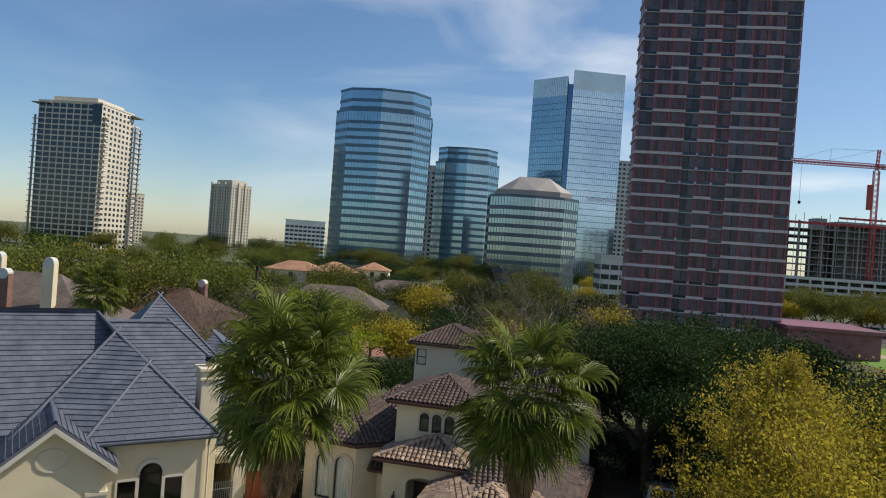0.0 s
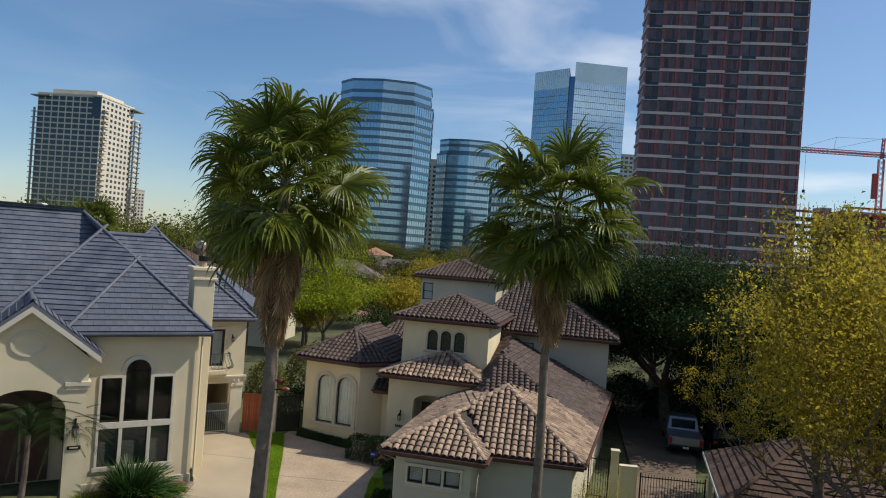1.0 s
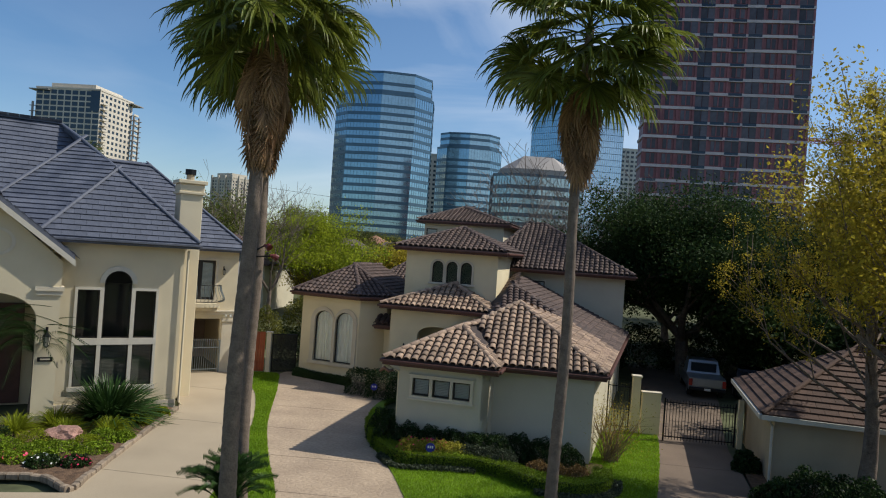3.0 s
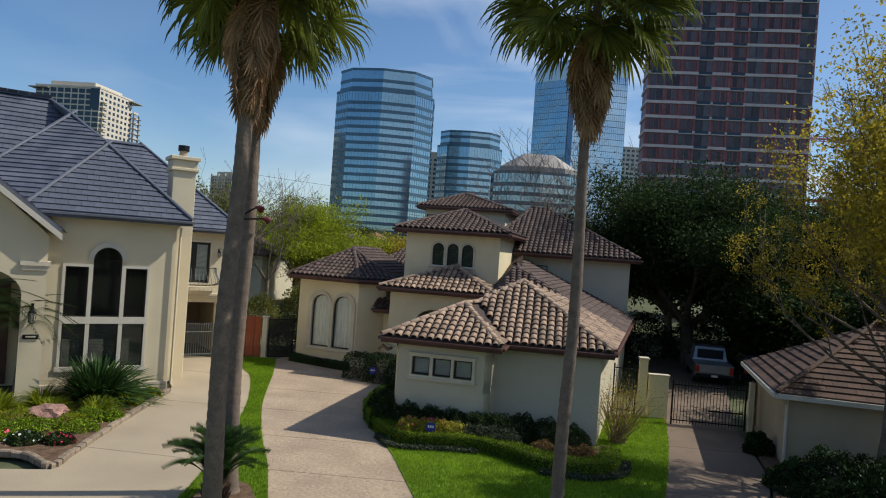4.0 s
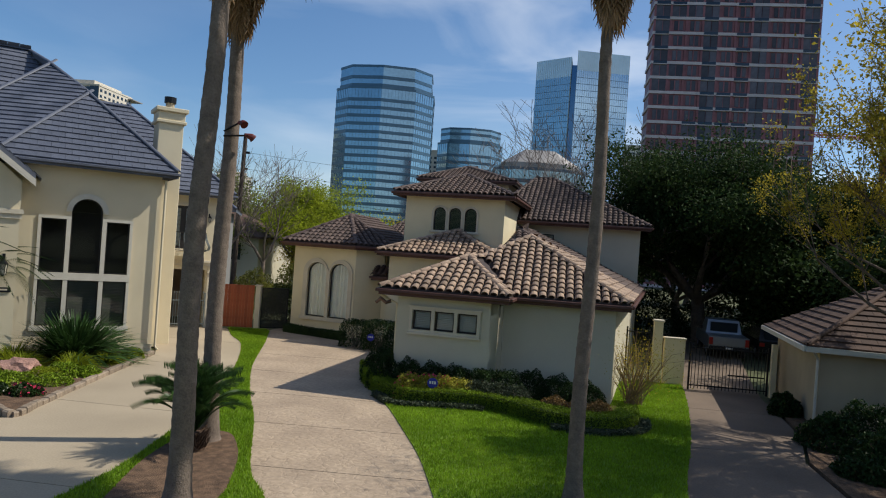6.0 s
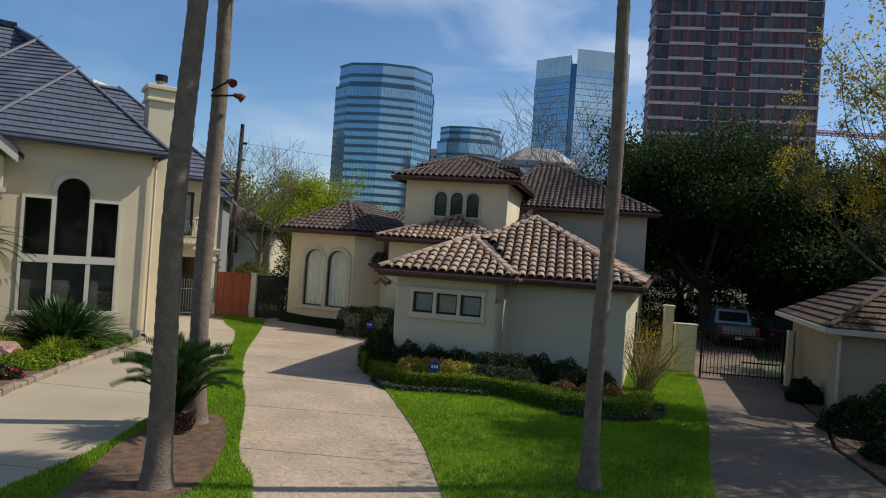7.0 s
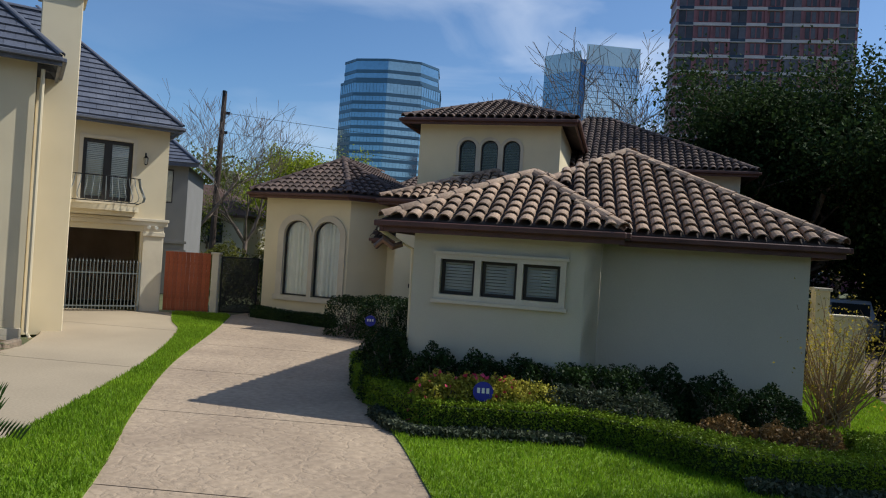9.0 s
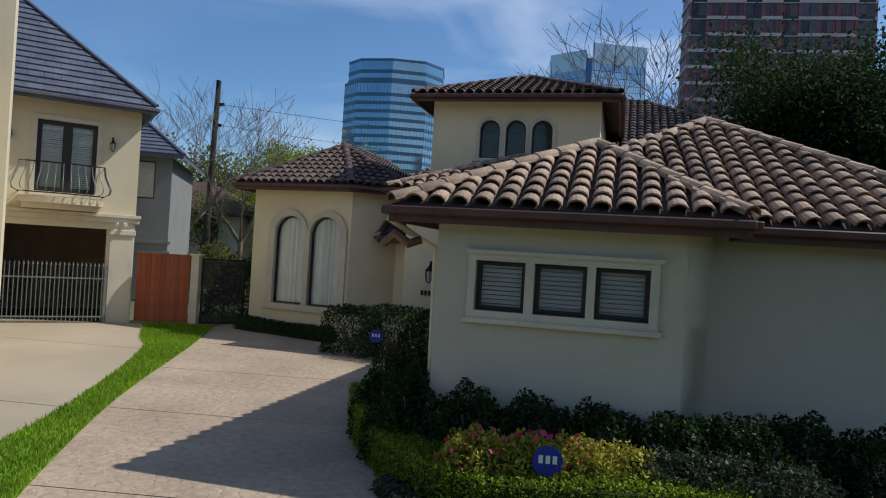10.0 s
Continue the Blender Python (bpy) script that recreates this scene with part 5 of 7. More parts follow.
# building under construction with a tower crane
cs = thing("construction_site", "unfinished concrete frame building under construction", "building", pose(190, 330, 0))
for k in range(9):
    part("floor_slab", boxes((-27 if k < 8 else -2, 40, 0, 24, 15 + k * 3.4, 15.4 + k * 3.4)), C_GREY, cs)
for i in range(12):
    part("column", boxes((-26.5 + i * 5.8, -25.8 + i * 5.8, 0.3, 1.0, 12, 43)), C_GREY, cs)
    part("column", boxes((-26.5 + i * 5.8, -25.8 + i * 5.8, 22, 22.7, 12, 43)), C_GREY, cs)
part("core", boxes((-8, -3, 8, 16, 12, 45), (2, 30, 6, 18, 12, 44)), C_GREY, cs, "concrete lift core")
part("safety_net", boxes((-27, 40, -0.2, 0.0, 41.2, 42.4), (-2, 40, -0.3, -0.1, 44.6, 45.6)), mat("red_net", (0.4, 0.05, 0.05), 0.8), cs, "red safety netting")
part("scaffold", boxes(*[(-27 + i * 4.1, -26.8 + i * 4.1, -0.6, -0.4, 12, 44.5 + (i % 3)) for i in range(16)]), C_GREY, cs, kind="stuff")
pk = thing("parking_garage", "long pale concrete parking deck", "building", pose(190, 318, 0))
for k in range(5):
    part("deck", boxes((-32, 60, 0, 14, k * 3.2 + 1.8, k * 3.2 + 3.2)), C_WHITE, pk)
for i in range(16):
    part("column", boxes((-32 + i * 6, -31.2 + i * 6, 0.2, 1.0, 0, 16)), C_WHITE, pk)
part("shade_wall", boxes((-32, 60, 12, 13.5, 0, 16)), C_GREY, pk)
cr = thing("tower_crane", "red and white tower crane over the construction site", "crane", pose(204.5, 330, 0))
M_CRED, M_CWHITE = mat("crane_red", (0.45, 0.06, 0.05), 0.5), mat("crane_white", (0.6, 0.55, 0.55), 0.5)


def lattice(a, b, w, n, r=0.24):
    bm = bmesh.new()
    a, b = Vector(a), Vector(b)
    d = (b - a).normalized()
    s = d.orthogonal().normalized() * w / 2
    t = d.cross(s)
    cs4 = [s + t, s - t, -s - t, -s + t]
    for c in cs4:
        tube(bm, [a + c, b + c], r, 4)
    for i in range(n):
        p, q = a + (b - a) * i / n, a + (b - a) * (i + 1) / n
        for k in range(4):
            tube(bm, [p + cs4[k], q + cs4[(k + 1) % 4]], r * 0.6, 4)
    return bm


part("mast", lattice((0, 0, 0), (0, 0, 69), 2.2, 26), M_CRED, cr)
part("jib", lattice((4, 0, 71), (-42, 0, 71), 1.6, 24, 0.22), M_CRED, cr)
part("counter_jib", lattice((0, 0, 71), (14, 0, 71), 1.6, 8, 0.22), M_CRED, cr)
part("tower_top", lattice((0, 0, 69), (0.6, 0, 79), 1.0, 5, 0.22), M_CRED, cr)
tb = bmesh.new()
for p, q in (((0.6, 0, 79), (-23, 0, 72.5)), ((0.6, 0, 79), (12, 0, 72)), ((-22, 0, 78), (0.6, 0, 78.6)), ((-22, 0, 78), (-38, 0, 72)), ((-23, 0, 72), (-22, 0, 78)), ((-36, 0, 70), (-36, 0, 52))):
    tube(tb, [p, q], 0.07, 4)
part("stay_ropes", tb, M_IRON, cr, kind="stuff")
part("hook_block", boxes((-36.5, -35.5, -0.4, 0.4, 50.6, 52)), M_IRON, cr)
part("hoist", boxes((-3.4, -1.6, -1, 1, 50, 62)), M_CRED, cr)

# ---- plants ----
NR = np.random.default_rng(7)


def leaf_cloud(centres, size, flat_bias=0.0, aspect=0.55):
    """Small four-cornered leaves, one at each centre, turned at random."""
    c = np.asarray(centres, float)
    n = len(c)
    d = NR.normal(size=(n, 3))
    d[:, 2] *= 1 - flat_bias
    d /= np.linalg.norm(d, axis=1)[:, None] + 1e-9
    e = NR.normal(size=(n, 3))
    e -= d * (e * d).sum(1)[:, None]
    e /= np.linalg.norm(e, axis=1)[:, None] + 1e-9
    s = (size * NR.uniform(0.6, 1.3, n))[:, None]
    f = np.cross(d, e) * 0.18
    v = np.stack([c - d * s * 0.5, c + e * s * aspect * 0.5 + f * s, c + d * s * 0.5, c - e * s * aspect * 0.5 + f * s], 1).reshape(-1, 3)
    q = np.arange(n * 4).reshape(n, 4)
    return v, q


def quick(name, v, q, material, parent, label="", kind=""):
    """A mesh from arrays of points and quads."""
    me = bpy.data.meshes.new(name)
    n, k = len(q), q.shape[1]
    me.vertices.add(len(v))
    me.vertices.foreach_set("co", np.asarray(v, np.float32).ravel())
    me.loops.add(n * k)
    me.loops.foreach_set("vertex_index", q.astype(np.int32).ravel())
    me.polygons.add(n)
    me.polygons.foreach_set("loop_start", (np.arange(n) * k).astype(np.int32))
    me.polygons.foreach_set("loop_total", np.full(n, k, np.int32))
    me.materials.append(material)
    me.update()
    me.validate()
    ob = new(name, me)
    ob.parent = parent
    if label:
        ob["label"] = label
    if kind:
        ob["kind"] = kind
    return ob


THIN = [0.011]


def grow(rng, p, d, length, radius, depth, bm, tips, spread, up, seg=4, kids=(2, 4)):
    """Limbs that fork; the ends of the last ones are kept."""
    pts, rad = [Vector(p)], [radius]
    d = Vector(d).normalized()
    for i in range(seg):
        d = (d + Vector((rng.gauss(0, 0.12), rng.gauss(0, 0.12), rng.gauss(0, 0.08) + up * 0.05))).normalized()
        pts.append(pts[-1] + d * length / seg)
        rad.append(max(THIN[0], radius * (1 - 0.55 * (i + 1) / seg)))
        if depth <= 1:
            tips.append((pts[-1].copy(), d.copy()))
    tube(bm, pts, rad, 6 if depth > 1 else 4, cap=False)
    if depth == 0:
        return
    for k in range(rng.randint(*kids)):
        i = rng.randint(max(1, seg - 2), seg)
        a = rng.uniform(0, 2 * math.pi)
        side = Vector((math.cos(a), math.sin(a), 0))
        nd = (d * 0.75 + side * spread + Vector((0, 0, up * 0.3))).normalized()
        grow(rng, pts[i], nd, length * rng.uniform(0.55, 0.8), rad[i] * 0.62, depth - 1, bm, tips, spread, up, max(2, seg - 1), kids)


def tree(name, label, m, height, trunk, leaf_mt, leaves, leaf, seed, spread=0.7, up=0.5, depth=3, stem=0.3, clump=0.5, kids=(3, 4), bark=None, first=None, group=""):
    """A tree: tapered trunk, forking limbs, and a crown of single leaves round the twig ends."""
    rng = random.Random(seed)
    ob = thing(name, label, "tree", m, group)
    bm, tips = bmesh.new(), []
    top = Vector((rng.uniform(-0.3, 0.3), rng.uniform(-0.3, 0.3), height * stem))
    tube(bm, [(0, 0, -0.2), (0, 0, 0.15), top * 0.5, top], [trunk * 1.5, trunk * 1.1, trunk, trunk * 0.85], 10, cap=False)
    n0 = first or 5
    for k in range(n0):
        a = 2 * math.pi * (k + rng.uniform(-0.3, 0.3)) / n0
        grow(rng, top * rng.uniform(0.75, 1.0), (math.cos(a) * spread, math.sin(a) * spread, rng.uniform(0.5, 1.1)), height * (1 - stem) * rng.uniform(0.42, 0.55), trunk * 0.6, depth, bm, tips, spread, up, kids=kids)
    part("trunk", bm, bark or M_BARK, ob, smooth=True)
    if leaves:
        t = np.array([tuple(p) for p, _ in tips])
        c = t[NR.integers(0, len(t), leaves)] + NR.normal(size=(leaves, 3)) * clump * np.array([1, 1, 0.7])
        c[:, 2] = np.maximum(c[:, 2], height * 0.12)
        v, q = leaf_cloud(c, leaf)
        quick("crown", v, q, leaf_mt, ob)
    return ob


# fan palms
def fan(petiole, radius, droop):
    """One dead fan leaf: stalk along x, then a folded fan of dry strips."""
    vs, fs = [], []
    k = 6
    for i in range(k):
        x = petiole * i / (k - 1)
        z = -droop * 0.25 * (x / petiole) ** 2
        w = 0.028 * (1 - 0.5 * i / k)
        vs += [(x, -w, z), (x, w, z), (x, 0, z - 0.03)]
    for i in range(k - 1):
        a = i * 3
        fs += [(a, a + 3, a + 4, a + 1), (a + 1, a + 4, a + 5, a + 2), (a + 2, a + 5, a + 3, a)]
    hub = Vector((petiole, 0, -droop * 0.25))
    n = 22
    for i in range(n):
        th = radians(-128 + 256 * (i + 0.5) / n)
        r = radius * (0.78 + 0.22 * math.cos(th)) * random.uniform(0.9, 1.08)
        d = Vector((math.cos(th), math.sin(th) * 0.45, 0))
        s = Vector((-d.y, d.x, 0))
        fold = 0.10 * abs(math.sin(th))
        rows = []
        for f, w in ((0.03, 0.008), (0.35, 0.034), (0.62, 0.036), (0.83, 0.018), (1.0, 0.002)):
            drop = droop * (0.10 * f + 1.15 * max(0, f - 0.42) ** 1.6) * r
            c = hub + d * r * f * (1 - 0.12 * droop * f) + Vector((0, 0, fold * f * r - drop + random.uniform(-0.012, 0.012)))
            rows.append((c - s * w, c + s * w, c + Vector((0, 0, -w * 0.8))))
        b = len(vs)
        for a0, a1, am in rows:
            vs += [tuple(a0), tuple(am), tuple(a1)]
        for j in range(4):
            p = b + j * 3
            fs += [(p, p + 3, p + 4, p + 1), (p + 1, p + 4, p + 5, p + 2)]
    return vs, fs


def green_fan(rng, elev, petiole, radius):
    """One living fan leaf, pointing along x at an elevation: arching stalk, then strips that turn down and hang."""
    vs, fs = [], []
    e = radians(elev)
    d = Vector((math.cos(e), 0, math.sin(e)))
    p = Vector((0, 0, 0))
    for i in range(6):
        w = 0.03 * (1 - 0.09 * i)
        vs += [tuple(p + Vector((0, -w, 0))), tuple(p + Vector((0, w, 0))), tuple(p - Vector((0, 0, 0.03)))]
        if i < 5:
            d = (d + Vector((0, 0, -0.07))).normalized()
            p = p + d * petiole / 5
    for i in range(5):
        a = i * 3
        fs += [(a, a + 3, a + 4, a + 1), (a + 1, a + 4, a + 5, a + 2), (a + 2, a + 5, a + 3, a)]
    roll = radians(rng.uniform(-35, 35))
    s0 = Vector((0, 1, 0))
    n0 = d.cross(s0).normalized()
    s1 = s0 * math.cos(roll) + n0 * math.sin(roll)
    nrm = d.cross(s1).normalized()
    if nrm.z < 0:
        nrm.negate()
    n = 34
    for i in range(n):
        th = radians(-130 + 260 * (i + 0.5) / n) + rng.uniform(-0.04, 0.04)
        r = radius * (0.74 + 0.26 * math.cos(th)) * rng.uniform(0.85, 1.1)
        c = p.copy()
        u = (d * math.cos(th) + s1 * math.sin(th) + nrm * 0.16 * abs(math.sin(th))).normalized()
        hang = rng.uniform(0.5, 1.4)
        b = len(vs)
        steps = (0.0, 0.3, 0.24, 0.18, 0.16, 0.14)
        for j, (st_, w) in enumerate(zip(steps, (0.006, 0.032, 0.036, 0.028, 0.018, 0.003))):
            if j > 1:
                u = (u + Vector((0, 0, -1)) * hang * (0.1, 0.25, 0.6, 0.9)[j - 2] + Vector((rng.uniform(-0.08, 0.08), rng.uniform(-0.08, 0.08), 0))).normalized()
            c = c + u * r * st_
            side = u.cross(nrm)
            side = side.normalized() if side.length > 0.05 else s1
            vs += [tuple(c - side * w), tuple(c - nrm * w * 0.8), tuple(c + side * w)]
        for j in range(5):
            k = b + j * 3
            fs += [(k, k + 3, k + 4, k + 1), (k + 1, k + 4, k + 5, k + 2)]
    return vs, fs


def palm(label, at, lean, height, skirt, seed, trunk=0.24):
    """A tall fan palm: ringed trunk, green fans above, a skirt of dead ones below."""
    rng = random.Random(seed)
    ob = thing("fan_palm", label, "palm tree", pose(*at), group="fan palms of the front garden")
    bm = bmesh.new()
    pts, rad, n = [], [], int(height / 0.1)
    for i in range(n + 1):
        f = i / n
        z = -0.1 + (height + 0.1) * f
        flare = (0.09 if i else 0.1) * math.exp(-z / 0.25) + 0.02 * math.exp(-z / 2.5)
        pts.append((lean[0] * f ** 1.2 + 0.03 * math.sin(z * 0.9 + seed), lean[1] * f ** 1.2 + 0.03 * math.cos(z * 0.7), z))
        rad.append(trunk * (1.0 - 0.30 * f) + flare + (0.004 if i % 2 else -0.003) + rng.uniform(-0.004, 0.004))
    tube(bm, pts, rad, 16, cap=True)
    part("trunk", bm, M_PALMBARK, ob, smooth=True)
    top = Vector((lean[0], lean[1], height))
    made = []
    count = 52
    for i in range(count):
        f = i / count
        if i % 4 == 0:
            made.append(part("frond", green_fan(rng, 64 - 108 * f ** 0.95 + rng.uniform(-6, 6), rng.uniform(1.15, 1.6), rng.uniform(1.15, 1.35)), M_FROND, ob))
        m = Matrix.Translation(top + Vector((0, 0, 0.25 - 0.85 * f))) @ Matrix.Rotation(radians(i * 137.5 + rng.uniform(-14, 14)), 4, "Z") @ Matrix.Rotation(radians(rng.uniform(-7, 7)), 4, "Y") @ Matrix.Scale(rng.uniform(0.8, 1.08), 4)
        if i % 4 == 0:
            made[-1].matrix_local = m
        else:
            twin(made[-1], m, ob)
    dead, deadm = None, fan(0.85, 1.0, 0.4)
    k = 120
    for i in range(k):
        f = i / k
        z = height - 0.9 - (height - 0.9 - skirt - 1.2) * f
        az, el = i * 137.5 + rng.uniform(-15, 15), -72 - 12 * f + rng.uniform(-5, 5)
        m = Matrix.Translation((lean[0] * (z / height), lean[1] * (z / height), z)) @ Matrix.Rotation(radians(az), 4, "Z") @ Matrix.Translation((trunk * 0.6, 0, 0)) @ Matrix.Rotation(radians(-el), 4, "Y") @ Matrix.Rotation(radians(rng.uniform(-40, 40)), 4, "X") @ Matrix.Scale(rng.uniform(0.75, 1.0) * (1 - 0.1 * f), 4)
        if dead is None:
            dead = part("dead_frond", deadm, M_DEAD, ob, "dry brown hanging frond")
            dead.matrix_local = m
        else:
            twin(dead, m, ob)
    return ob


palm("tall fan palm with dry skirt beside the mulch bed", (-4.13, 18.81, 0), (0.2, 0.1), 12.4, 8.4, 1, 0.175)
palm("tall fan palm with red floodlights behind a sago palm", (-4.86, 22.44, 0), (0.1, 0.0), 12.4, 8.8, 2, 0.18)
palm("tall fan palm standing in the front lawn", (2.66, 20.17, 0), (0.1, 0.0), 12.2, 8.9, 3, 0.135)
palm("distant fan palm behind the slate house", (-28, 56.4, 0), (0.2, 0.0), 11.0, 8.5, 4, 0.3)
fl = thing("floodlights", "pair of red metal floodlights strapped to a palm trunk", "lamp", pose(-4.84, 22.24, 6.7))
for dx, rz, nm in ((0.32, -35, "lamp_head"), (0.5, 35, "lamp_head")):
    b = bmesh.new()
    tube(b, [(0, 0, 0), (0, -0.22, 0.05), (0, -0.34, 0.02)], [0.06, 0.12, 0.15], 10)
    o = part(nm, b, mat("red_enamel", (0.12, 0.018, 0.016), 0.5), fl, "red enamel shade")
    o.matrix_local = pose(dx * 0.8, 0, 0.2 if dx < 0.4 else -0.05, 20, 0, rz + 90) @ Matrix.Scale(0.6, 4)
b = bmesh.new()
tube(b, [(-0.05, 0, 0), (0.3, 0, 0.22)], 0.02, 6)
tube(b, [(-0.05, 0, -0.1), (0.48, 0, -0.06)], 0.02, 6)
part("bracket", b, M_IRON, fl)


# sago palm
def sago(at, n=90, size=1.56, seed=3):
    rng = random.Random(seed)
    ob = thing("sago_palm", "dark green sago palm with arching feather fronds", "cycad", pose(*at))
    b = bmesh.new()
    tube(b, [(0, 0, -0.1), (0, 0, 0.2), (0, 0, 0.36)], [0.26, 0.24, 0.16], 12)
    for i in range(150):
        a, z = i * 2.4, 0.02 + 0.3 * i / 150
        d = Vector((math.cos(a), math.sin(a), 0))
        tube(b, [d * 0.17 + Vector((0, 0, z)), d * 0.27 + Vector((0, 0, z + 0.06)), d * rng.uniform(0.3, 0.36) + Vector((0, 0, z + rng.uniform(0.1, 0.2)))], [0.035, 0.028, 0.006], 4)
    part("trunk", b, mat("shaggy_cycad_trunk", (0.085, 0.05, 0.03), 0.95, var=0.4, scale=9, fine=40, bump=0.8, dist=0.02), ob, "shaggy brown trunk of old leaf bases")
    vs, fs = [], []
    L, k = size, 62
    for i in range(k):
        f = (i + 1) / k
        x, z = L * f * (1 - 0.12 * f), 0.28 * L * math.sin(f * 2.2) - 0.25 * f ** 3
        ln = 0.17 * math.sin(math.pi * min(1, 0.12 + f * 0.95)) + 0.03
        for sgn in (-1, 1):
            b0 = len(vs)
            vs += [(x, 0, z), (x + 0.015, 0, z), (x + 0.13, sgn * ln, z + 0.07), (x + 0.058, sgn * ln * 0.5, z + 0.045)]
            fs.append((b0, b0 + 1, b0 + 2, b0 + 3))
    first = None
    for i in range(n):
        f = i / n
        m = Matrix.Translation((0, 0, 0.32)) @ Matrix.Rotation(radians(i * 137.5), 4, "Z") @ Matrix.Rotation(radians(-(84 - 60 * f) + rng.uniform(-6, 6)), 4, "Y") @ Matrix.Scale(rng.uniform(0.8, 1.12), 4)
        if first is None:
            first = part("frond", (vs, fs), M_CYCAD, ob)
            first.matrix_local = m
        else:
            twin(first, m, ob)


sago((-4.9, 21.7, 0.05))


# bushes: a cloud of leaves over a dark core of twigs
def bush(name, label, at, rx, ry, h, leaf_mt, leaves, leaf, rz=0.0, square=2.0, category="shrub", extra=None, group="", lumps=0.12):
    ob = thing(name, label, category, pose(*at, 0, 0, rz), group)
    d = NR.normal(size=(leaves, 3))
    d[:, 2] = np.abs(d[:, 2])
    p = np.abs(d) ** square
    d = d / (p.sum(1)[:, None] ** (1 / square))
    r = 1 - np.abs(NR.normal(size=(leaves, 1))) * 0.13
    r += lumps * np.sin(d[:, :1] * 7 + at[0]) * np.cos(d[:, 1:2] * 6 + at[1])
    c = d * r * np.array([rx, ry, h])
    v, q = leaf_cloud(c, leaf)
    quick("foliage", v, q, leaf_mt, ob)
    b = bmesh.new()
    for k in range(7):
        a = k * 0.9
        tube(b, [(0, 0, -0.05), (rx * 0.35 * math.cos(a), ry * 0.35 * math.sin(a), h * 0.4), (rx * 0.7 * math.cos(a), ry * 0.7 * math.sin(a), h * 0.75)], [0.025, 0.018, 0.008], 5, cap=False)
    part("stem", b, M_BARK, ob, kind="stuff")
    if extra:
        mt, n, s = extra
        cc = d[NR.integers(0, leaves, n)] * np.array([rx, ry, h]) * 1.04
        v, q = leaf_cloud(cc, s, aspect=0.9)
        quick("blossom", v, q, mt, ob, kind="stuff")
    return ob


def hedge(name, label, pts, width, height, leaf_mt, leaves, leaf, category="hedge", core=None):
    """A clipped hedge along a line: leaves over its sides and top, inner shade painted as a dark core."""
    line = curve_pts(pts, 6)
    ob = thing(name, label, category)
    b, prev = bmesh.new(), None
    for k, p in enumerate(line):
        a0, a1 = Vector(line[max(0, k - 1)]), Vector(line[min(len(line) - 1, k + 1)])
        d = (a1 - a0).normalized()
        nx, ny = -d.y * width * 0.4, d.x * width * 0.4
        cur = [b.verts.new(c) for c in ((p[0] + nx, p[1] + ny, -0.02), (p[0] - nx, p[1] - ny, -0.02), (p[0] - nx, p[1] - ny, height * 0.86), (p[0] + nx, p[1] + ny, height * 0.86))]
        if prev:
            for n in range(4):
                b.faces.new((prev[n], prev[(n + 1) % 4], cur[(n + 1) % 4], cur[n]))
        else:
            b.faces.new(cur)
        prev = cur
    b.faces.new(prev[::-1])
    bmesh.ops.recalc_face_normals(b, faces=b.faces)
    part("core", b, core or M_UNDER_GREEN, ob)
    seg = np.array(line)
    ln = np.linalg.norm(np.diff(seg, axis=0), axis=1)
    i = NR.choice(len(ln), leaves, p=ln / ln.sum())
    t = NR.random(leaves)[:, None]
    base = seg[i] * (1 - t) + seg[i + 1] * t
    dirv = (seg[i + 1] - seg[i]) / ln[i][:, None]
    nrm = np.stack([-dirv[:, 1], dirv[:, 0]], 1)
    per = NR.random(leaves) * (2 * height + width)
    off = np.where(per < height, -width / 2, np.where(per < height + width, per - height - width / 2, width / 2))
    z = np.where(per < height, per, np.where(per < height + width, height, 2 * height + width - per))
    wob = 0.05 * np.sin(base[:, 0] * 2.3) + 0.03 * np.sin(base[:, 1] * 3.7 + base[:, 0])
    rnd = NR.normal(size=(leaves, 3)) * 0.022
    c = np.stack([base[:, 0] + nrm[:, 0] * off * (1 + wob), base[:, 1] + nrm[:, 1] * off * (1 + wob), np.maximum(0.02, z * (1 + wob))], 1) + rnd
    v, q = leaf_cloud(c, leaf)
    quick("foliage", v, q, leaf_mt, ob)
    return ob


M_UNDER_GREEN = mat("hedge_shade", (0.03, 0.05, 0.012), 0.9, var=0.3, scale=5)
hedge("boxwood_hedge", "low clipped bright green hedge curving round the flower bed", [(-2.35, 31.6), (-2.0, 29.8), (-1.35, 28.2), (-0.6, 27.6), (0.5, 27.55), (1.4, 27.5), (2.3, 27.0), (3.2, 26.05), (4.3, 25.75), (5.2, 26.2), (5.5, 27.2)], 0.55, 0.46, M_HEDGE, 52000, 0.042)
hedge("liriope_border", "grey-green liriope border at the foot of the hedge", [(-1.75, 28.2), (-1.15, 27.1), (0.1, 27.12), (1.4, 27.1)], 0.22, 0.13, M_LIRIOPE, 4500, 0.07, "border plant")
hedge("liriope_border", "grey-green liriope border at the hedge's round end", [(3.1, 25.55), (4.4, 25.25), (5.5, 25.8), (5.95, 27.0)], 0.25, 0.14, M_LIRIOPE, 3500, 0.07, "border plant")
for i, (x, y, r, h) in enumerate([(-1.85, 30.3, 0.62, 1.15), (-1.55, 29.2, 0.6, 1.15), (-0.85, 28.75, 0.6, 1.05), (-0.1, 28.6, 0.62, 1.02), (0.65, 28.45, 0.62, 1.0), (1.4, 28.2, 0.6, 1.0), (2.1, 28.2, 0.7, 1.02), (2.9, 28.45, 0.65, 1.0), (3.7, 28.25, 0.7, 0.95), (4.5, 28.0, 0.6, 0.85)]):
    bush("shrub", "dark green shrub against the shaded garage wall", (x, y, 0.04), r, r * 0.85, h, M_SHRUB, 5200, 0.06, group="shrubs along the garage wall")
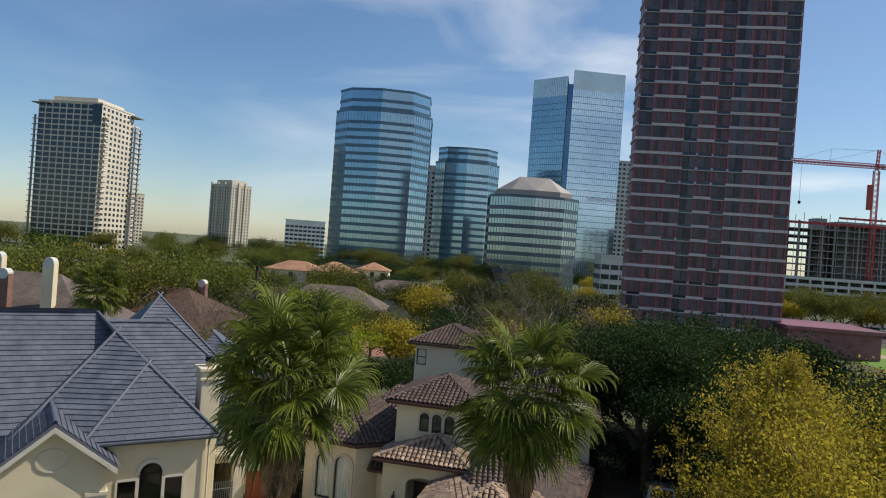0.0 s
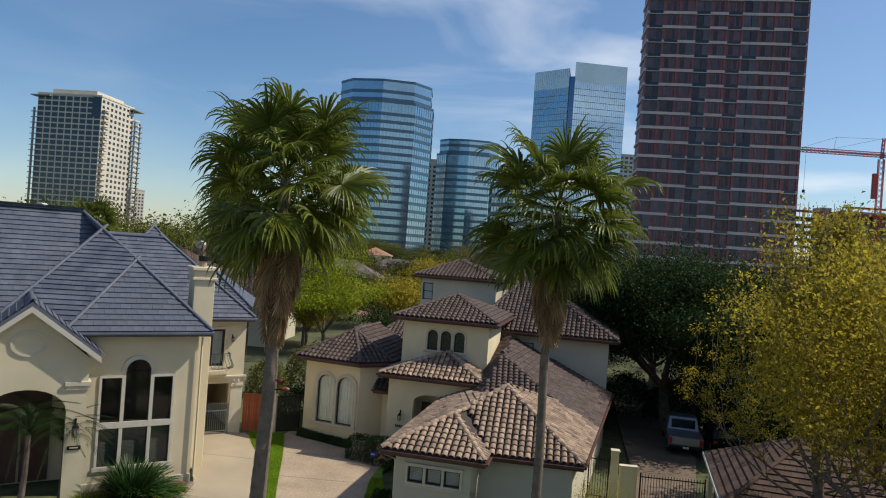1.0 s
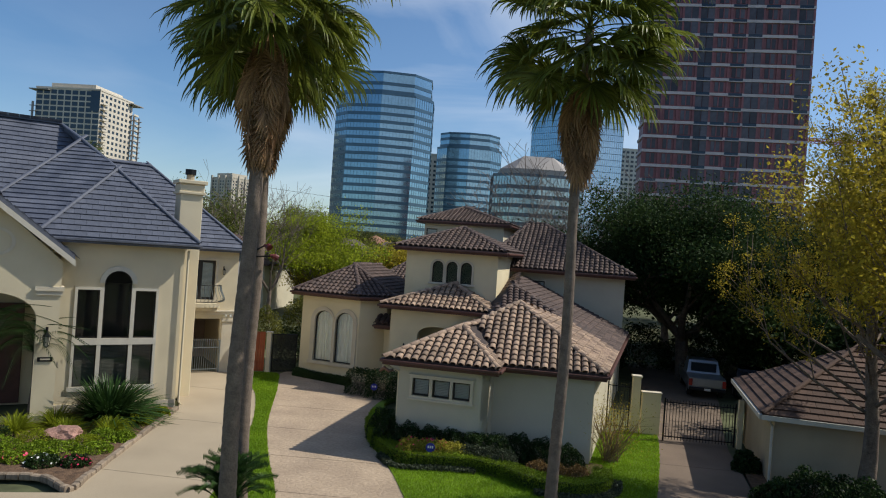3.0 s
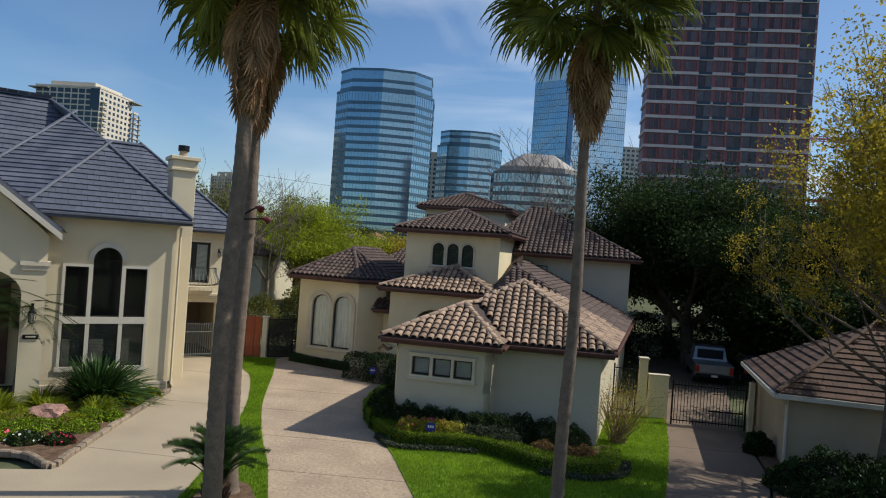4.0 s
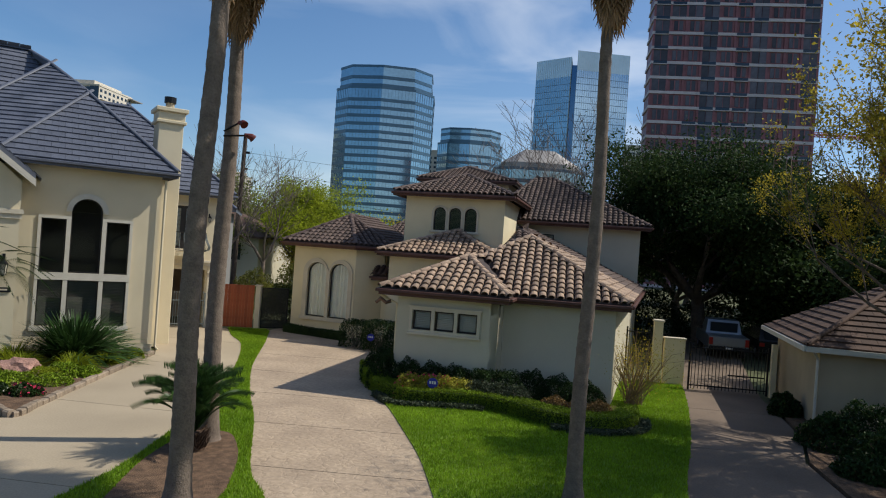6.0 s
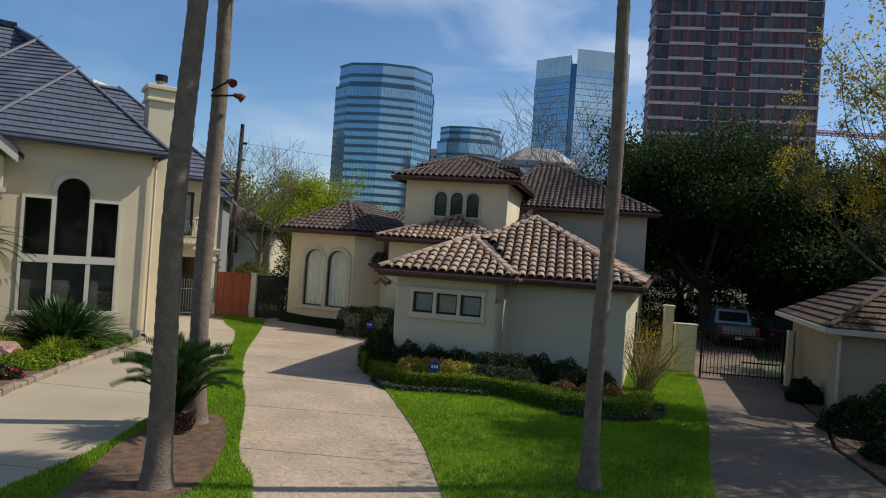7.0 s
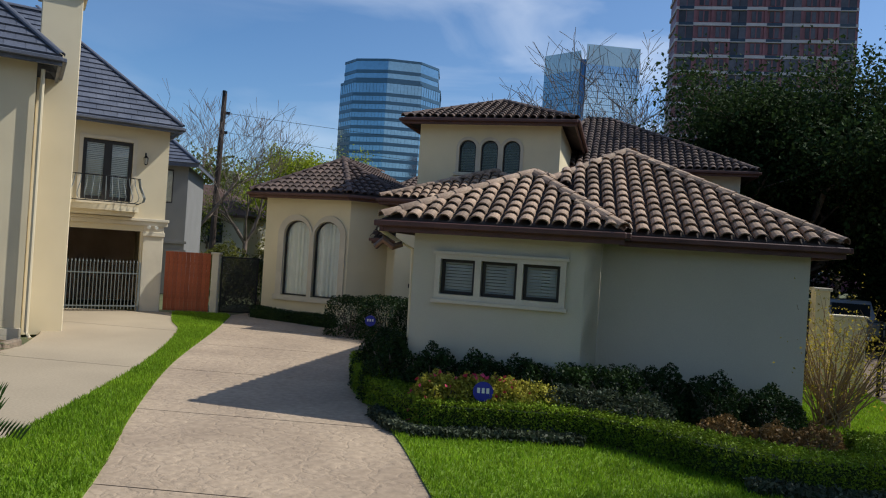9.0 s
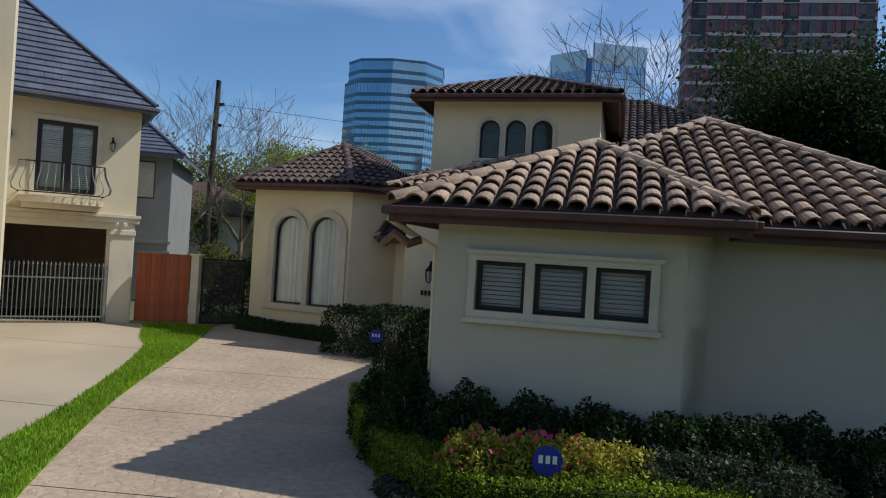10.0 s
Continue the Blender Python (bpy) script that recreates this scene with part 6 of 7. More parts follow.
for i, (x, y) in enumerate([(-0.75, 27.83), (-0.25, 27.78), (0.25, 27.76)]):
    bush("azalea", "variegated yellow-green shrub with pink blossoms", (x, y, 0.05), 0.46, 0.36, 0.74, M_YELLOWLEAF, 3000, 0.06, square=3.0, extra=(M_PINK, 40, 0.08), category="flower", group="variegated shrubs in the bed")
for x, y in [(0.75, 27.76), (1.25, 27.74), (1.75, 27.6), (2.35, 27.38)]:
    bush("pittosporum", "pale variegated low shrub in the bed", (x, y, 0.05), 0.44, 0.35, 0.7, M_LIRIOPE if x > 1 else M_YELLOWLEAF, 2200, 0.055, square=3.0, group="variegated shrubs in the bed")
for x, y in [(3.4, 27.05), (4.0, 26.75), (4.6, 26.8)]:
    bush("bronze_shrub", "bronze-leaved low shrub in the bed", (x, y, 0.05), 0.46, 0.4, 0.55, M_REDLEAF, 1900, 0.06, group="bronze shrubs in the bed")
for x, y, rx, ry, h in [(-3.6, 37.9, 0.75, 0.6, 1.2), (-2.5, 37.4, 0.8, 0.7, 1.3), (-1.5, 36.9, 0.8, 0.8, 1.3)]:
    bush("hedge_block", "dark clipped shrub by the entry", (x, y, 0), rx, ry, h, M_SHRUB, 3800, 0.07, -13, 5.0, group="clipped shrubs by the entry", lumps=0.03)
hedge("low_hedge", "low clipped hedge under the bay windows", [(-7.5, 41.3), (-5.8, 40.35), (-4.4, 39.55)], 0.45, 0.36, M_SHRUB, 4500, 0.06)
# twiggy bare shrub at the garage corner
tw = thing("bare_shrub", "leafless twiggy shrub at the garage corner", "shrub", pose(6.3, 29.5, 0))
b, rngt = bmesh.new(), random.Random(9)
for k in range(75):
    a, r = rngt.uniform(0, 6.28), rngt.uniform(0.4, 1.45)
    h = rngt.uniform(1.2, 2.3)
    o = rngt.uniform(0.02, 0.3)
    p = [(o * math.cos(a * 3), o * math.sin(a * 3), 0), (r * 0.45 * math.cos(a), r * 0.45 * math.sin(a), h * 0.45), (r * 0.8 * math.cos(a + 0.2), r * 0.8 * math.sin(a + 0.2), h * 0.8), (r * math.cos(a + rngt.uniform(-0.5, 0.6)), r * math.sin(a + rngt.uniform(-0.5, 0.6)), h * rngt.uniform(0.85, 1.05))]
    tube(b, p, [0.016, 0.012, 0.008, 0.004], 4, cap=False)
part("stem", b, mat("tan_twig", (0.26, 0.18, 0.10), 0.9), tw)
v, q = leaf_cloud(NR.normal(size=(2400, 3)) * np.array([0.6, 0.6, 0.5]) + np.array([0, 0, 1.3]), 0.05)
quick("leaves", v, q, M_SPRING, tw, kind="stuff")


# strap-leaved clumps
def clump(name, label, at, n, length, width, arch, mt, seed, category="plant"):
    rng = random.Random(seed)
    ob = thing(name, label, category, pose(*at))
    vs, fs = [], []
    for i in range(n):
        a, e = rng.uniform(0, 6.283), rng.uniform(0.25, 1.35)
        L = length * rng.uniform(0.7, 1.1)
        d = Vector((math.cos(a), math.sin(a), 0))
        s = Vector((-d.y, d.x, 0))
        p0 = d * rng.uniform(0, 0.18 * length)
        b0 = len(vs)
        for f in (0, 0.35, 0.7, 1.0):
            c = p0 + d * L * math.cos(e) * f + Vector((0, 0, L * math.sin(e) * f - arch * L * f * f))
            c.z = max(c.z, 0.02)
            w = width * (1 - f) ** 0.6 * 0.5 + 0.002
            vs += [tuple(c - s * w), tuple(c + s * w + Vector((0, 0, w * 0.5)))]
        for j in range(3):
            k = b0 + j * 2
            fs.append((k, k + 2, k + 3, k + 1))
    part("foliage", (vs, fs), mt, ob, kind="stuff")
    return ob


clump("agapanthus", "large dark strap-leaved clump below the tall window", (-11.95, 30.2, 0.05), 950, 2.35, 0.08, 0.34, M_CYCAD, 1)
for i, (x, y, n, L) in enumerate([(-13.2, 29.0, 380, 1.1), (-11.1, 28.6, 400, 0.95), (-10.75, 30.0, 300, 0.75), (-14.0, 28.0, 380, 1.1), (-12.4, 28.2, 360, 0.9)]):
    clump("ornamental_grass", "yellow-green arching ornamental grass in the bed", (x, y, 0.05), n, L, 0.03, 0.4, M_LIME, 11 + i)
for i, (x, y, r, h, mt, ex) in enumerate([(-10.6, 26.6, 0.6, 0.3, M_HEDGE, None), (-11.5, 26.2, 0.7, 0.35, M_HEDGE, None), (-12.6, 27.0, 0.7, 0.4, M_LIME, None), (-10.45, 25.2, 0.45, 0.3, M_SHRUB, (M_PINK, 30, 0.09)), (-11.3, 25.0, 0.5, 0.32, M_SHRUB, (M_WHITE, 22, 0.09)), (-12.2, 25.2, 0.5, 0.32, M_HEDGE, (M_PINK, 24, 0.09)), (-13.3, 26.0, 0.7, 0.45, M_HEDGE, None), (-10.5, 31.3, 0.4, 0.35, M_LIME, None), (-14.2, 26.8, 0.8, 0.6, M_SHRUB, None)]):
    bush("ground_cover", "low flowering ground cover in the bed" if ex else "low green ground cover in the bed", (x, y, 0.05), r, r * 0.85, h, mt, 1500, 0.07, extra=ex, group="low plants in the left bed")
rk = bmesh.new()
bmesh.ops.create_icosphere(rk, subdivisions=3, radius=1)
for v in rk.verts:
    n = noise.noise(v.co * 1.6) * 0.35 + noise.noise(v.co * 4) * 0.12
    v.co = v.co * (1 + n)
    v.co = Vector((v.co.x * 0.62, v.co.y * 0.42, v.co.z * 0.33))
r1 = solo("rock", rk, M_ROCK, "rugged pinkish landscape rock in the bed", "rock", pose(-12.0, 27.4, 0.22, 0, 0, 20))
copy_thing(r1, pose(-11.35, 27.1, 0.14, 10, 0, 130) @ Matrix.Scale(0.6, 4))
pg = thing("pygmy_palm", "drooping feathery palm by the entrance porch", "palm tree", pose(-15.2, 28.2, 0) @ Matrix.Scale(1.3, 4))
b = bmesh.new()
tube(b, [(0, 0, 0), (0.1, 0, 1.2), (0.1, 0.05, 2.3)], [0.1, 0.08, 0.07], 8)
part("trunk", b, M_BARK, pg)
vs, fs = [], []
for i in range(34):
    f = (i + 1) / 34
    x, z = 1.5 * f, 0.5 * math.sin(f * 2.6) - 0.9 * f ** 2.2
    for sgn in (-1, 1):
        k = len(vs)
        vs += [(x, 0, z), (x + 0.02, 0, z), (x + 0.08, sgn * 0.26 * math.sin(math.pi * (0.1 + 0.85 * f)), z - 0.14)]
        fs.append((k, k + 1, k + 2))
first = None
for i in range(26):
    m = Matrix.Translation((0.1, 0.05, 2.3)) @ Matrix.Rotation(radians(i * 137.5), 4, "Z") @ Matrix.Rotation(radians(-60 + 70 * i / 26), 4, "Y")
    if first is None:
        first = part("frond", (vs, fs), M_SHRUB, pg)
        first.matrix_local = m
    else:
        twin(first, m, pg)
copy_thing(pg, pose(-14.25, 29.2, 0, 0, 0, 70) @ Matrix.Scale(0.85, 4))

# right-hand shrubs
for i, (x, y, r, h) in enumerate([(10.6, 25.7, 0.9, 0.9), (11.6, 26.0, 1.0, 1.2), (12.7, 25.4, 1.1, 1.2), (11.0, 24.2, 1.0, 0.8), (12.3, 23.6, 1.2, 0.9), (10.0, 23.2, 0.8, 0.5), (13.8, 24.6, 1.2, 1.1), (11.2, 29.6, 0.5, 0.7), (11.0, 21.8, 1.3, 0.7)]):
    bush("shade_shrub", "dark shrub in the shade of the low house", (x, y, 0), r, r, h, M_SHRUB, 3000, 0.11, group="dark shrubs by the side drive")
# shrubs added as a dark backdrop for the deep shade behind the gate
for x, y, r, h in [(11.2, 52.5, 1.8, 2.6), (14.2, 53.5, 2.0, 3.0), (17.4, 52.5, 2.0, 3.0), (20.5, 51, 2.0, 3.2), (23.5, 48.5, 2.0, 3.2), (18.5, 39.5, 1.0, 1.6), (9.6, 47.5, 1.2, 2.0)]:
    bush("boundary_shrub", "dark shrub added to fill the deep shade behind the side drive", (x, y, 0), r, r * 0.8, h, M_SHRUB, 3800, 0.17, group="tall shrubs behind the side drive")
for x, y, r, h, mt in [(-11.0, 26.9, 0.6, 0.38, M_LIME), (-12.0, 26.0, 0.6, 0.36, M_HEDGE), (-10.9, 27.7, 0.55, 0.4, M_HEDGE), (-12.9, 25.6, 0.6, 0.35, M_HEDGE), (-10.3, 27.9, 0.4, 0.3, M_HEDGE), (-13.9, 25.2, 0.7, 0.4, M_LIME)]:
    bush("ground_cover", "low green ground cover in the bed", (x, y, 0.05), r, r * 0.9, h, mt, 1600, 0.075, group="low plants in the left bed")
clump("strap_plant", "dark strap-leaved plant beside the side drive", (12.2, 24.7, 0.1), 260, 1.5, 0.09, 0.4, M_CYCAD, 21)
bush("yellow_shrub", "yellow-green low shrub beside the side drive", (9.6, 20.4, 0), 0.9, 0.9, 0.6, M_LIME, 2500, 0.08)

# grass blades
def within(c, poly):
    hit = np.zeros(len(c), bool)
    for (ax, ay), (bx, by) in zip(poly, poly[1:] + poly[:1]):
        if ay != by:
            hit ^= ((ay > c[:, 1]) != (by > c[:, 1])) & (c[:, 0] < (bx - ax) * (c[:, 1] - ay) / (by - ay) + ax)
    return hit


def blades(name, label, poly, n, y0, y1, h=0.07, bare=None):
    pts = []
    xs, ys = [p[0] for p in poly], [p[1] for p in poly]
    while len(pts) < n:
        c = NR.uniform((min(xs), max(min(ys), y0)), (max(xs), min(max(ys), y1)), (n, 2))
        hit = within(c, poly)
        if bare:
            hit &= ~within(c, bare)
        pts += list(c[hit])
    p = np.array(pts[:n])
    a = NR.uniform(0, 6.283, n)
    w, hh = 0.011, h * NR.uniform(0.5, 1.15, n)
    dx, dy = np.cos(a) * w, np.sin(a) * w
    lean = NR.normal(size=(n, 2)) * h * 0.4
    v = np.stack([np.stack([p[:, 0] - dx, p[:, 1] - dy, np.full(n, 0.01)], 1), np.stack([p[:, 0] + dx, p[:, 1] + dy, np.full(n, 0.01)], 1), np.stack([p[:, 0] + lean[:, 0], p[:, 1] + lean[:, 1], 0.02 + hh], 1)], 1).reshape(-1, 3)
    ob = quick(name, v, np.arange(n * 3).reshape(n, 3), M_BLADE, None)
    return tagged(ob, label, "grass", kind="stuff")


blades("grass", "short bright green lawn grass", [p for p in lawn_poly], 150000, 15, 35)
blades("grass", "short bright green grass of the strip", strip_poly, 60000, 15, 42, bare=[p[:2] for p in mulch_poly])

# ---- trees ----
st = thing("spring_tree", "tall thin tree in sparse yellow-green spring leaf", "tree", pose(13.2, 26.0, 0))
rng = random.Random(11)
bm, tips = bmesh.new(), []
lead = [(0.12 * math.sin(i * 0.8), 0.1 * math.cos(i * 0.7), 12.6 * i / 14 - 0.1) for i in range(15)]
tube(bm, lead, [0.24 * (1 - 0.93 * i / 14) + 0.1 * math.exp(-i) for i in range(15)], 10, cap=False)
for i in range(58):
    h = 2.9 + 9.2 * (i / 58) ** 1.1
    L = 2.95 * max(0.0, 1 - (h - 2.9) / 9.7) ** 1.1 + 0.65
    a = i * 2.4 + rng.uniform(-0.3, 0.3)
    el = 0.3 + 0.95 * (h / 13)
    grow(rng, (0, 0, h), (math.cos(a), math.sin(a), el), L, 0.055 * (1 - h / 16) + 0.015, 2, bm, tips, 0.42, 1.1, 4, (2, 4))
part("trunk", bm, M_BARK, st, smooth=True)
t = np.array([tuple(p) for p, _ in tips])
pick = NR.random(len(t)) < np.clip(1.25 - t[:, 2] / 14.5, 0.25, 1)
t = t[pick]
c = t[NR.integers(0, len(t), 64000)] + NR.normal(size=(64000, 3)) * 0.13
v, q = leaf_cloud(c, 0.075)
quick("crown", v, q, M_SPRING, st)
tree("live_oak", "dense dark evergreen oak behind the villa", pose(16.0, 50.0, 0, 0, 0, 10), 14.2, 0.42, M_OAK, 150000, 0.2, 21, spread=0.95, up=0.25, depth=3, stem=0.2, clump=0.85, kids=(3, 4), first=6)
tree("live_oak", "dense dark evergreen oak over the side drive", pose(22, 45.5, 0, 0, 0, 70), 9.6, 0.4, M_OAK, 110000, 0.24, 22, spread=0.95, up=0.25, depth=3, stem=0.18, clump=0.85, kids=(3, 4), first=6)
tree("live_oak", "dark evergreen oak deeper in the gardens", pose(27, 62, 0, 0, 0, 120), 12.5, 0.45, M_OAK, 45000, 0.4, 23, spread=0.95, up=0.25, depth=3, stem=0.2, clump=0.9, first=6)
tree("shade_tree", "tall tree in sparse spring leaf beside the side drive", pose(14.0, 21.0, 0, 0, 0, 30), 13.0, 0.24, M_SPRING, 60000, 0.13, 24, spread=0.62, up=0.5, depth=3, stem=0.25, clump=0.45, kids=(3, 4), first=6)
# added mostly out of view so its crown blocks sun from the low roof
tree("live_oak", "evergreen oak added beyond the low house to shade its roof", pose(24.5, 32.0, 0, 0, 0, 200), 12.0, 0.4, M_OAK, 70000, 0.24, 27, spread=0.95, up=0.25, depth=3, stem=0.22, clump=0.85, kids=(3, 4), first=6)
THIN[0] = 0.015
tree("bare_tree", "leafless grey tree behind the villa roof", pose(8.0, 57, 0), 15.5, 0.2, M_SPRING, 0, 0.1, 31, spread=0.8, up=0.5, depth=4, stem=0.3, kids=(3, 4), first=6)
tree("bare_tree", "leafless grey tree behind the villa roof", pose(11.5, 56, 0), 15.0, 0.19, M_SPRING, 0, 0.1, 36, spread=0.7, up=0.6, depth=4, stem=0.3, kids=(2, 4), first=6)
THIN[0] = 0.011
tree("bare_tree", "leafless pale tree beside the utility pole", pose(-17.3, 62, 0), 12.0, 0.2, M_SPRING, 0, 0.12, 32, spread=0.6, up=0.8, depth=4, stem=0.25, kids=(3, 4), first=5)
tree("bare_tree", "leafless pale tree beside the utility pole", pose(-14.8, 64, 0), 10.5, 0.18, M_SPRING, 0, 0.12, 35, spread=0.6, up=0.8, depth=4, stem=0.25, kids=(2, 3), first=5)
tree("bare_tree", "leafless grey tree among the far gardens", pose(-22, 84, 0), 10, 0.2, M_SPRING, 0, 0.1, 33, spread=0.7, up=0.5, depth=4, stem=0.3, kids=(2, 3), first=5)
THIN[0] = 0.011
tree("lime_tree", "bright lime-green tree in fresh leaf", pose(-11.5, 72, 0), 9.4, 0.2, M_LIME, 16000, 0.24, 41, spread=0.8, up=0.5, depth=3, stem=0.2, clump=0.6, first=6)
tree("lime_tree", "bright green young tree by the fence", pose(-14.0, 74, 0), 11.5, 0.16, M_LIME, 15000, 0.2, 42, spread=0.6, up=0.8, depth=3, stem=0.25, clump=0.4, first=5)
protos = [tree("garden_tree", "olive-green garden tree in spring leaf", pose(-41, 86, 0), 16.0, 0.4, M_OLIVE, 11000, 0.42, 51, spread=0.95, up=0.3, stem=0.2, clump=1.0, first=6, group="garden trees"),
          tree("garden_tree", "fresh green garden tree", pose(-58, 88, 0), 14.5, 0.4, M_FRESH, 9000, 0.42, 52, spread=0.9, up=0.3, stem=0.2, clump=0.9, first=6, group="garden trees"),
          tree("garden_tree", "yellowish spring garden tree", pose(-2, 130, 0), 10, 0.3, M_SPRING, 7000, 0.4, 53, spread=0.8, up=0.4, stem=0.25, clump=0.8, first=5, group="garden trees"),
          tree("garden_tree", "dark green garden tree", pose(30, 92, 0), 11, 0.35, M_OAK, 9000, 0.42, 54, spread=0.9, up=0.3, stem=0.2, clump=0.9, first=6, group="garden trees")]
rng = random.Random(77)


def plant_tree(k, x, y, s):
    copy_thing(protos[k], pose(x, y, 0, 0, 0, rng.uniform(0, 360)) @ Matrix.Diagonal((s * rng.uniform(0.95, 1.15), s * rng.uniform(0.95, 1.15), s, 1)))


for k, x, y, s in [(0, -51, 90, 0.88), (1, -33, 97, 1.05), (0, -70, 98, 0.9), (1, -62, 104, 1.1), (0, -44, 100, 0.9), (1, -25, 100, 0.8), (1, -22, 100, 0.6), (2, -15, 88, 0.8), (0, -9, 96, 0.55), (2, -5, 84, 0.8), (3, 2, 100, 0.75), (2, 9, 90, 0.8), (3, 14, 76, 0.9), (3, 20, 84, 0.9), (3, 36, 76, 0.95), (3, 40, 90, 0.95), (2, 26, 108, 0.95), (3, 45, 66, 0.85), (3, 32, 58, 0.8), (3, 20, 66, 0.9), (2, -14, 76, 0.55), (3, -4, 70, 0.55), (1, -21, 74, 0.5), (3, 30, 47, 0.9), (3, 36, 52, 0.9)]:
    plant_tree(k, x, y, s)
for k, x, y, s in [(0, -19, 112, 0.6), (3, -13, 104, 0.7), (0, -16, 140, 0.75), (3, -28, 118, 0.7), (0, -5, 142, 0.7), (3, 3, 126, 0.7), (0, 11, 112, 0.65), (3, 17, 120, 0.8), (0, 8, 148, 0.75), (3, -33, 140, 0.8), (0, -42, 128, 0.8), (0, 20, 138, 0.8), (3, 26, 128, 0.8), (0, -24, 160, 0.85), (3, -10, 175, 0.85), (0, 5, 180, 0.85), (3, 30, 150, 0.85), (0, -52, 150, 0.8), (3, 12, 100, 0.6), (0, -24, 132, 0.65)]:
    plant_tree(k, x, y, s)
for i in range(64):
    y = rng.uniform(130, 320)
    x = rng.uniform(-0.56, 0.33) * y
    plant_tree(rng.choice((0, 1, 2, 2, 3)), x, y, rng.uniform(0.65, 1.0) * (0.75 if y < 200 else 0.95))
# unseen tree rows behind the start, added to darken window reflections
for i in range(22):
    plant_tree((3, 0, 1)[i % 3], -66 + 6.2 * i + rng.uniform(-2, 2), -24 - 9 * (i % 2) + rng.uniform(-3, 3), rng.uniform(0.8, 1.05))
for i in range(12):
    plant_tree(0 if i % 3 else 2, 104 + i * 7.5, 205 + rng.uniform(-5, 5), 0.88)
for i in range(10):
    plant_tree(0 if i % 2 else 2, 118 + i * 8, 236 + rng.uniform(-5, 5), 0.95)
for i in range(40):
    a = -0.7 + 1.4 * i / 40
    plant_tree(rng.choice((0, 3)), 340 * math.tan(a), 340 + rng.uniform(-15, 60), rng.uniform(0.9, 1.2))

# ---- fences, gates, lamps, vehicles ----
def bars_gate(name, label, p0, p1, height, spacing=0.12, spears=False, z0=0.06, mt=M_IRON):
    """A black iron gate of upright bars between two rails."""
    m, L = wall_frame(p0, p1), span(p0, p1)
    ob = thing(name, label, "gate")
    for z in (z0 + 0.1, height - 0.15) if not spears else (z0 + 0.1, height - 0.35):
        part("rail", boxes((0, L, -0.02, 0.02, z, z + 0.04), m=m), mt, ob)
    for x in (0.0, L - 0.06):
        part("end_post", boxes((x, x + 0.06, -0.03, 0.03, 0, height + 0.05), m=m), mt, ob)
    n = int(L / spacing)
    bar = None
    for i in range(1, n):
        b = m @ Matrix.Translation((L * i / n, 0, 0))
        if bar is None:
            bm = boxes((-0.011, 0.011, -0.011, 0.011, z0, height))
            if spears:
                tube(bm, [(0, 0, height), (0, 0, height + 0.04), (0, 0, height + 0.13)], [0.012, 0.028, 0.002], 6)
            bar = part("bar", bm, mt, ob)
            bar.matrix_local = b
        else:
            twin(bar, b, ob)
    return ob


def to_world(frame_m, u, v):
    p = frame_m @ Vector((u, v, 0))
    return (p.x, p.y)


gate = bars_gate("drive_gate", "black iron sliding gate across the side drive", (9.3, 33.05), (12.1, 32.7), 1.7)
part("drop_bar", boxes((1.4, 2.7, -0.03, 0.0, 0.62, 0.67), m=wall_frame((9.3, 33.05), (12.1, 32.7))), M_IRON, gate)
# paler grey-green iron paints the sunlight on these black bars
bars_gate("carport_gate", "iron gate with spear tops before the carport, lightened as if sunlit", to_world(LEFT, 0.35, 6.85), to_world(LEFT, 3.45, 6.85), 1.62, 0.11, True, mt=M_BAL)
w2 = thing("garden_wall", "cream stucco garden wall with a pale cap", "wall", wall_frame((8.62, 33.85), (9.38, 33.8)))
part("body", boxes((0, 0.76, -0.12, 0.12, -0.05, 1.74)), M_STUCCO, w2)
part("cap", boxes((-0.03, 0.79, -0.15, 0.15, 1.74, 1.80), bevel=0.01), M_TRIM, w2)
p2 = thing("gate_pier", "tall cream stucco gate pier", "pier", pose(8.4, 34.0, 0, 0, 0, -8))
part("shaft", boxes((-0.16, 0.16, -0.16, 0.16, -0.05, 2.34)), M_STUCCO, p2)
part("cap", boxes((-0.2, 0.2, -0.2, 0.2, 2.34, 2.42), bevel=0.01), M_TRIM, p2)
p3 = thing("gate_post", "pale square gate post by the low house", "post", pose(12.3, 32.75, 0, 0, 0, -8))
part("shaft", boxes((-0.09, 0.09, -0.09, 0.09, -0.05, 1.9)), M_STUCCO, p3)
fp = thing("board_fence", "pale wooden fence panel by the low house", "fence", wall_frame((12.65, 33.5), (13.05, 34.3)))
for i in range(6):
    part("board", boxes((i * 0.15, i * 0.15 + 0.14, 0, 0.025, 0.03, 1.75)), M_STUCCO, fp)
# side gate between pier and garage: arched iron
bars_gate("garden_gate", "tall dark iron garden gate beside the garage", (7.3, 34.4), (8.2, 34.1), 2.0, 0.11)

# red cedar fence and garden gate beside the slate house
fm = wall_frame((-10.72, 41.25), (-9.2, 41.55))
rf_ = thing("cedar_fence", "red-stained cedar board fence", "fence", fm)
first = None
for i in range(11):
    m = Matrix.Translation((i * 0.14, 0, 0))
    if first is None:
        first = part("board", boxes((0, 0.134, 0, 0.025, 0.04, 2.12), bevel=0.004), M_FENCE, rf_)
    else:
        twin(first, m, rf_)
for z in (0.4, 1.7):
    part("rail", boxes((0, 1.54, 0.025, 0.07, z, z + 0.09)), M_FENCE, rf_)
fp2 = thing("fence_post", "pale square fence post", "post", pose(-8.98, 41.45, 0))
part("shaft", boxes((-0.12, 0.12, -0.12, 0.12, -0.05, 2.1), bevel=0.01), M_TRIM, fp2)
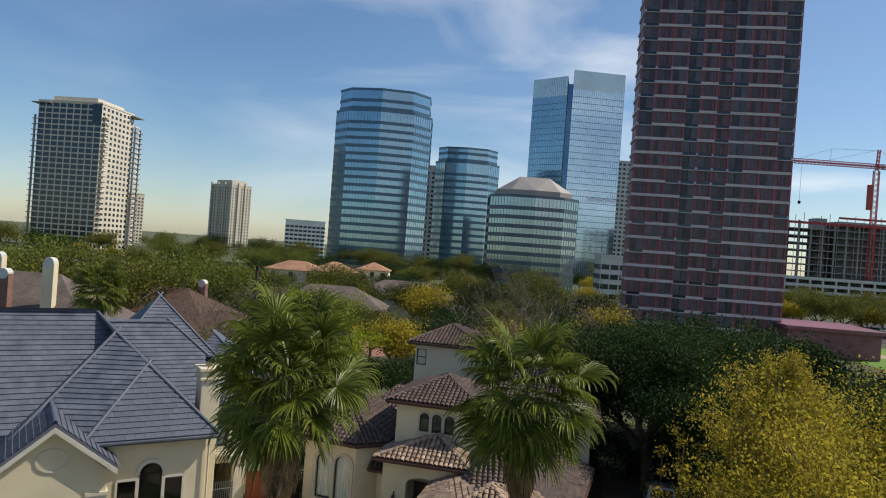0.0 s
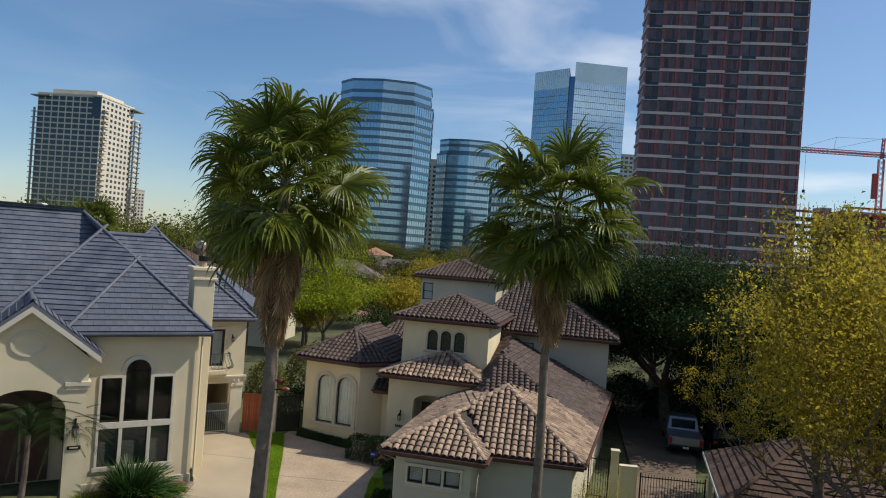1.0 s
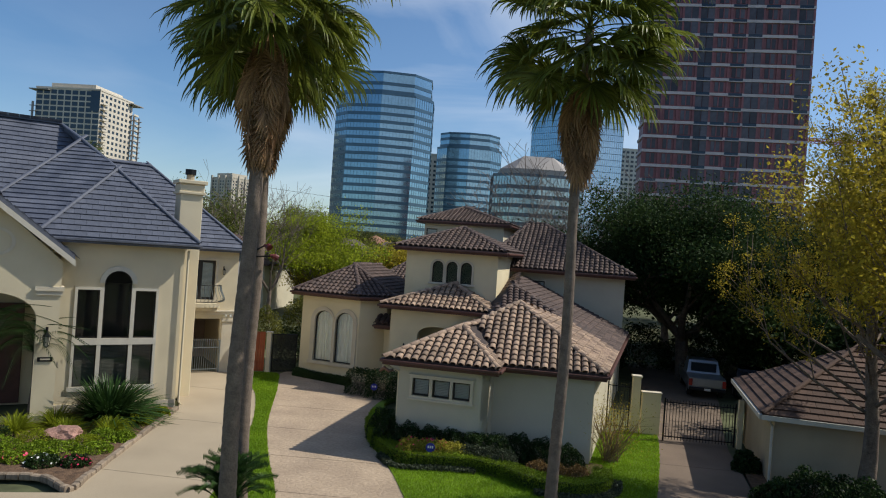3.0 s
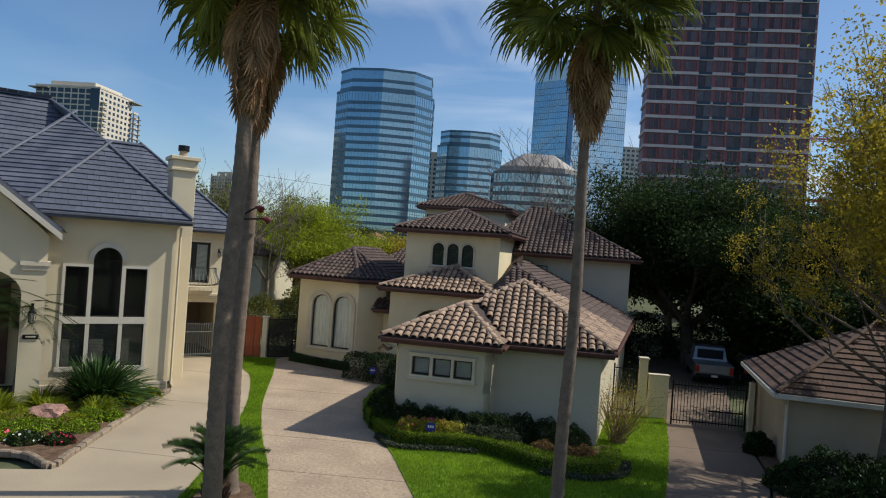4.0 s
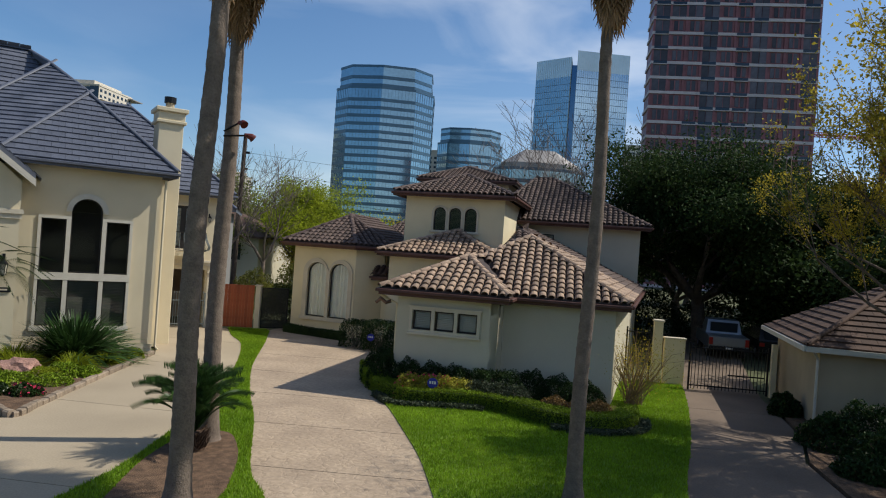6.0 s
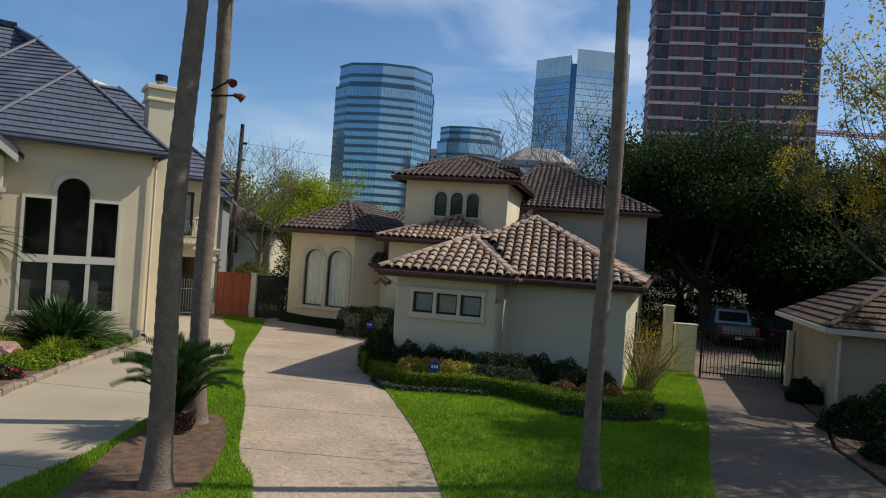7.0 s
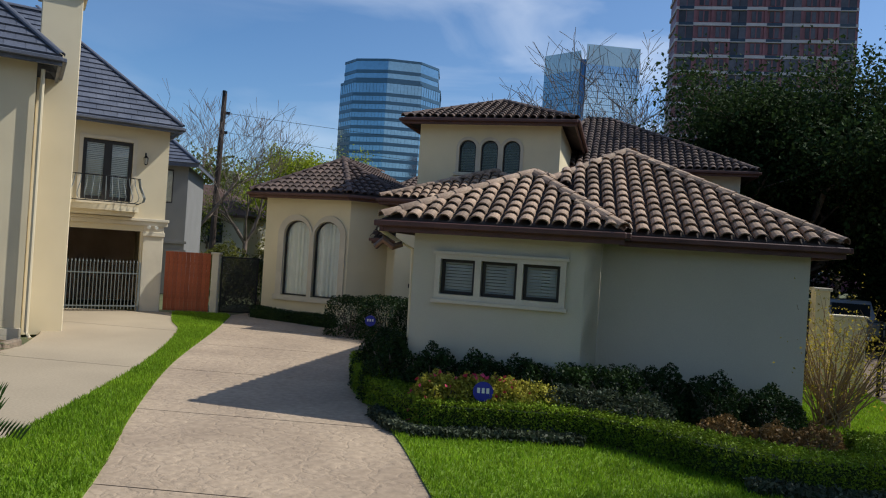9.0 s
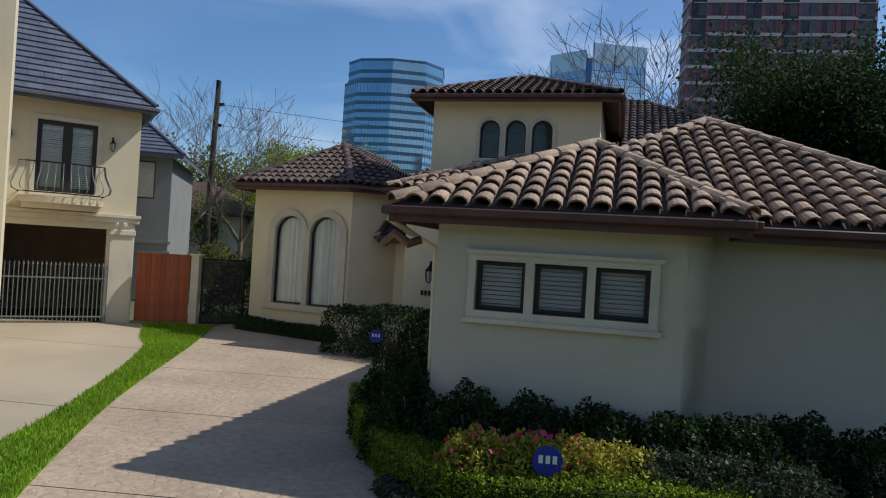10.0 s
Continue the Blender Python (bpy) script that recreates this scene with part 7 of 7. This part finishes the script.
part("cap", boxes((-0.16, 0.16, -0.16, 0.16, 2.1, 2.17), bevel=0.01), M_TRIM, fp2)
dg = thing("mesh_gate", "black garden gate with dense mesh", "gate", wall_frame((-8.82, 41.5), (-7.6, 42.0)))
part("frame", ring(bmesh.new(), Matrix(), [(0, 0.05), (1.3, 0.05), (1.3, 2.05), (0, 2.05)], [(0.05, 0.1), (1.25, 0.1), (1.25, 2.0), (0.05, 2.0)], -0.02, 0.02), M_IRON, dg)
first = None
for i in range(40):
    b = Matrix.Translation((0.05 + i * 0.031, 0, 0))
    if first is None:
        first = part("slat", boxes((0, 0.022, -0.008, 0.008, 0.1, 2.0)), M_IRON, dg)
        first.matrix_local = b
    else:
        twin(first, b, dg)
# garden lattice and planting behind them
bush("garden_shrub", "dark shrubbery behind the garden gate", (-8.2, 44.5, 0), 1.6, 1.0, 2.1, M_SHRUB, 3500, 0.12)
bush("garden_shrub", "olive shrub behind the cedar fence", (-11.8, 51, 0), 1.5, 1.3, 2.5, M_OLIVE, 4500, 0.13)
bush("garden_shrub", "olive shrub behind the cedar fence", (-9.2, 53, 0), 2.0, 1.5, 3.4, M_OLIVE, 4500, 0.16)

# wing of the slate house seen past the carport
gw_m = pose(-14.57, 49.48, 0, 0, 0, 14)
gh = thing("grey_wing", "garden wing in stucco greyed for shade, with a blue-grey shingle roof", "house", gw_m)
# stucco set dark grey because the whole wing stands in shade
M_GREYST = mat("grey_stucco", (0.23, 0.225, 0.215), 0.9, var=0.07, scale=0.8, fine=50, bump=0.3)
part("wall", wall(bmesh.new(), wall_frame((-4, 0), (1.2, 0)), 5.2, -0.1, 6.0, [(3.75, 4.55, 4.2, 5.8, 0)]), M_GREYST, gh)
part("wall", wall(bmesh.new(), wall_frame((1.2, 0), (1.2, 7)), 7, -0.1, 6.0), M_GREYST, gh)
window(gh, wall_frame((-4, 0), (1.2, 0)), 3.75, 4.55, 4.2, 5.8, backing=("blind", M_BLIND))
part("ledge", boxes((-4, 1.3, -0.08, 0.0, 2.3, 2.42), (-4, 1.3, -0.08, 0.0, 1.9, 2.0)), M_GREYST, gh)
shingled([((-4.4, -0.5, 6.1), (1.7, -0.5, 6.1), (-1.4, 2.7, 8.6)), ((1.7, -0.5, 6.1), (1.7, 7.4, 6.1), (-1.4, 4.2, 8.6), (-1.4, 2.7, 8.6))], gh, "roof", "blue-grey shingle hip roof", [((1.7, -0.5, 6.1), (-1.4, 2.7, 8.6))])


# wall lanterns
def lantern(label, m, s=1.0):
    ob = thing("wall_lantern", label, "lamp", m @ Matrix.Scale(s, 4))
    b = bmesh.new()
    tube(b, [(0, 0, 0.42), (0, -0.10, 0.50), (0, -0.16, 0.42)], 0.012, 6)
    box(b, -0.035, 0.035, -0.012, 0.012, 0.28, 0.56)
    part("bracket", b, M_IRON, ob)
    b = bmesh.new()
    tube(b, [(0, -0.16, 0.30), (0, -0.16, 0.34), (0, -0.16, 0.43)], [0.115, 0.09, 0.015], 6)
    tube(b, [(0, -0.16, -0.02), (0, -0.16, 0.02)], [0.02, 0.07], 6)
    for k in range(6):
        a = k * math.pi / 3
        tube(b, [(0.068 * math.cos(a), -0.16 + 0.068 * math.sin(a), 0.02), (0.1 * math.cos(a), -0.16 + 0.1 * math.sin(a), 0.3)], 0.008, 4)
    part("cage", b, M_IRON, ob)
    b = bmesh.new()
    tube(b, [(0, -0.16, 0.02), (0, -0.16, 0.3)], [0.06, 0.09], 6)
    g = part("glass", b, mat("frosted_glass", (0.5, 0.47, 0.38), 0.3, var=0.05, bump=0.0), ob)
    return ob


lantern("black iron lantern by the entry arch", HOUSE @ pose(-3.75, 8.14, 1.85))
for x in (0.55, 3.15):
    lantern("small bronze lantern beside the balcony door", LEFT @ pose(0.25 + x, 6.99, 5.05), 0.75)
lantern("black iron lantern on the porch pier", LEFT @ pose(-4.75, -1.46, 2.75), 1.2)
nm = thing("house_number", "small dark number plate bars on the entry wall", "sign", HOUSE @ pose(-3.78, 8.13, 1.5))
for i in range(4):
    part("digit_bar", boxes((-0.2 + i * 0.1, -0.14 + i * 0.1, -0.015, 0.0, 0, 0.13)), M_IRON, nm)
pl = thing("address_plaque", "dark oval plaque on the porch pier", "sign", LEFT @ pose(-4.75, -1.46, 2.2))
part("plate", boxes((-0.24, 0.24, -0.03, 0.0, 0, 0.16), bevel=0.012), M_IRON, pl)
part("text_bar", boxes((-0.15, 0.15, -0.036, -0.031, 0.06, 0.11)), M_TRIM, pl)
fs_ = thing("security_light", "white twin floodlight on the carport corner", "lamp", LEFT @ pose(3.75, 6.95, 2.95))
for x in (-0.08, 0.08):
    b = bmesh.new()
    tube(b, [(x, 0, 0), (x * 1.5, -0.12, -0.04), (x * 1.6, -0.16, -0.05)], [0.03, 0.05, 0.06], 8)
    part("lamp_head", b, M_WHITE, fs_)

# alarm company sign: blue disc on a stake, its mark as plain bars
M_BLUE = mat("blue_sign", (0.02, 0.03, 0.32), 0.4, var=0.08, bump=0.0)
for at, s in (((-0.08, 27.5, 0.05), 1.0), ((-2.85, 36.6, 0.1), 0.9)):
    sg = thing("yard_sign", "round blue yard sign on a stake", "sign", pose(*at, 0, 0, -4))
    b = bmesh.new()
    tube(b, [(0, 0, 0), (0, 0, 0.45 * s)], 0.012, 6)
    part("stake", b, M_IRON, sg)
    b = bmesh.new()
    n = 20
    ring(b, Matrix(), [(0.155 * math.cos(2 * math.pi * i / n), 0.58 * s + 0.155 * math.sin(2 * math.pi * i / n)) for i in range(n)], [(0.01 * math.cos(2 * math.pi * i / n), 0.58 * s + 0.01 * math.sin(2 * math.pi * i / n)) for i in range(n)], -0.022, -0.012)
    part("disc", b, M_BLUE, sg)
    for x in (-0.07, 0.0, 0.07):
        part("mark_bar", boxes((x - 0.022, x + 0.022, -0.027, -0.0225, 0.56 * s, 0.64 * s)), M_WHITE, sg)

# downpipe and copper head at the garage corner
b = bmesh.new()
tube(b, [(-1.7, -1.4, 3.05), (-1.5, -1.2, 2.9), (-1.18, -0.98, 2.72), (-1.15, -0.96, 0.1)], 0.04, 8)
part("downpipe", b, M_STUCCO, house, "painted downpipe at the garage corner")
b = bmesh.new()
tube(b, [(-1.78, -1.3, 2.72), (-1.62, -1.32, 2.86), (-1.45, -1.3, 2.74), (-1.3, -1.25, 2.8)], [0.05, 0.07, 0.06, 0.05], 8)
part("gutter_elbow", b, M_COPPER, house, "curled copper gutter elbow")
# small hood roof between bay and entry
part("hood_wall", boxes((-5.45, -4.5, 10.2, 10.45, -0.1, 3.4)), M_STUCCO, house)
tiled([((-5.7, 9.4, 3.05), (-4.55, 9.4, 3.05), (-4.55, 10.2, 3.5), (-5.7, 10.2, 3.5))], house, "hood_roof", "small tiled hood beside the bay")
eave_board(house, [(-5.72, 10.2), (-5.72, 9.38), (-4.53, 9.38)], 3.06)


# pickup truck
def wheel(parent, x, y, r, w, m_t, m_r):
    b = bmesh.new()
    tube(b, [(x - w / 2, y, r), (x - w * 0.45, y, r), (x + w * 0.45, y, r), (x + w / 2, y, r)], [r * 0.9, r, r, r * 0.9], 18)
    wh = part("wheel", b, m_t, parent, "black rubber tyre")
    b = bmesh.new()
    tube(b, [(x - w / 2 - 0.01, y, r), (x + w / 2 + 0.01, y, r)], r * 0.6, 14)
    part("rim", b, m_r, wh)


M_CARW = mat("silver_paint", (0.32, 0.33, 0.345), 0.3, metal=0.5, var=0.04, bump=0.0)
M_CARD = mat("black_paint", (0.012, 0.012, 0.014), 0.25, var=0.05, bump=0.0)
M_TYRE = mat("tyre", (0.02, 0.02, 0.02), 0.85, var=0.1)
M_LAMP = mat("red_tail_lamp", (0.35, 0.02, 0.015), 0.25, var=0.05, bump=0.0)
tk = thing("pickup_truck", "silver pickup truck parked behind the gate", "car", pose(15.4, 45.2, 0, 0, 0, -14))
prof = [(-2.75, 0.55), (-2.75, 1.1), (-0.9, 1.12), (2.75, 1.08), (2.85, 0.75), (2.8, 0.45), (-2.7, 0.45)]


def side_prism(prof, x0, x1, inset=0.0):
    bm = bmesh.new()
    a = [bm.verts.new((x0 + inset * (z > 1.2), y, z)) for y, z in prof]
    b = [bm.verts.new((x1 - inset * (z > 1.2), y, z)) for y, z in prof]
    bm.faces.new(a)
    bm.faces.new(b[::-1])
    for i in range(len(prof)):
        j = (i + 1) % len(prof)
        bm.faces.new((a[j], a[i], b[i], b[j]))
    return bm


part("body", side_prism(prof, -0.96, 0.96), M_CARW, tk)
part("cab", side_prism([(-0.9, 1.1), (-0.55, 1.82), (0.7, 1.84), (1.35, 1.1)], -0.9, 0.9, 0.12), M_CARW, tk)
part("rear_window", boxes((-0.68, 0.68, -0.86, -0.60, 1.22, 1.70)), G_DARK, tk)
part("tailgate", boxes((-0.74, 0.74, -2.79, -2.75, 0.66, 1.08), bevel=0.015), M_CARW, tk, "ribbed silver tailgate")
part("bumper", boxes((-0.94, 0.94, -2.92, -2.76, 0.45, 0.62), bevel=0.03), M_IRON, tk)
part("number_plate", boxes((-0.16, 0.16, -2.935, -2.921, 0.48, 0.60)), M_WHITE, tk, "blank pale plate")
for x in (-0.86, 0.86):
    part("tail_lamp", boxes((x - 0.09, x + 0.09, -2.80, -2.72, 0.68, 1.05), bevel=0.01), M_LAMP, tk)
    part("mirror", boxes((x * 1.14 - 0.1, x * 1.14 + 0.1, 0.8, 0.9, 1.15, 1.35), bevel=0.02), M_CARD, tk)
for x in (-0.82, 0.82):
    for y in (-1.75, 1.85):
        wheel(tk, x, y, 0.38, 0.26, M_TYRE, M_CARW)
su = thing("parked_car", "black car parked in deep shade behind the gate", "car", pose(18.0, 45.2, 0, 0, 0, -14))
part("body", side_prism([(-2.2, 0.4), (-2.25, 0.95), (2.2, 0.9), (2.3, 0.4)], -0.9, 0.9), M_CARD, su)
part("cabin", side_prism([(-2.0, 0.95), (-1.6, 1.62), (0.6, 1.62), (1.3, 0.95)], -0.85, 0.85, 0.1), M_CARD, su)
part("rear_window", boxes((-0.6, 0.6, -1.95, -1.72, 1.05, 1.5)), G_DARK, su)
for x in (-0.75, 0.75):
    part("tail_lamp", boxes((x - 0.12, x + 0.12, -2.27, -2.2, 0.7, 0.88)), M_LAMP, su)
    for y in (-1.4, 1.45):
        wheel(su, x * 1.05, y, 0.34, 0.22, M_TYRE, M_CARW)

# utility pole with wires
up = thing("utility_pole", "weathered wooden utility pole with wires", "pole", pose(-17.9, 66.5, 0))
b = bmesh.new()
tube(b, [(0, 0, -0.2), (0.1, 0, 6), (0.25, 0, 13.1)], [0.24, 0.21, 0.17], 10)
part("post", b, mat("creosoted_wood", (0.07, 0.05, 0.04), 0.9, var=0.3, scale=3, fine=20, bump=0.5), up)
part("insulator", boxes((0.15, 0.35, -0.2, 0.2, 12.9, 13.3), (0.35, 0.7, -0.06, 0.06, 11.6, 11.8), (0.35, 0.6, -0.06, 0.06, 10.2, 10.4)), M_IRON, up)
for z0, z1 in ((11.7, 10.2), (10.3, 8.3), (8.6, 6.6)):
    b = bmesh.new()
    tube(b, [(0.5 + 42 * k / 10, 3.0 * k / 10, z0 + (z1 - z0) * k / 10 - 0.5 * math.sin(math.pi * k / 10)) for k in range(11)], 0.016, 4)
    part("wire", b, M_IRON, up)

# ---- houses of the neighbourhood ----
M_BRICK = mat("brown_brick", (0.20, 0.11, 0.085), 0.9, var=0.25, scale=2, fine=15, bump=0.4)
M_TERRA = mat("terracotta_roof", (0.36, 0.19, 0.11), 0.8, var=0.25, scale=0.6, fine=6, bump=0.4)
M_GREYROOF = mat("grey_brown_roof", (0.13, 0.10, 0.085), 0.85, var=0.3, scale=0.6, fine=6, bump=0.4)


def small_house(label, at, w, d, h, pitch, wall_mt, roof_mt, rz=0.0, chimneys=(), wins=3):
    """A neighbour's house: walls, hip roof, windows and chimneys."""
    ob = thing("neighbour_house", label, "house", pose(*at, 0, 0, rz), "houses beyond the gardens")
    part("wall", boxes((-w / 2, w / 2, -d / 2, d / 2, -0.15, h)), wall_mt, ob)
    o, r = 0.5, min(w, d) / 2
    e = [(-w / 2 - o, -d / 2 - o, h), (w / 2 + o, -d / 2 - o, h), (w / 2 + o, d / 2 + o, h), (-w / 2 - o, d / 2 + o, h)]
    t = h + (r + o) * pitch
    a = [(-w / 2 + r, 0, t), (w / 2 - r, 0, t)] if w > d else [(0, -d / 2 + r, t), (0, d / 2 - r, t)]
    fs = [(e[0], e[1], a[1], a[0]), (e[1], e[2], a[1]), (e[2], e[3], a[0], a[1]), (e[3], e[0], a[0])] if w > d else [(e[0], e[1], a[0]), (e[1], e[2], a[1], a[0]), (e[2], e[3], a[1]), (e[3], e[0], a[0], a[1])]
    part("roof", slab_roof(bmesh.new(), fs, 0.2), roof_mt, ob)
    for i in range(wins):
        x = -w / 2 + w * (i + 0.5) / wins
        wn_ = part("window", boxes((x - 0.6, x + 0.6, -d / 2 - 0.06, -d / 2 + 0.1, h - 2.3, h - 0.7)), G_DARK, ob)
        part("frame", boxes((x - 0.68, x + 0.68, -d / 2 - 0.08, -d / 2 - 0.062, h - 2.38, h - 2.3), (x - 0.68, x + 0.68, -d / 2 - 0.08, -d / 2 - 0.062, h - 0.7, h - 0.62), (x - 0.03, x + 0.03, -d / 2 - 0.08, -d / 2 - 0.062, h - 2.3, h - 0.7)), M_WFRAME, wn_)
    for x, y, top, mt in chimneys:
        c = part("chimney", boxes((x - 0.55, x + 0.55, y - 0.4, y + 0.4, h - 1, top), bevel=0.02), mt, ob)
        b = bmesh.new()
        tube(b, [(x, y - 0.42, top), (x, y + 0.42, top)], 0.5, 12)
        part("arched_cap", b, C_WHITE, c)
    return ob


small_house("cream house with dark hip roof and arched chimneys", (-41, 70, 0), 18, 13, 5.6, 0.75, M_STUCCO_L, M_GREYROOF, 0, ((-1.3, -4, 12.4, M_STUCCO_L), (3.7, -4, 12.2, M_STUCCO_L), (0.7, -6, 11.0, M_BRICK)))
small_house("cream house with brown roof among trees", (-34, 88, 0), 16, 12, 5.0, 0.6, M_STUCCO_L, M_SHINGLE, -10, ((3, 2, 9.5, M_BRICK),))
small_house("brick house with brown roof among trees", (-27, 108, 0), 18, 12, 4.5, 0.6, M_BRICK, M_SHINGLE, 10)
small_house("low house with dark roof beyond the gardens", (-20, 128, 0), 20, 12, 4.5, 0.55, M_BRICK, M_GREYROOF, 0)
small_house("terracotta-roofed villa in the distance", (-33, 215, 0), 14, 12, 7.0, 0.45, M_STUCCO, M_TERRA, 15)
small_house("terracotta-roofed villa in the distance", (-22, 225, 0), 10, 10, 8.0, 0.45, M_STUCCO, M_TERRA, 0)
small_house("long terracotta-roofed villa in the distance", (-48, 230, 0), 18, 12, 6.0, 0.45, M_STUCCO_L, M_TERRA, -8)
small_house("dark-roofed house behind the gardens", (-62, 110, 0), 20, 14, 6.0, 0.6, M_BRICK, M_GREYROOF, 12)
small_house("dark-roofed house behind the gardens", (-85, 120, 0), 20, 14, 6.0, 0.6, M_STUCCO_L, M_GREYROOF, 5, ((-3, -2, 12.5, M_STUCCO_L),))
small_house("grey-roofed house among the trees", (-8, 160, 0), 22, 12, 5.0, 0.5, M_STUCCO_L, M_GREYROOF, 0)
small_house("house with pale walls behind the utility pole", (-24, 78, 0), 14, 10, 4.6, 0.5, M_STUCCO_W, M_SHINGLE, -5)
# court fence
cf = thing("court_fence", "green windscreen fence round the tennis court", "fence", wall_frame((-17, 126), (-2.0, 108)))
part("screen", boxes((0, 23.4, -0.03, 0.03, 0.0, 2.6)), mat("green_screen", (0.03, 0.10, 0.075), 0.8), cf)
for i in range(9):
    part("post", boxes((i * 2.9, i * 2.9 + 0.08, -0.08, -0.03, 0, 3.0)), M_IRON, cf)
# cars in the far car park
rngc = random.Random(4)
proto = thing("parked_car", "car parked in the distant car park", "car", pose(102, 222, -0.1), "cars in the car park")
part("body", side_prism([(-2.2, 0.35), (-2.25, 0.95), (2.2, 0.9), (2.3, 0.35)], -0.9, 0.9), C_WHITE, proto)
part("cabin", side_prism([(-1.6, 0.93), (-1.0, 1.5), (0.7, 1.5), (1.3, 0.93)], -0.85, 0.85, 0.1), G_DARK, proto)
for x in (-0.8, 0.8):
    for y in (-1.4, 1.4):
        wheel(proto, x, y, 0.34, 0.22, M_TYRE, M_CARW)
for i in range(11):
    copy_thing(proto, pose(108 + i * 5.2, 222 + rngc.uniform(-3, 3), -0.1, 0, 0, rngc.uniform(60, 120)))
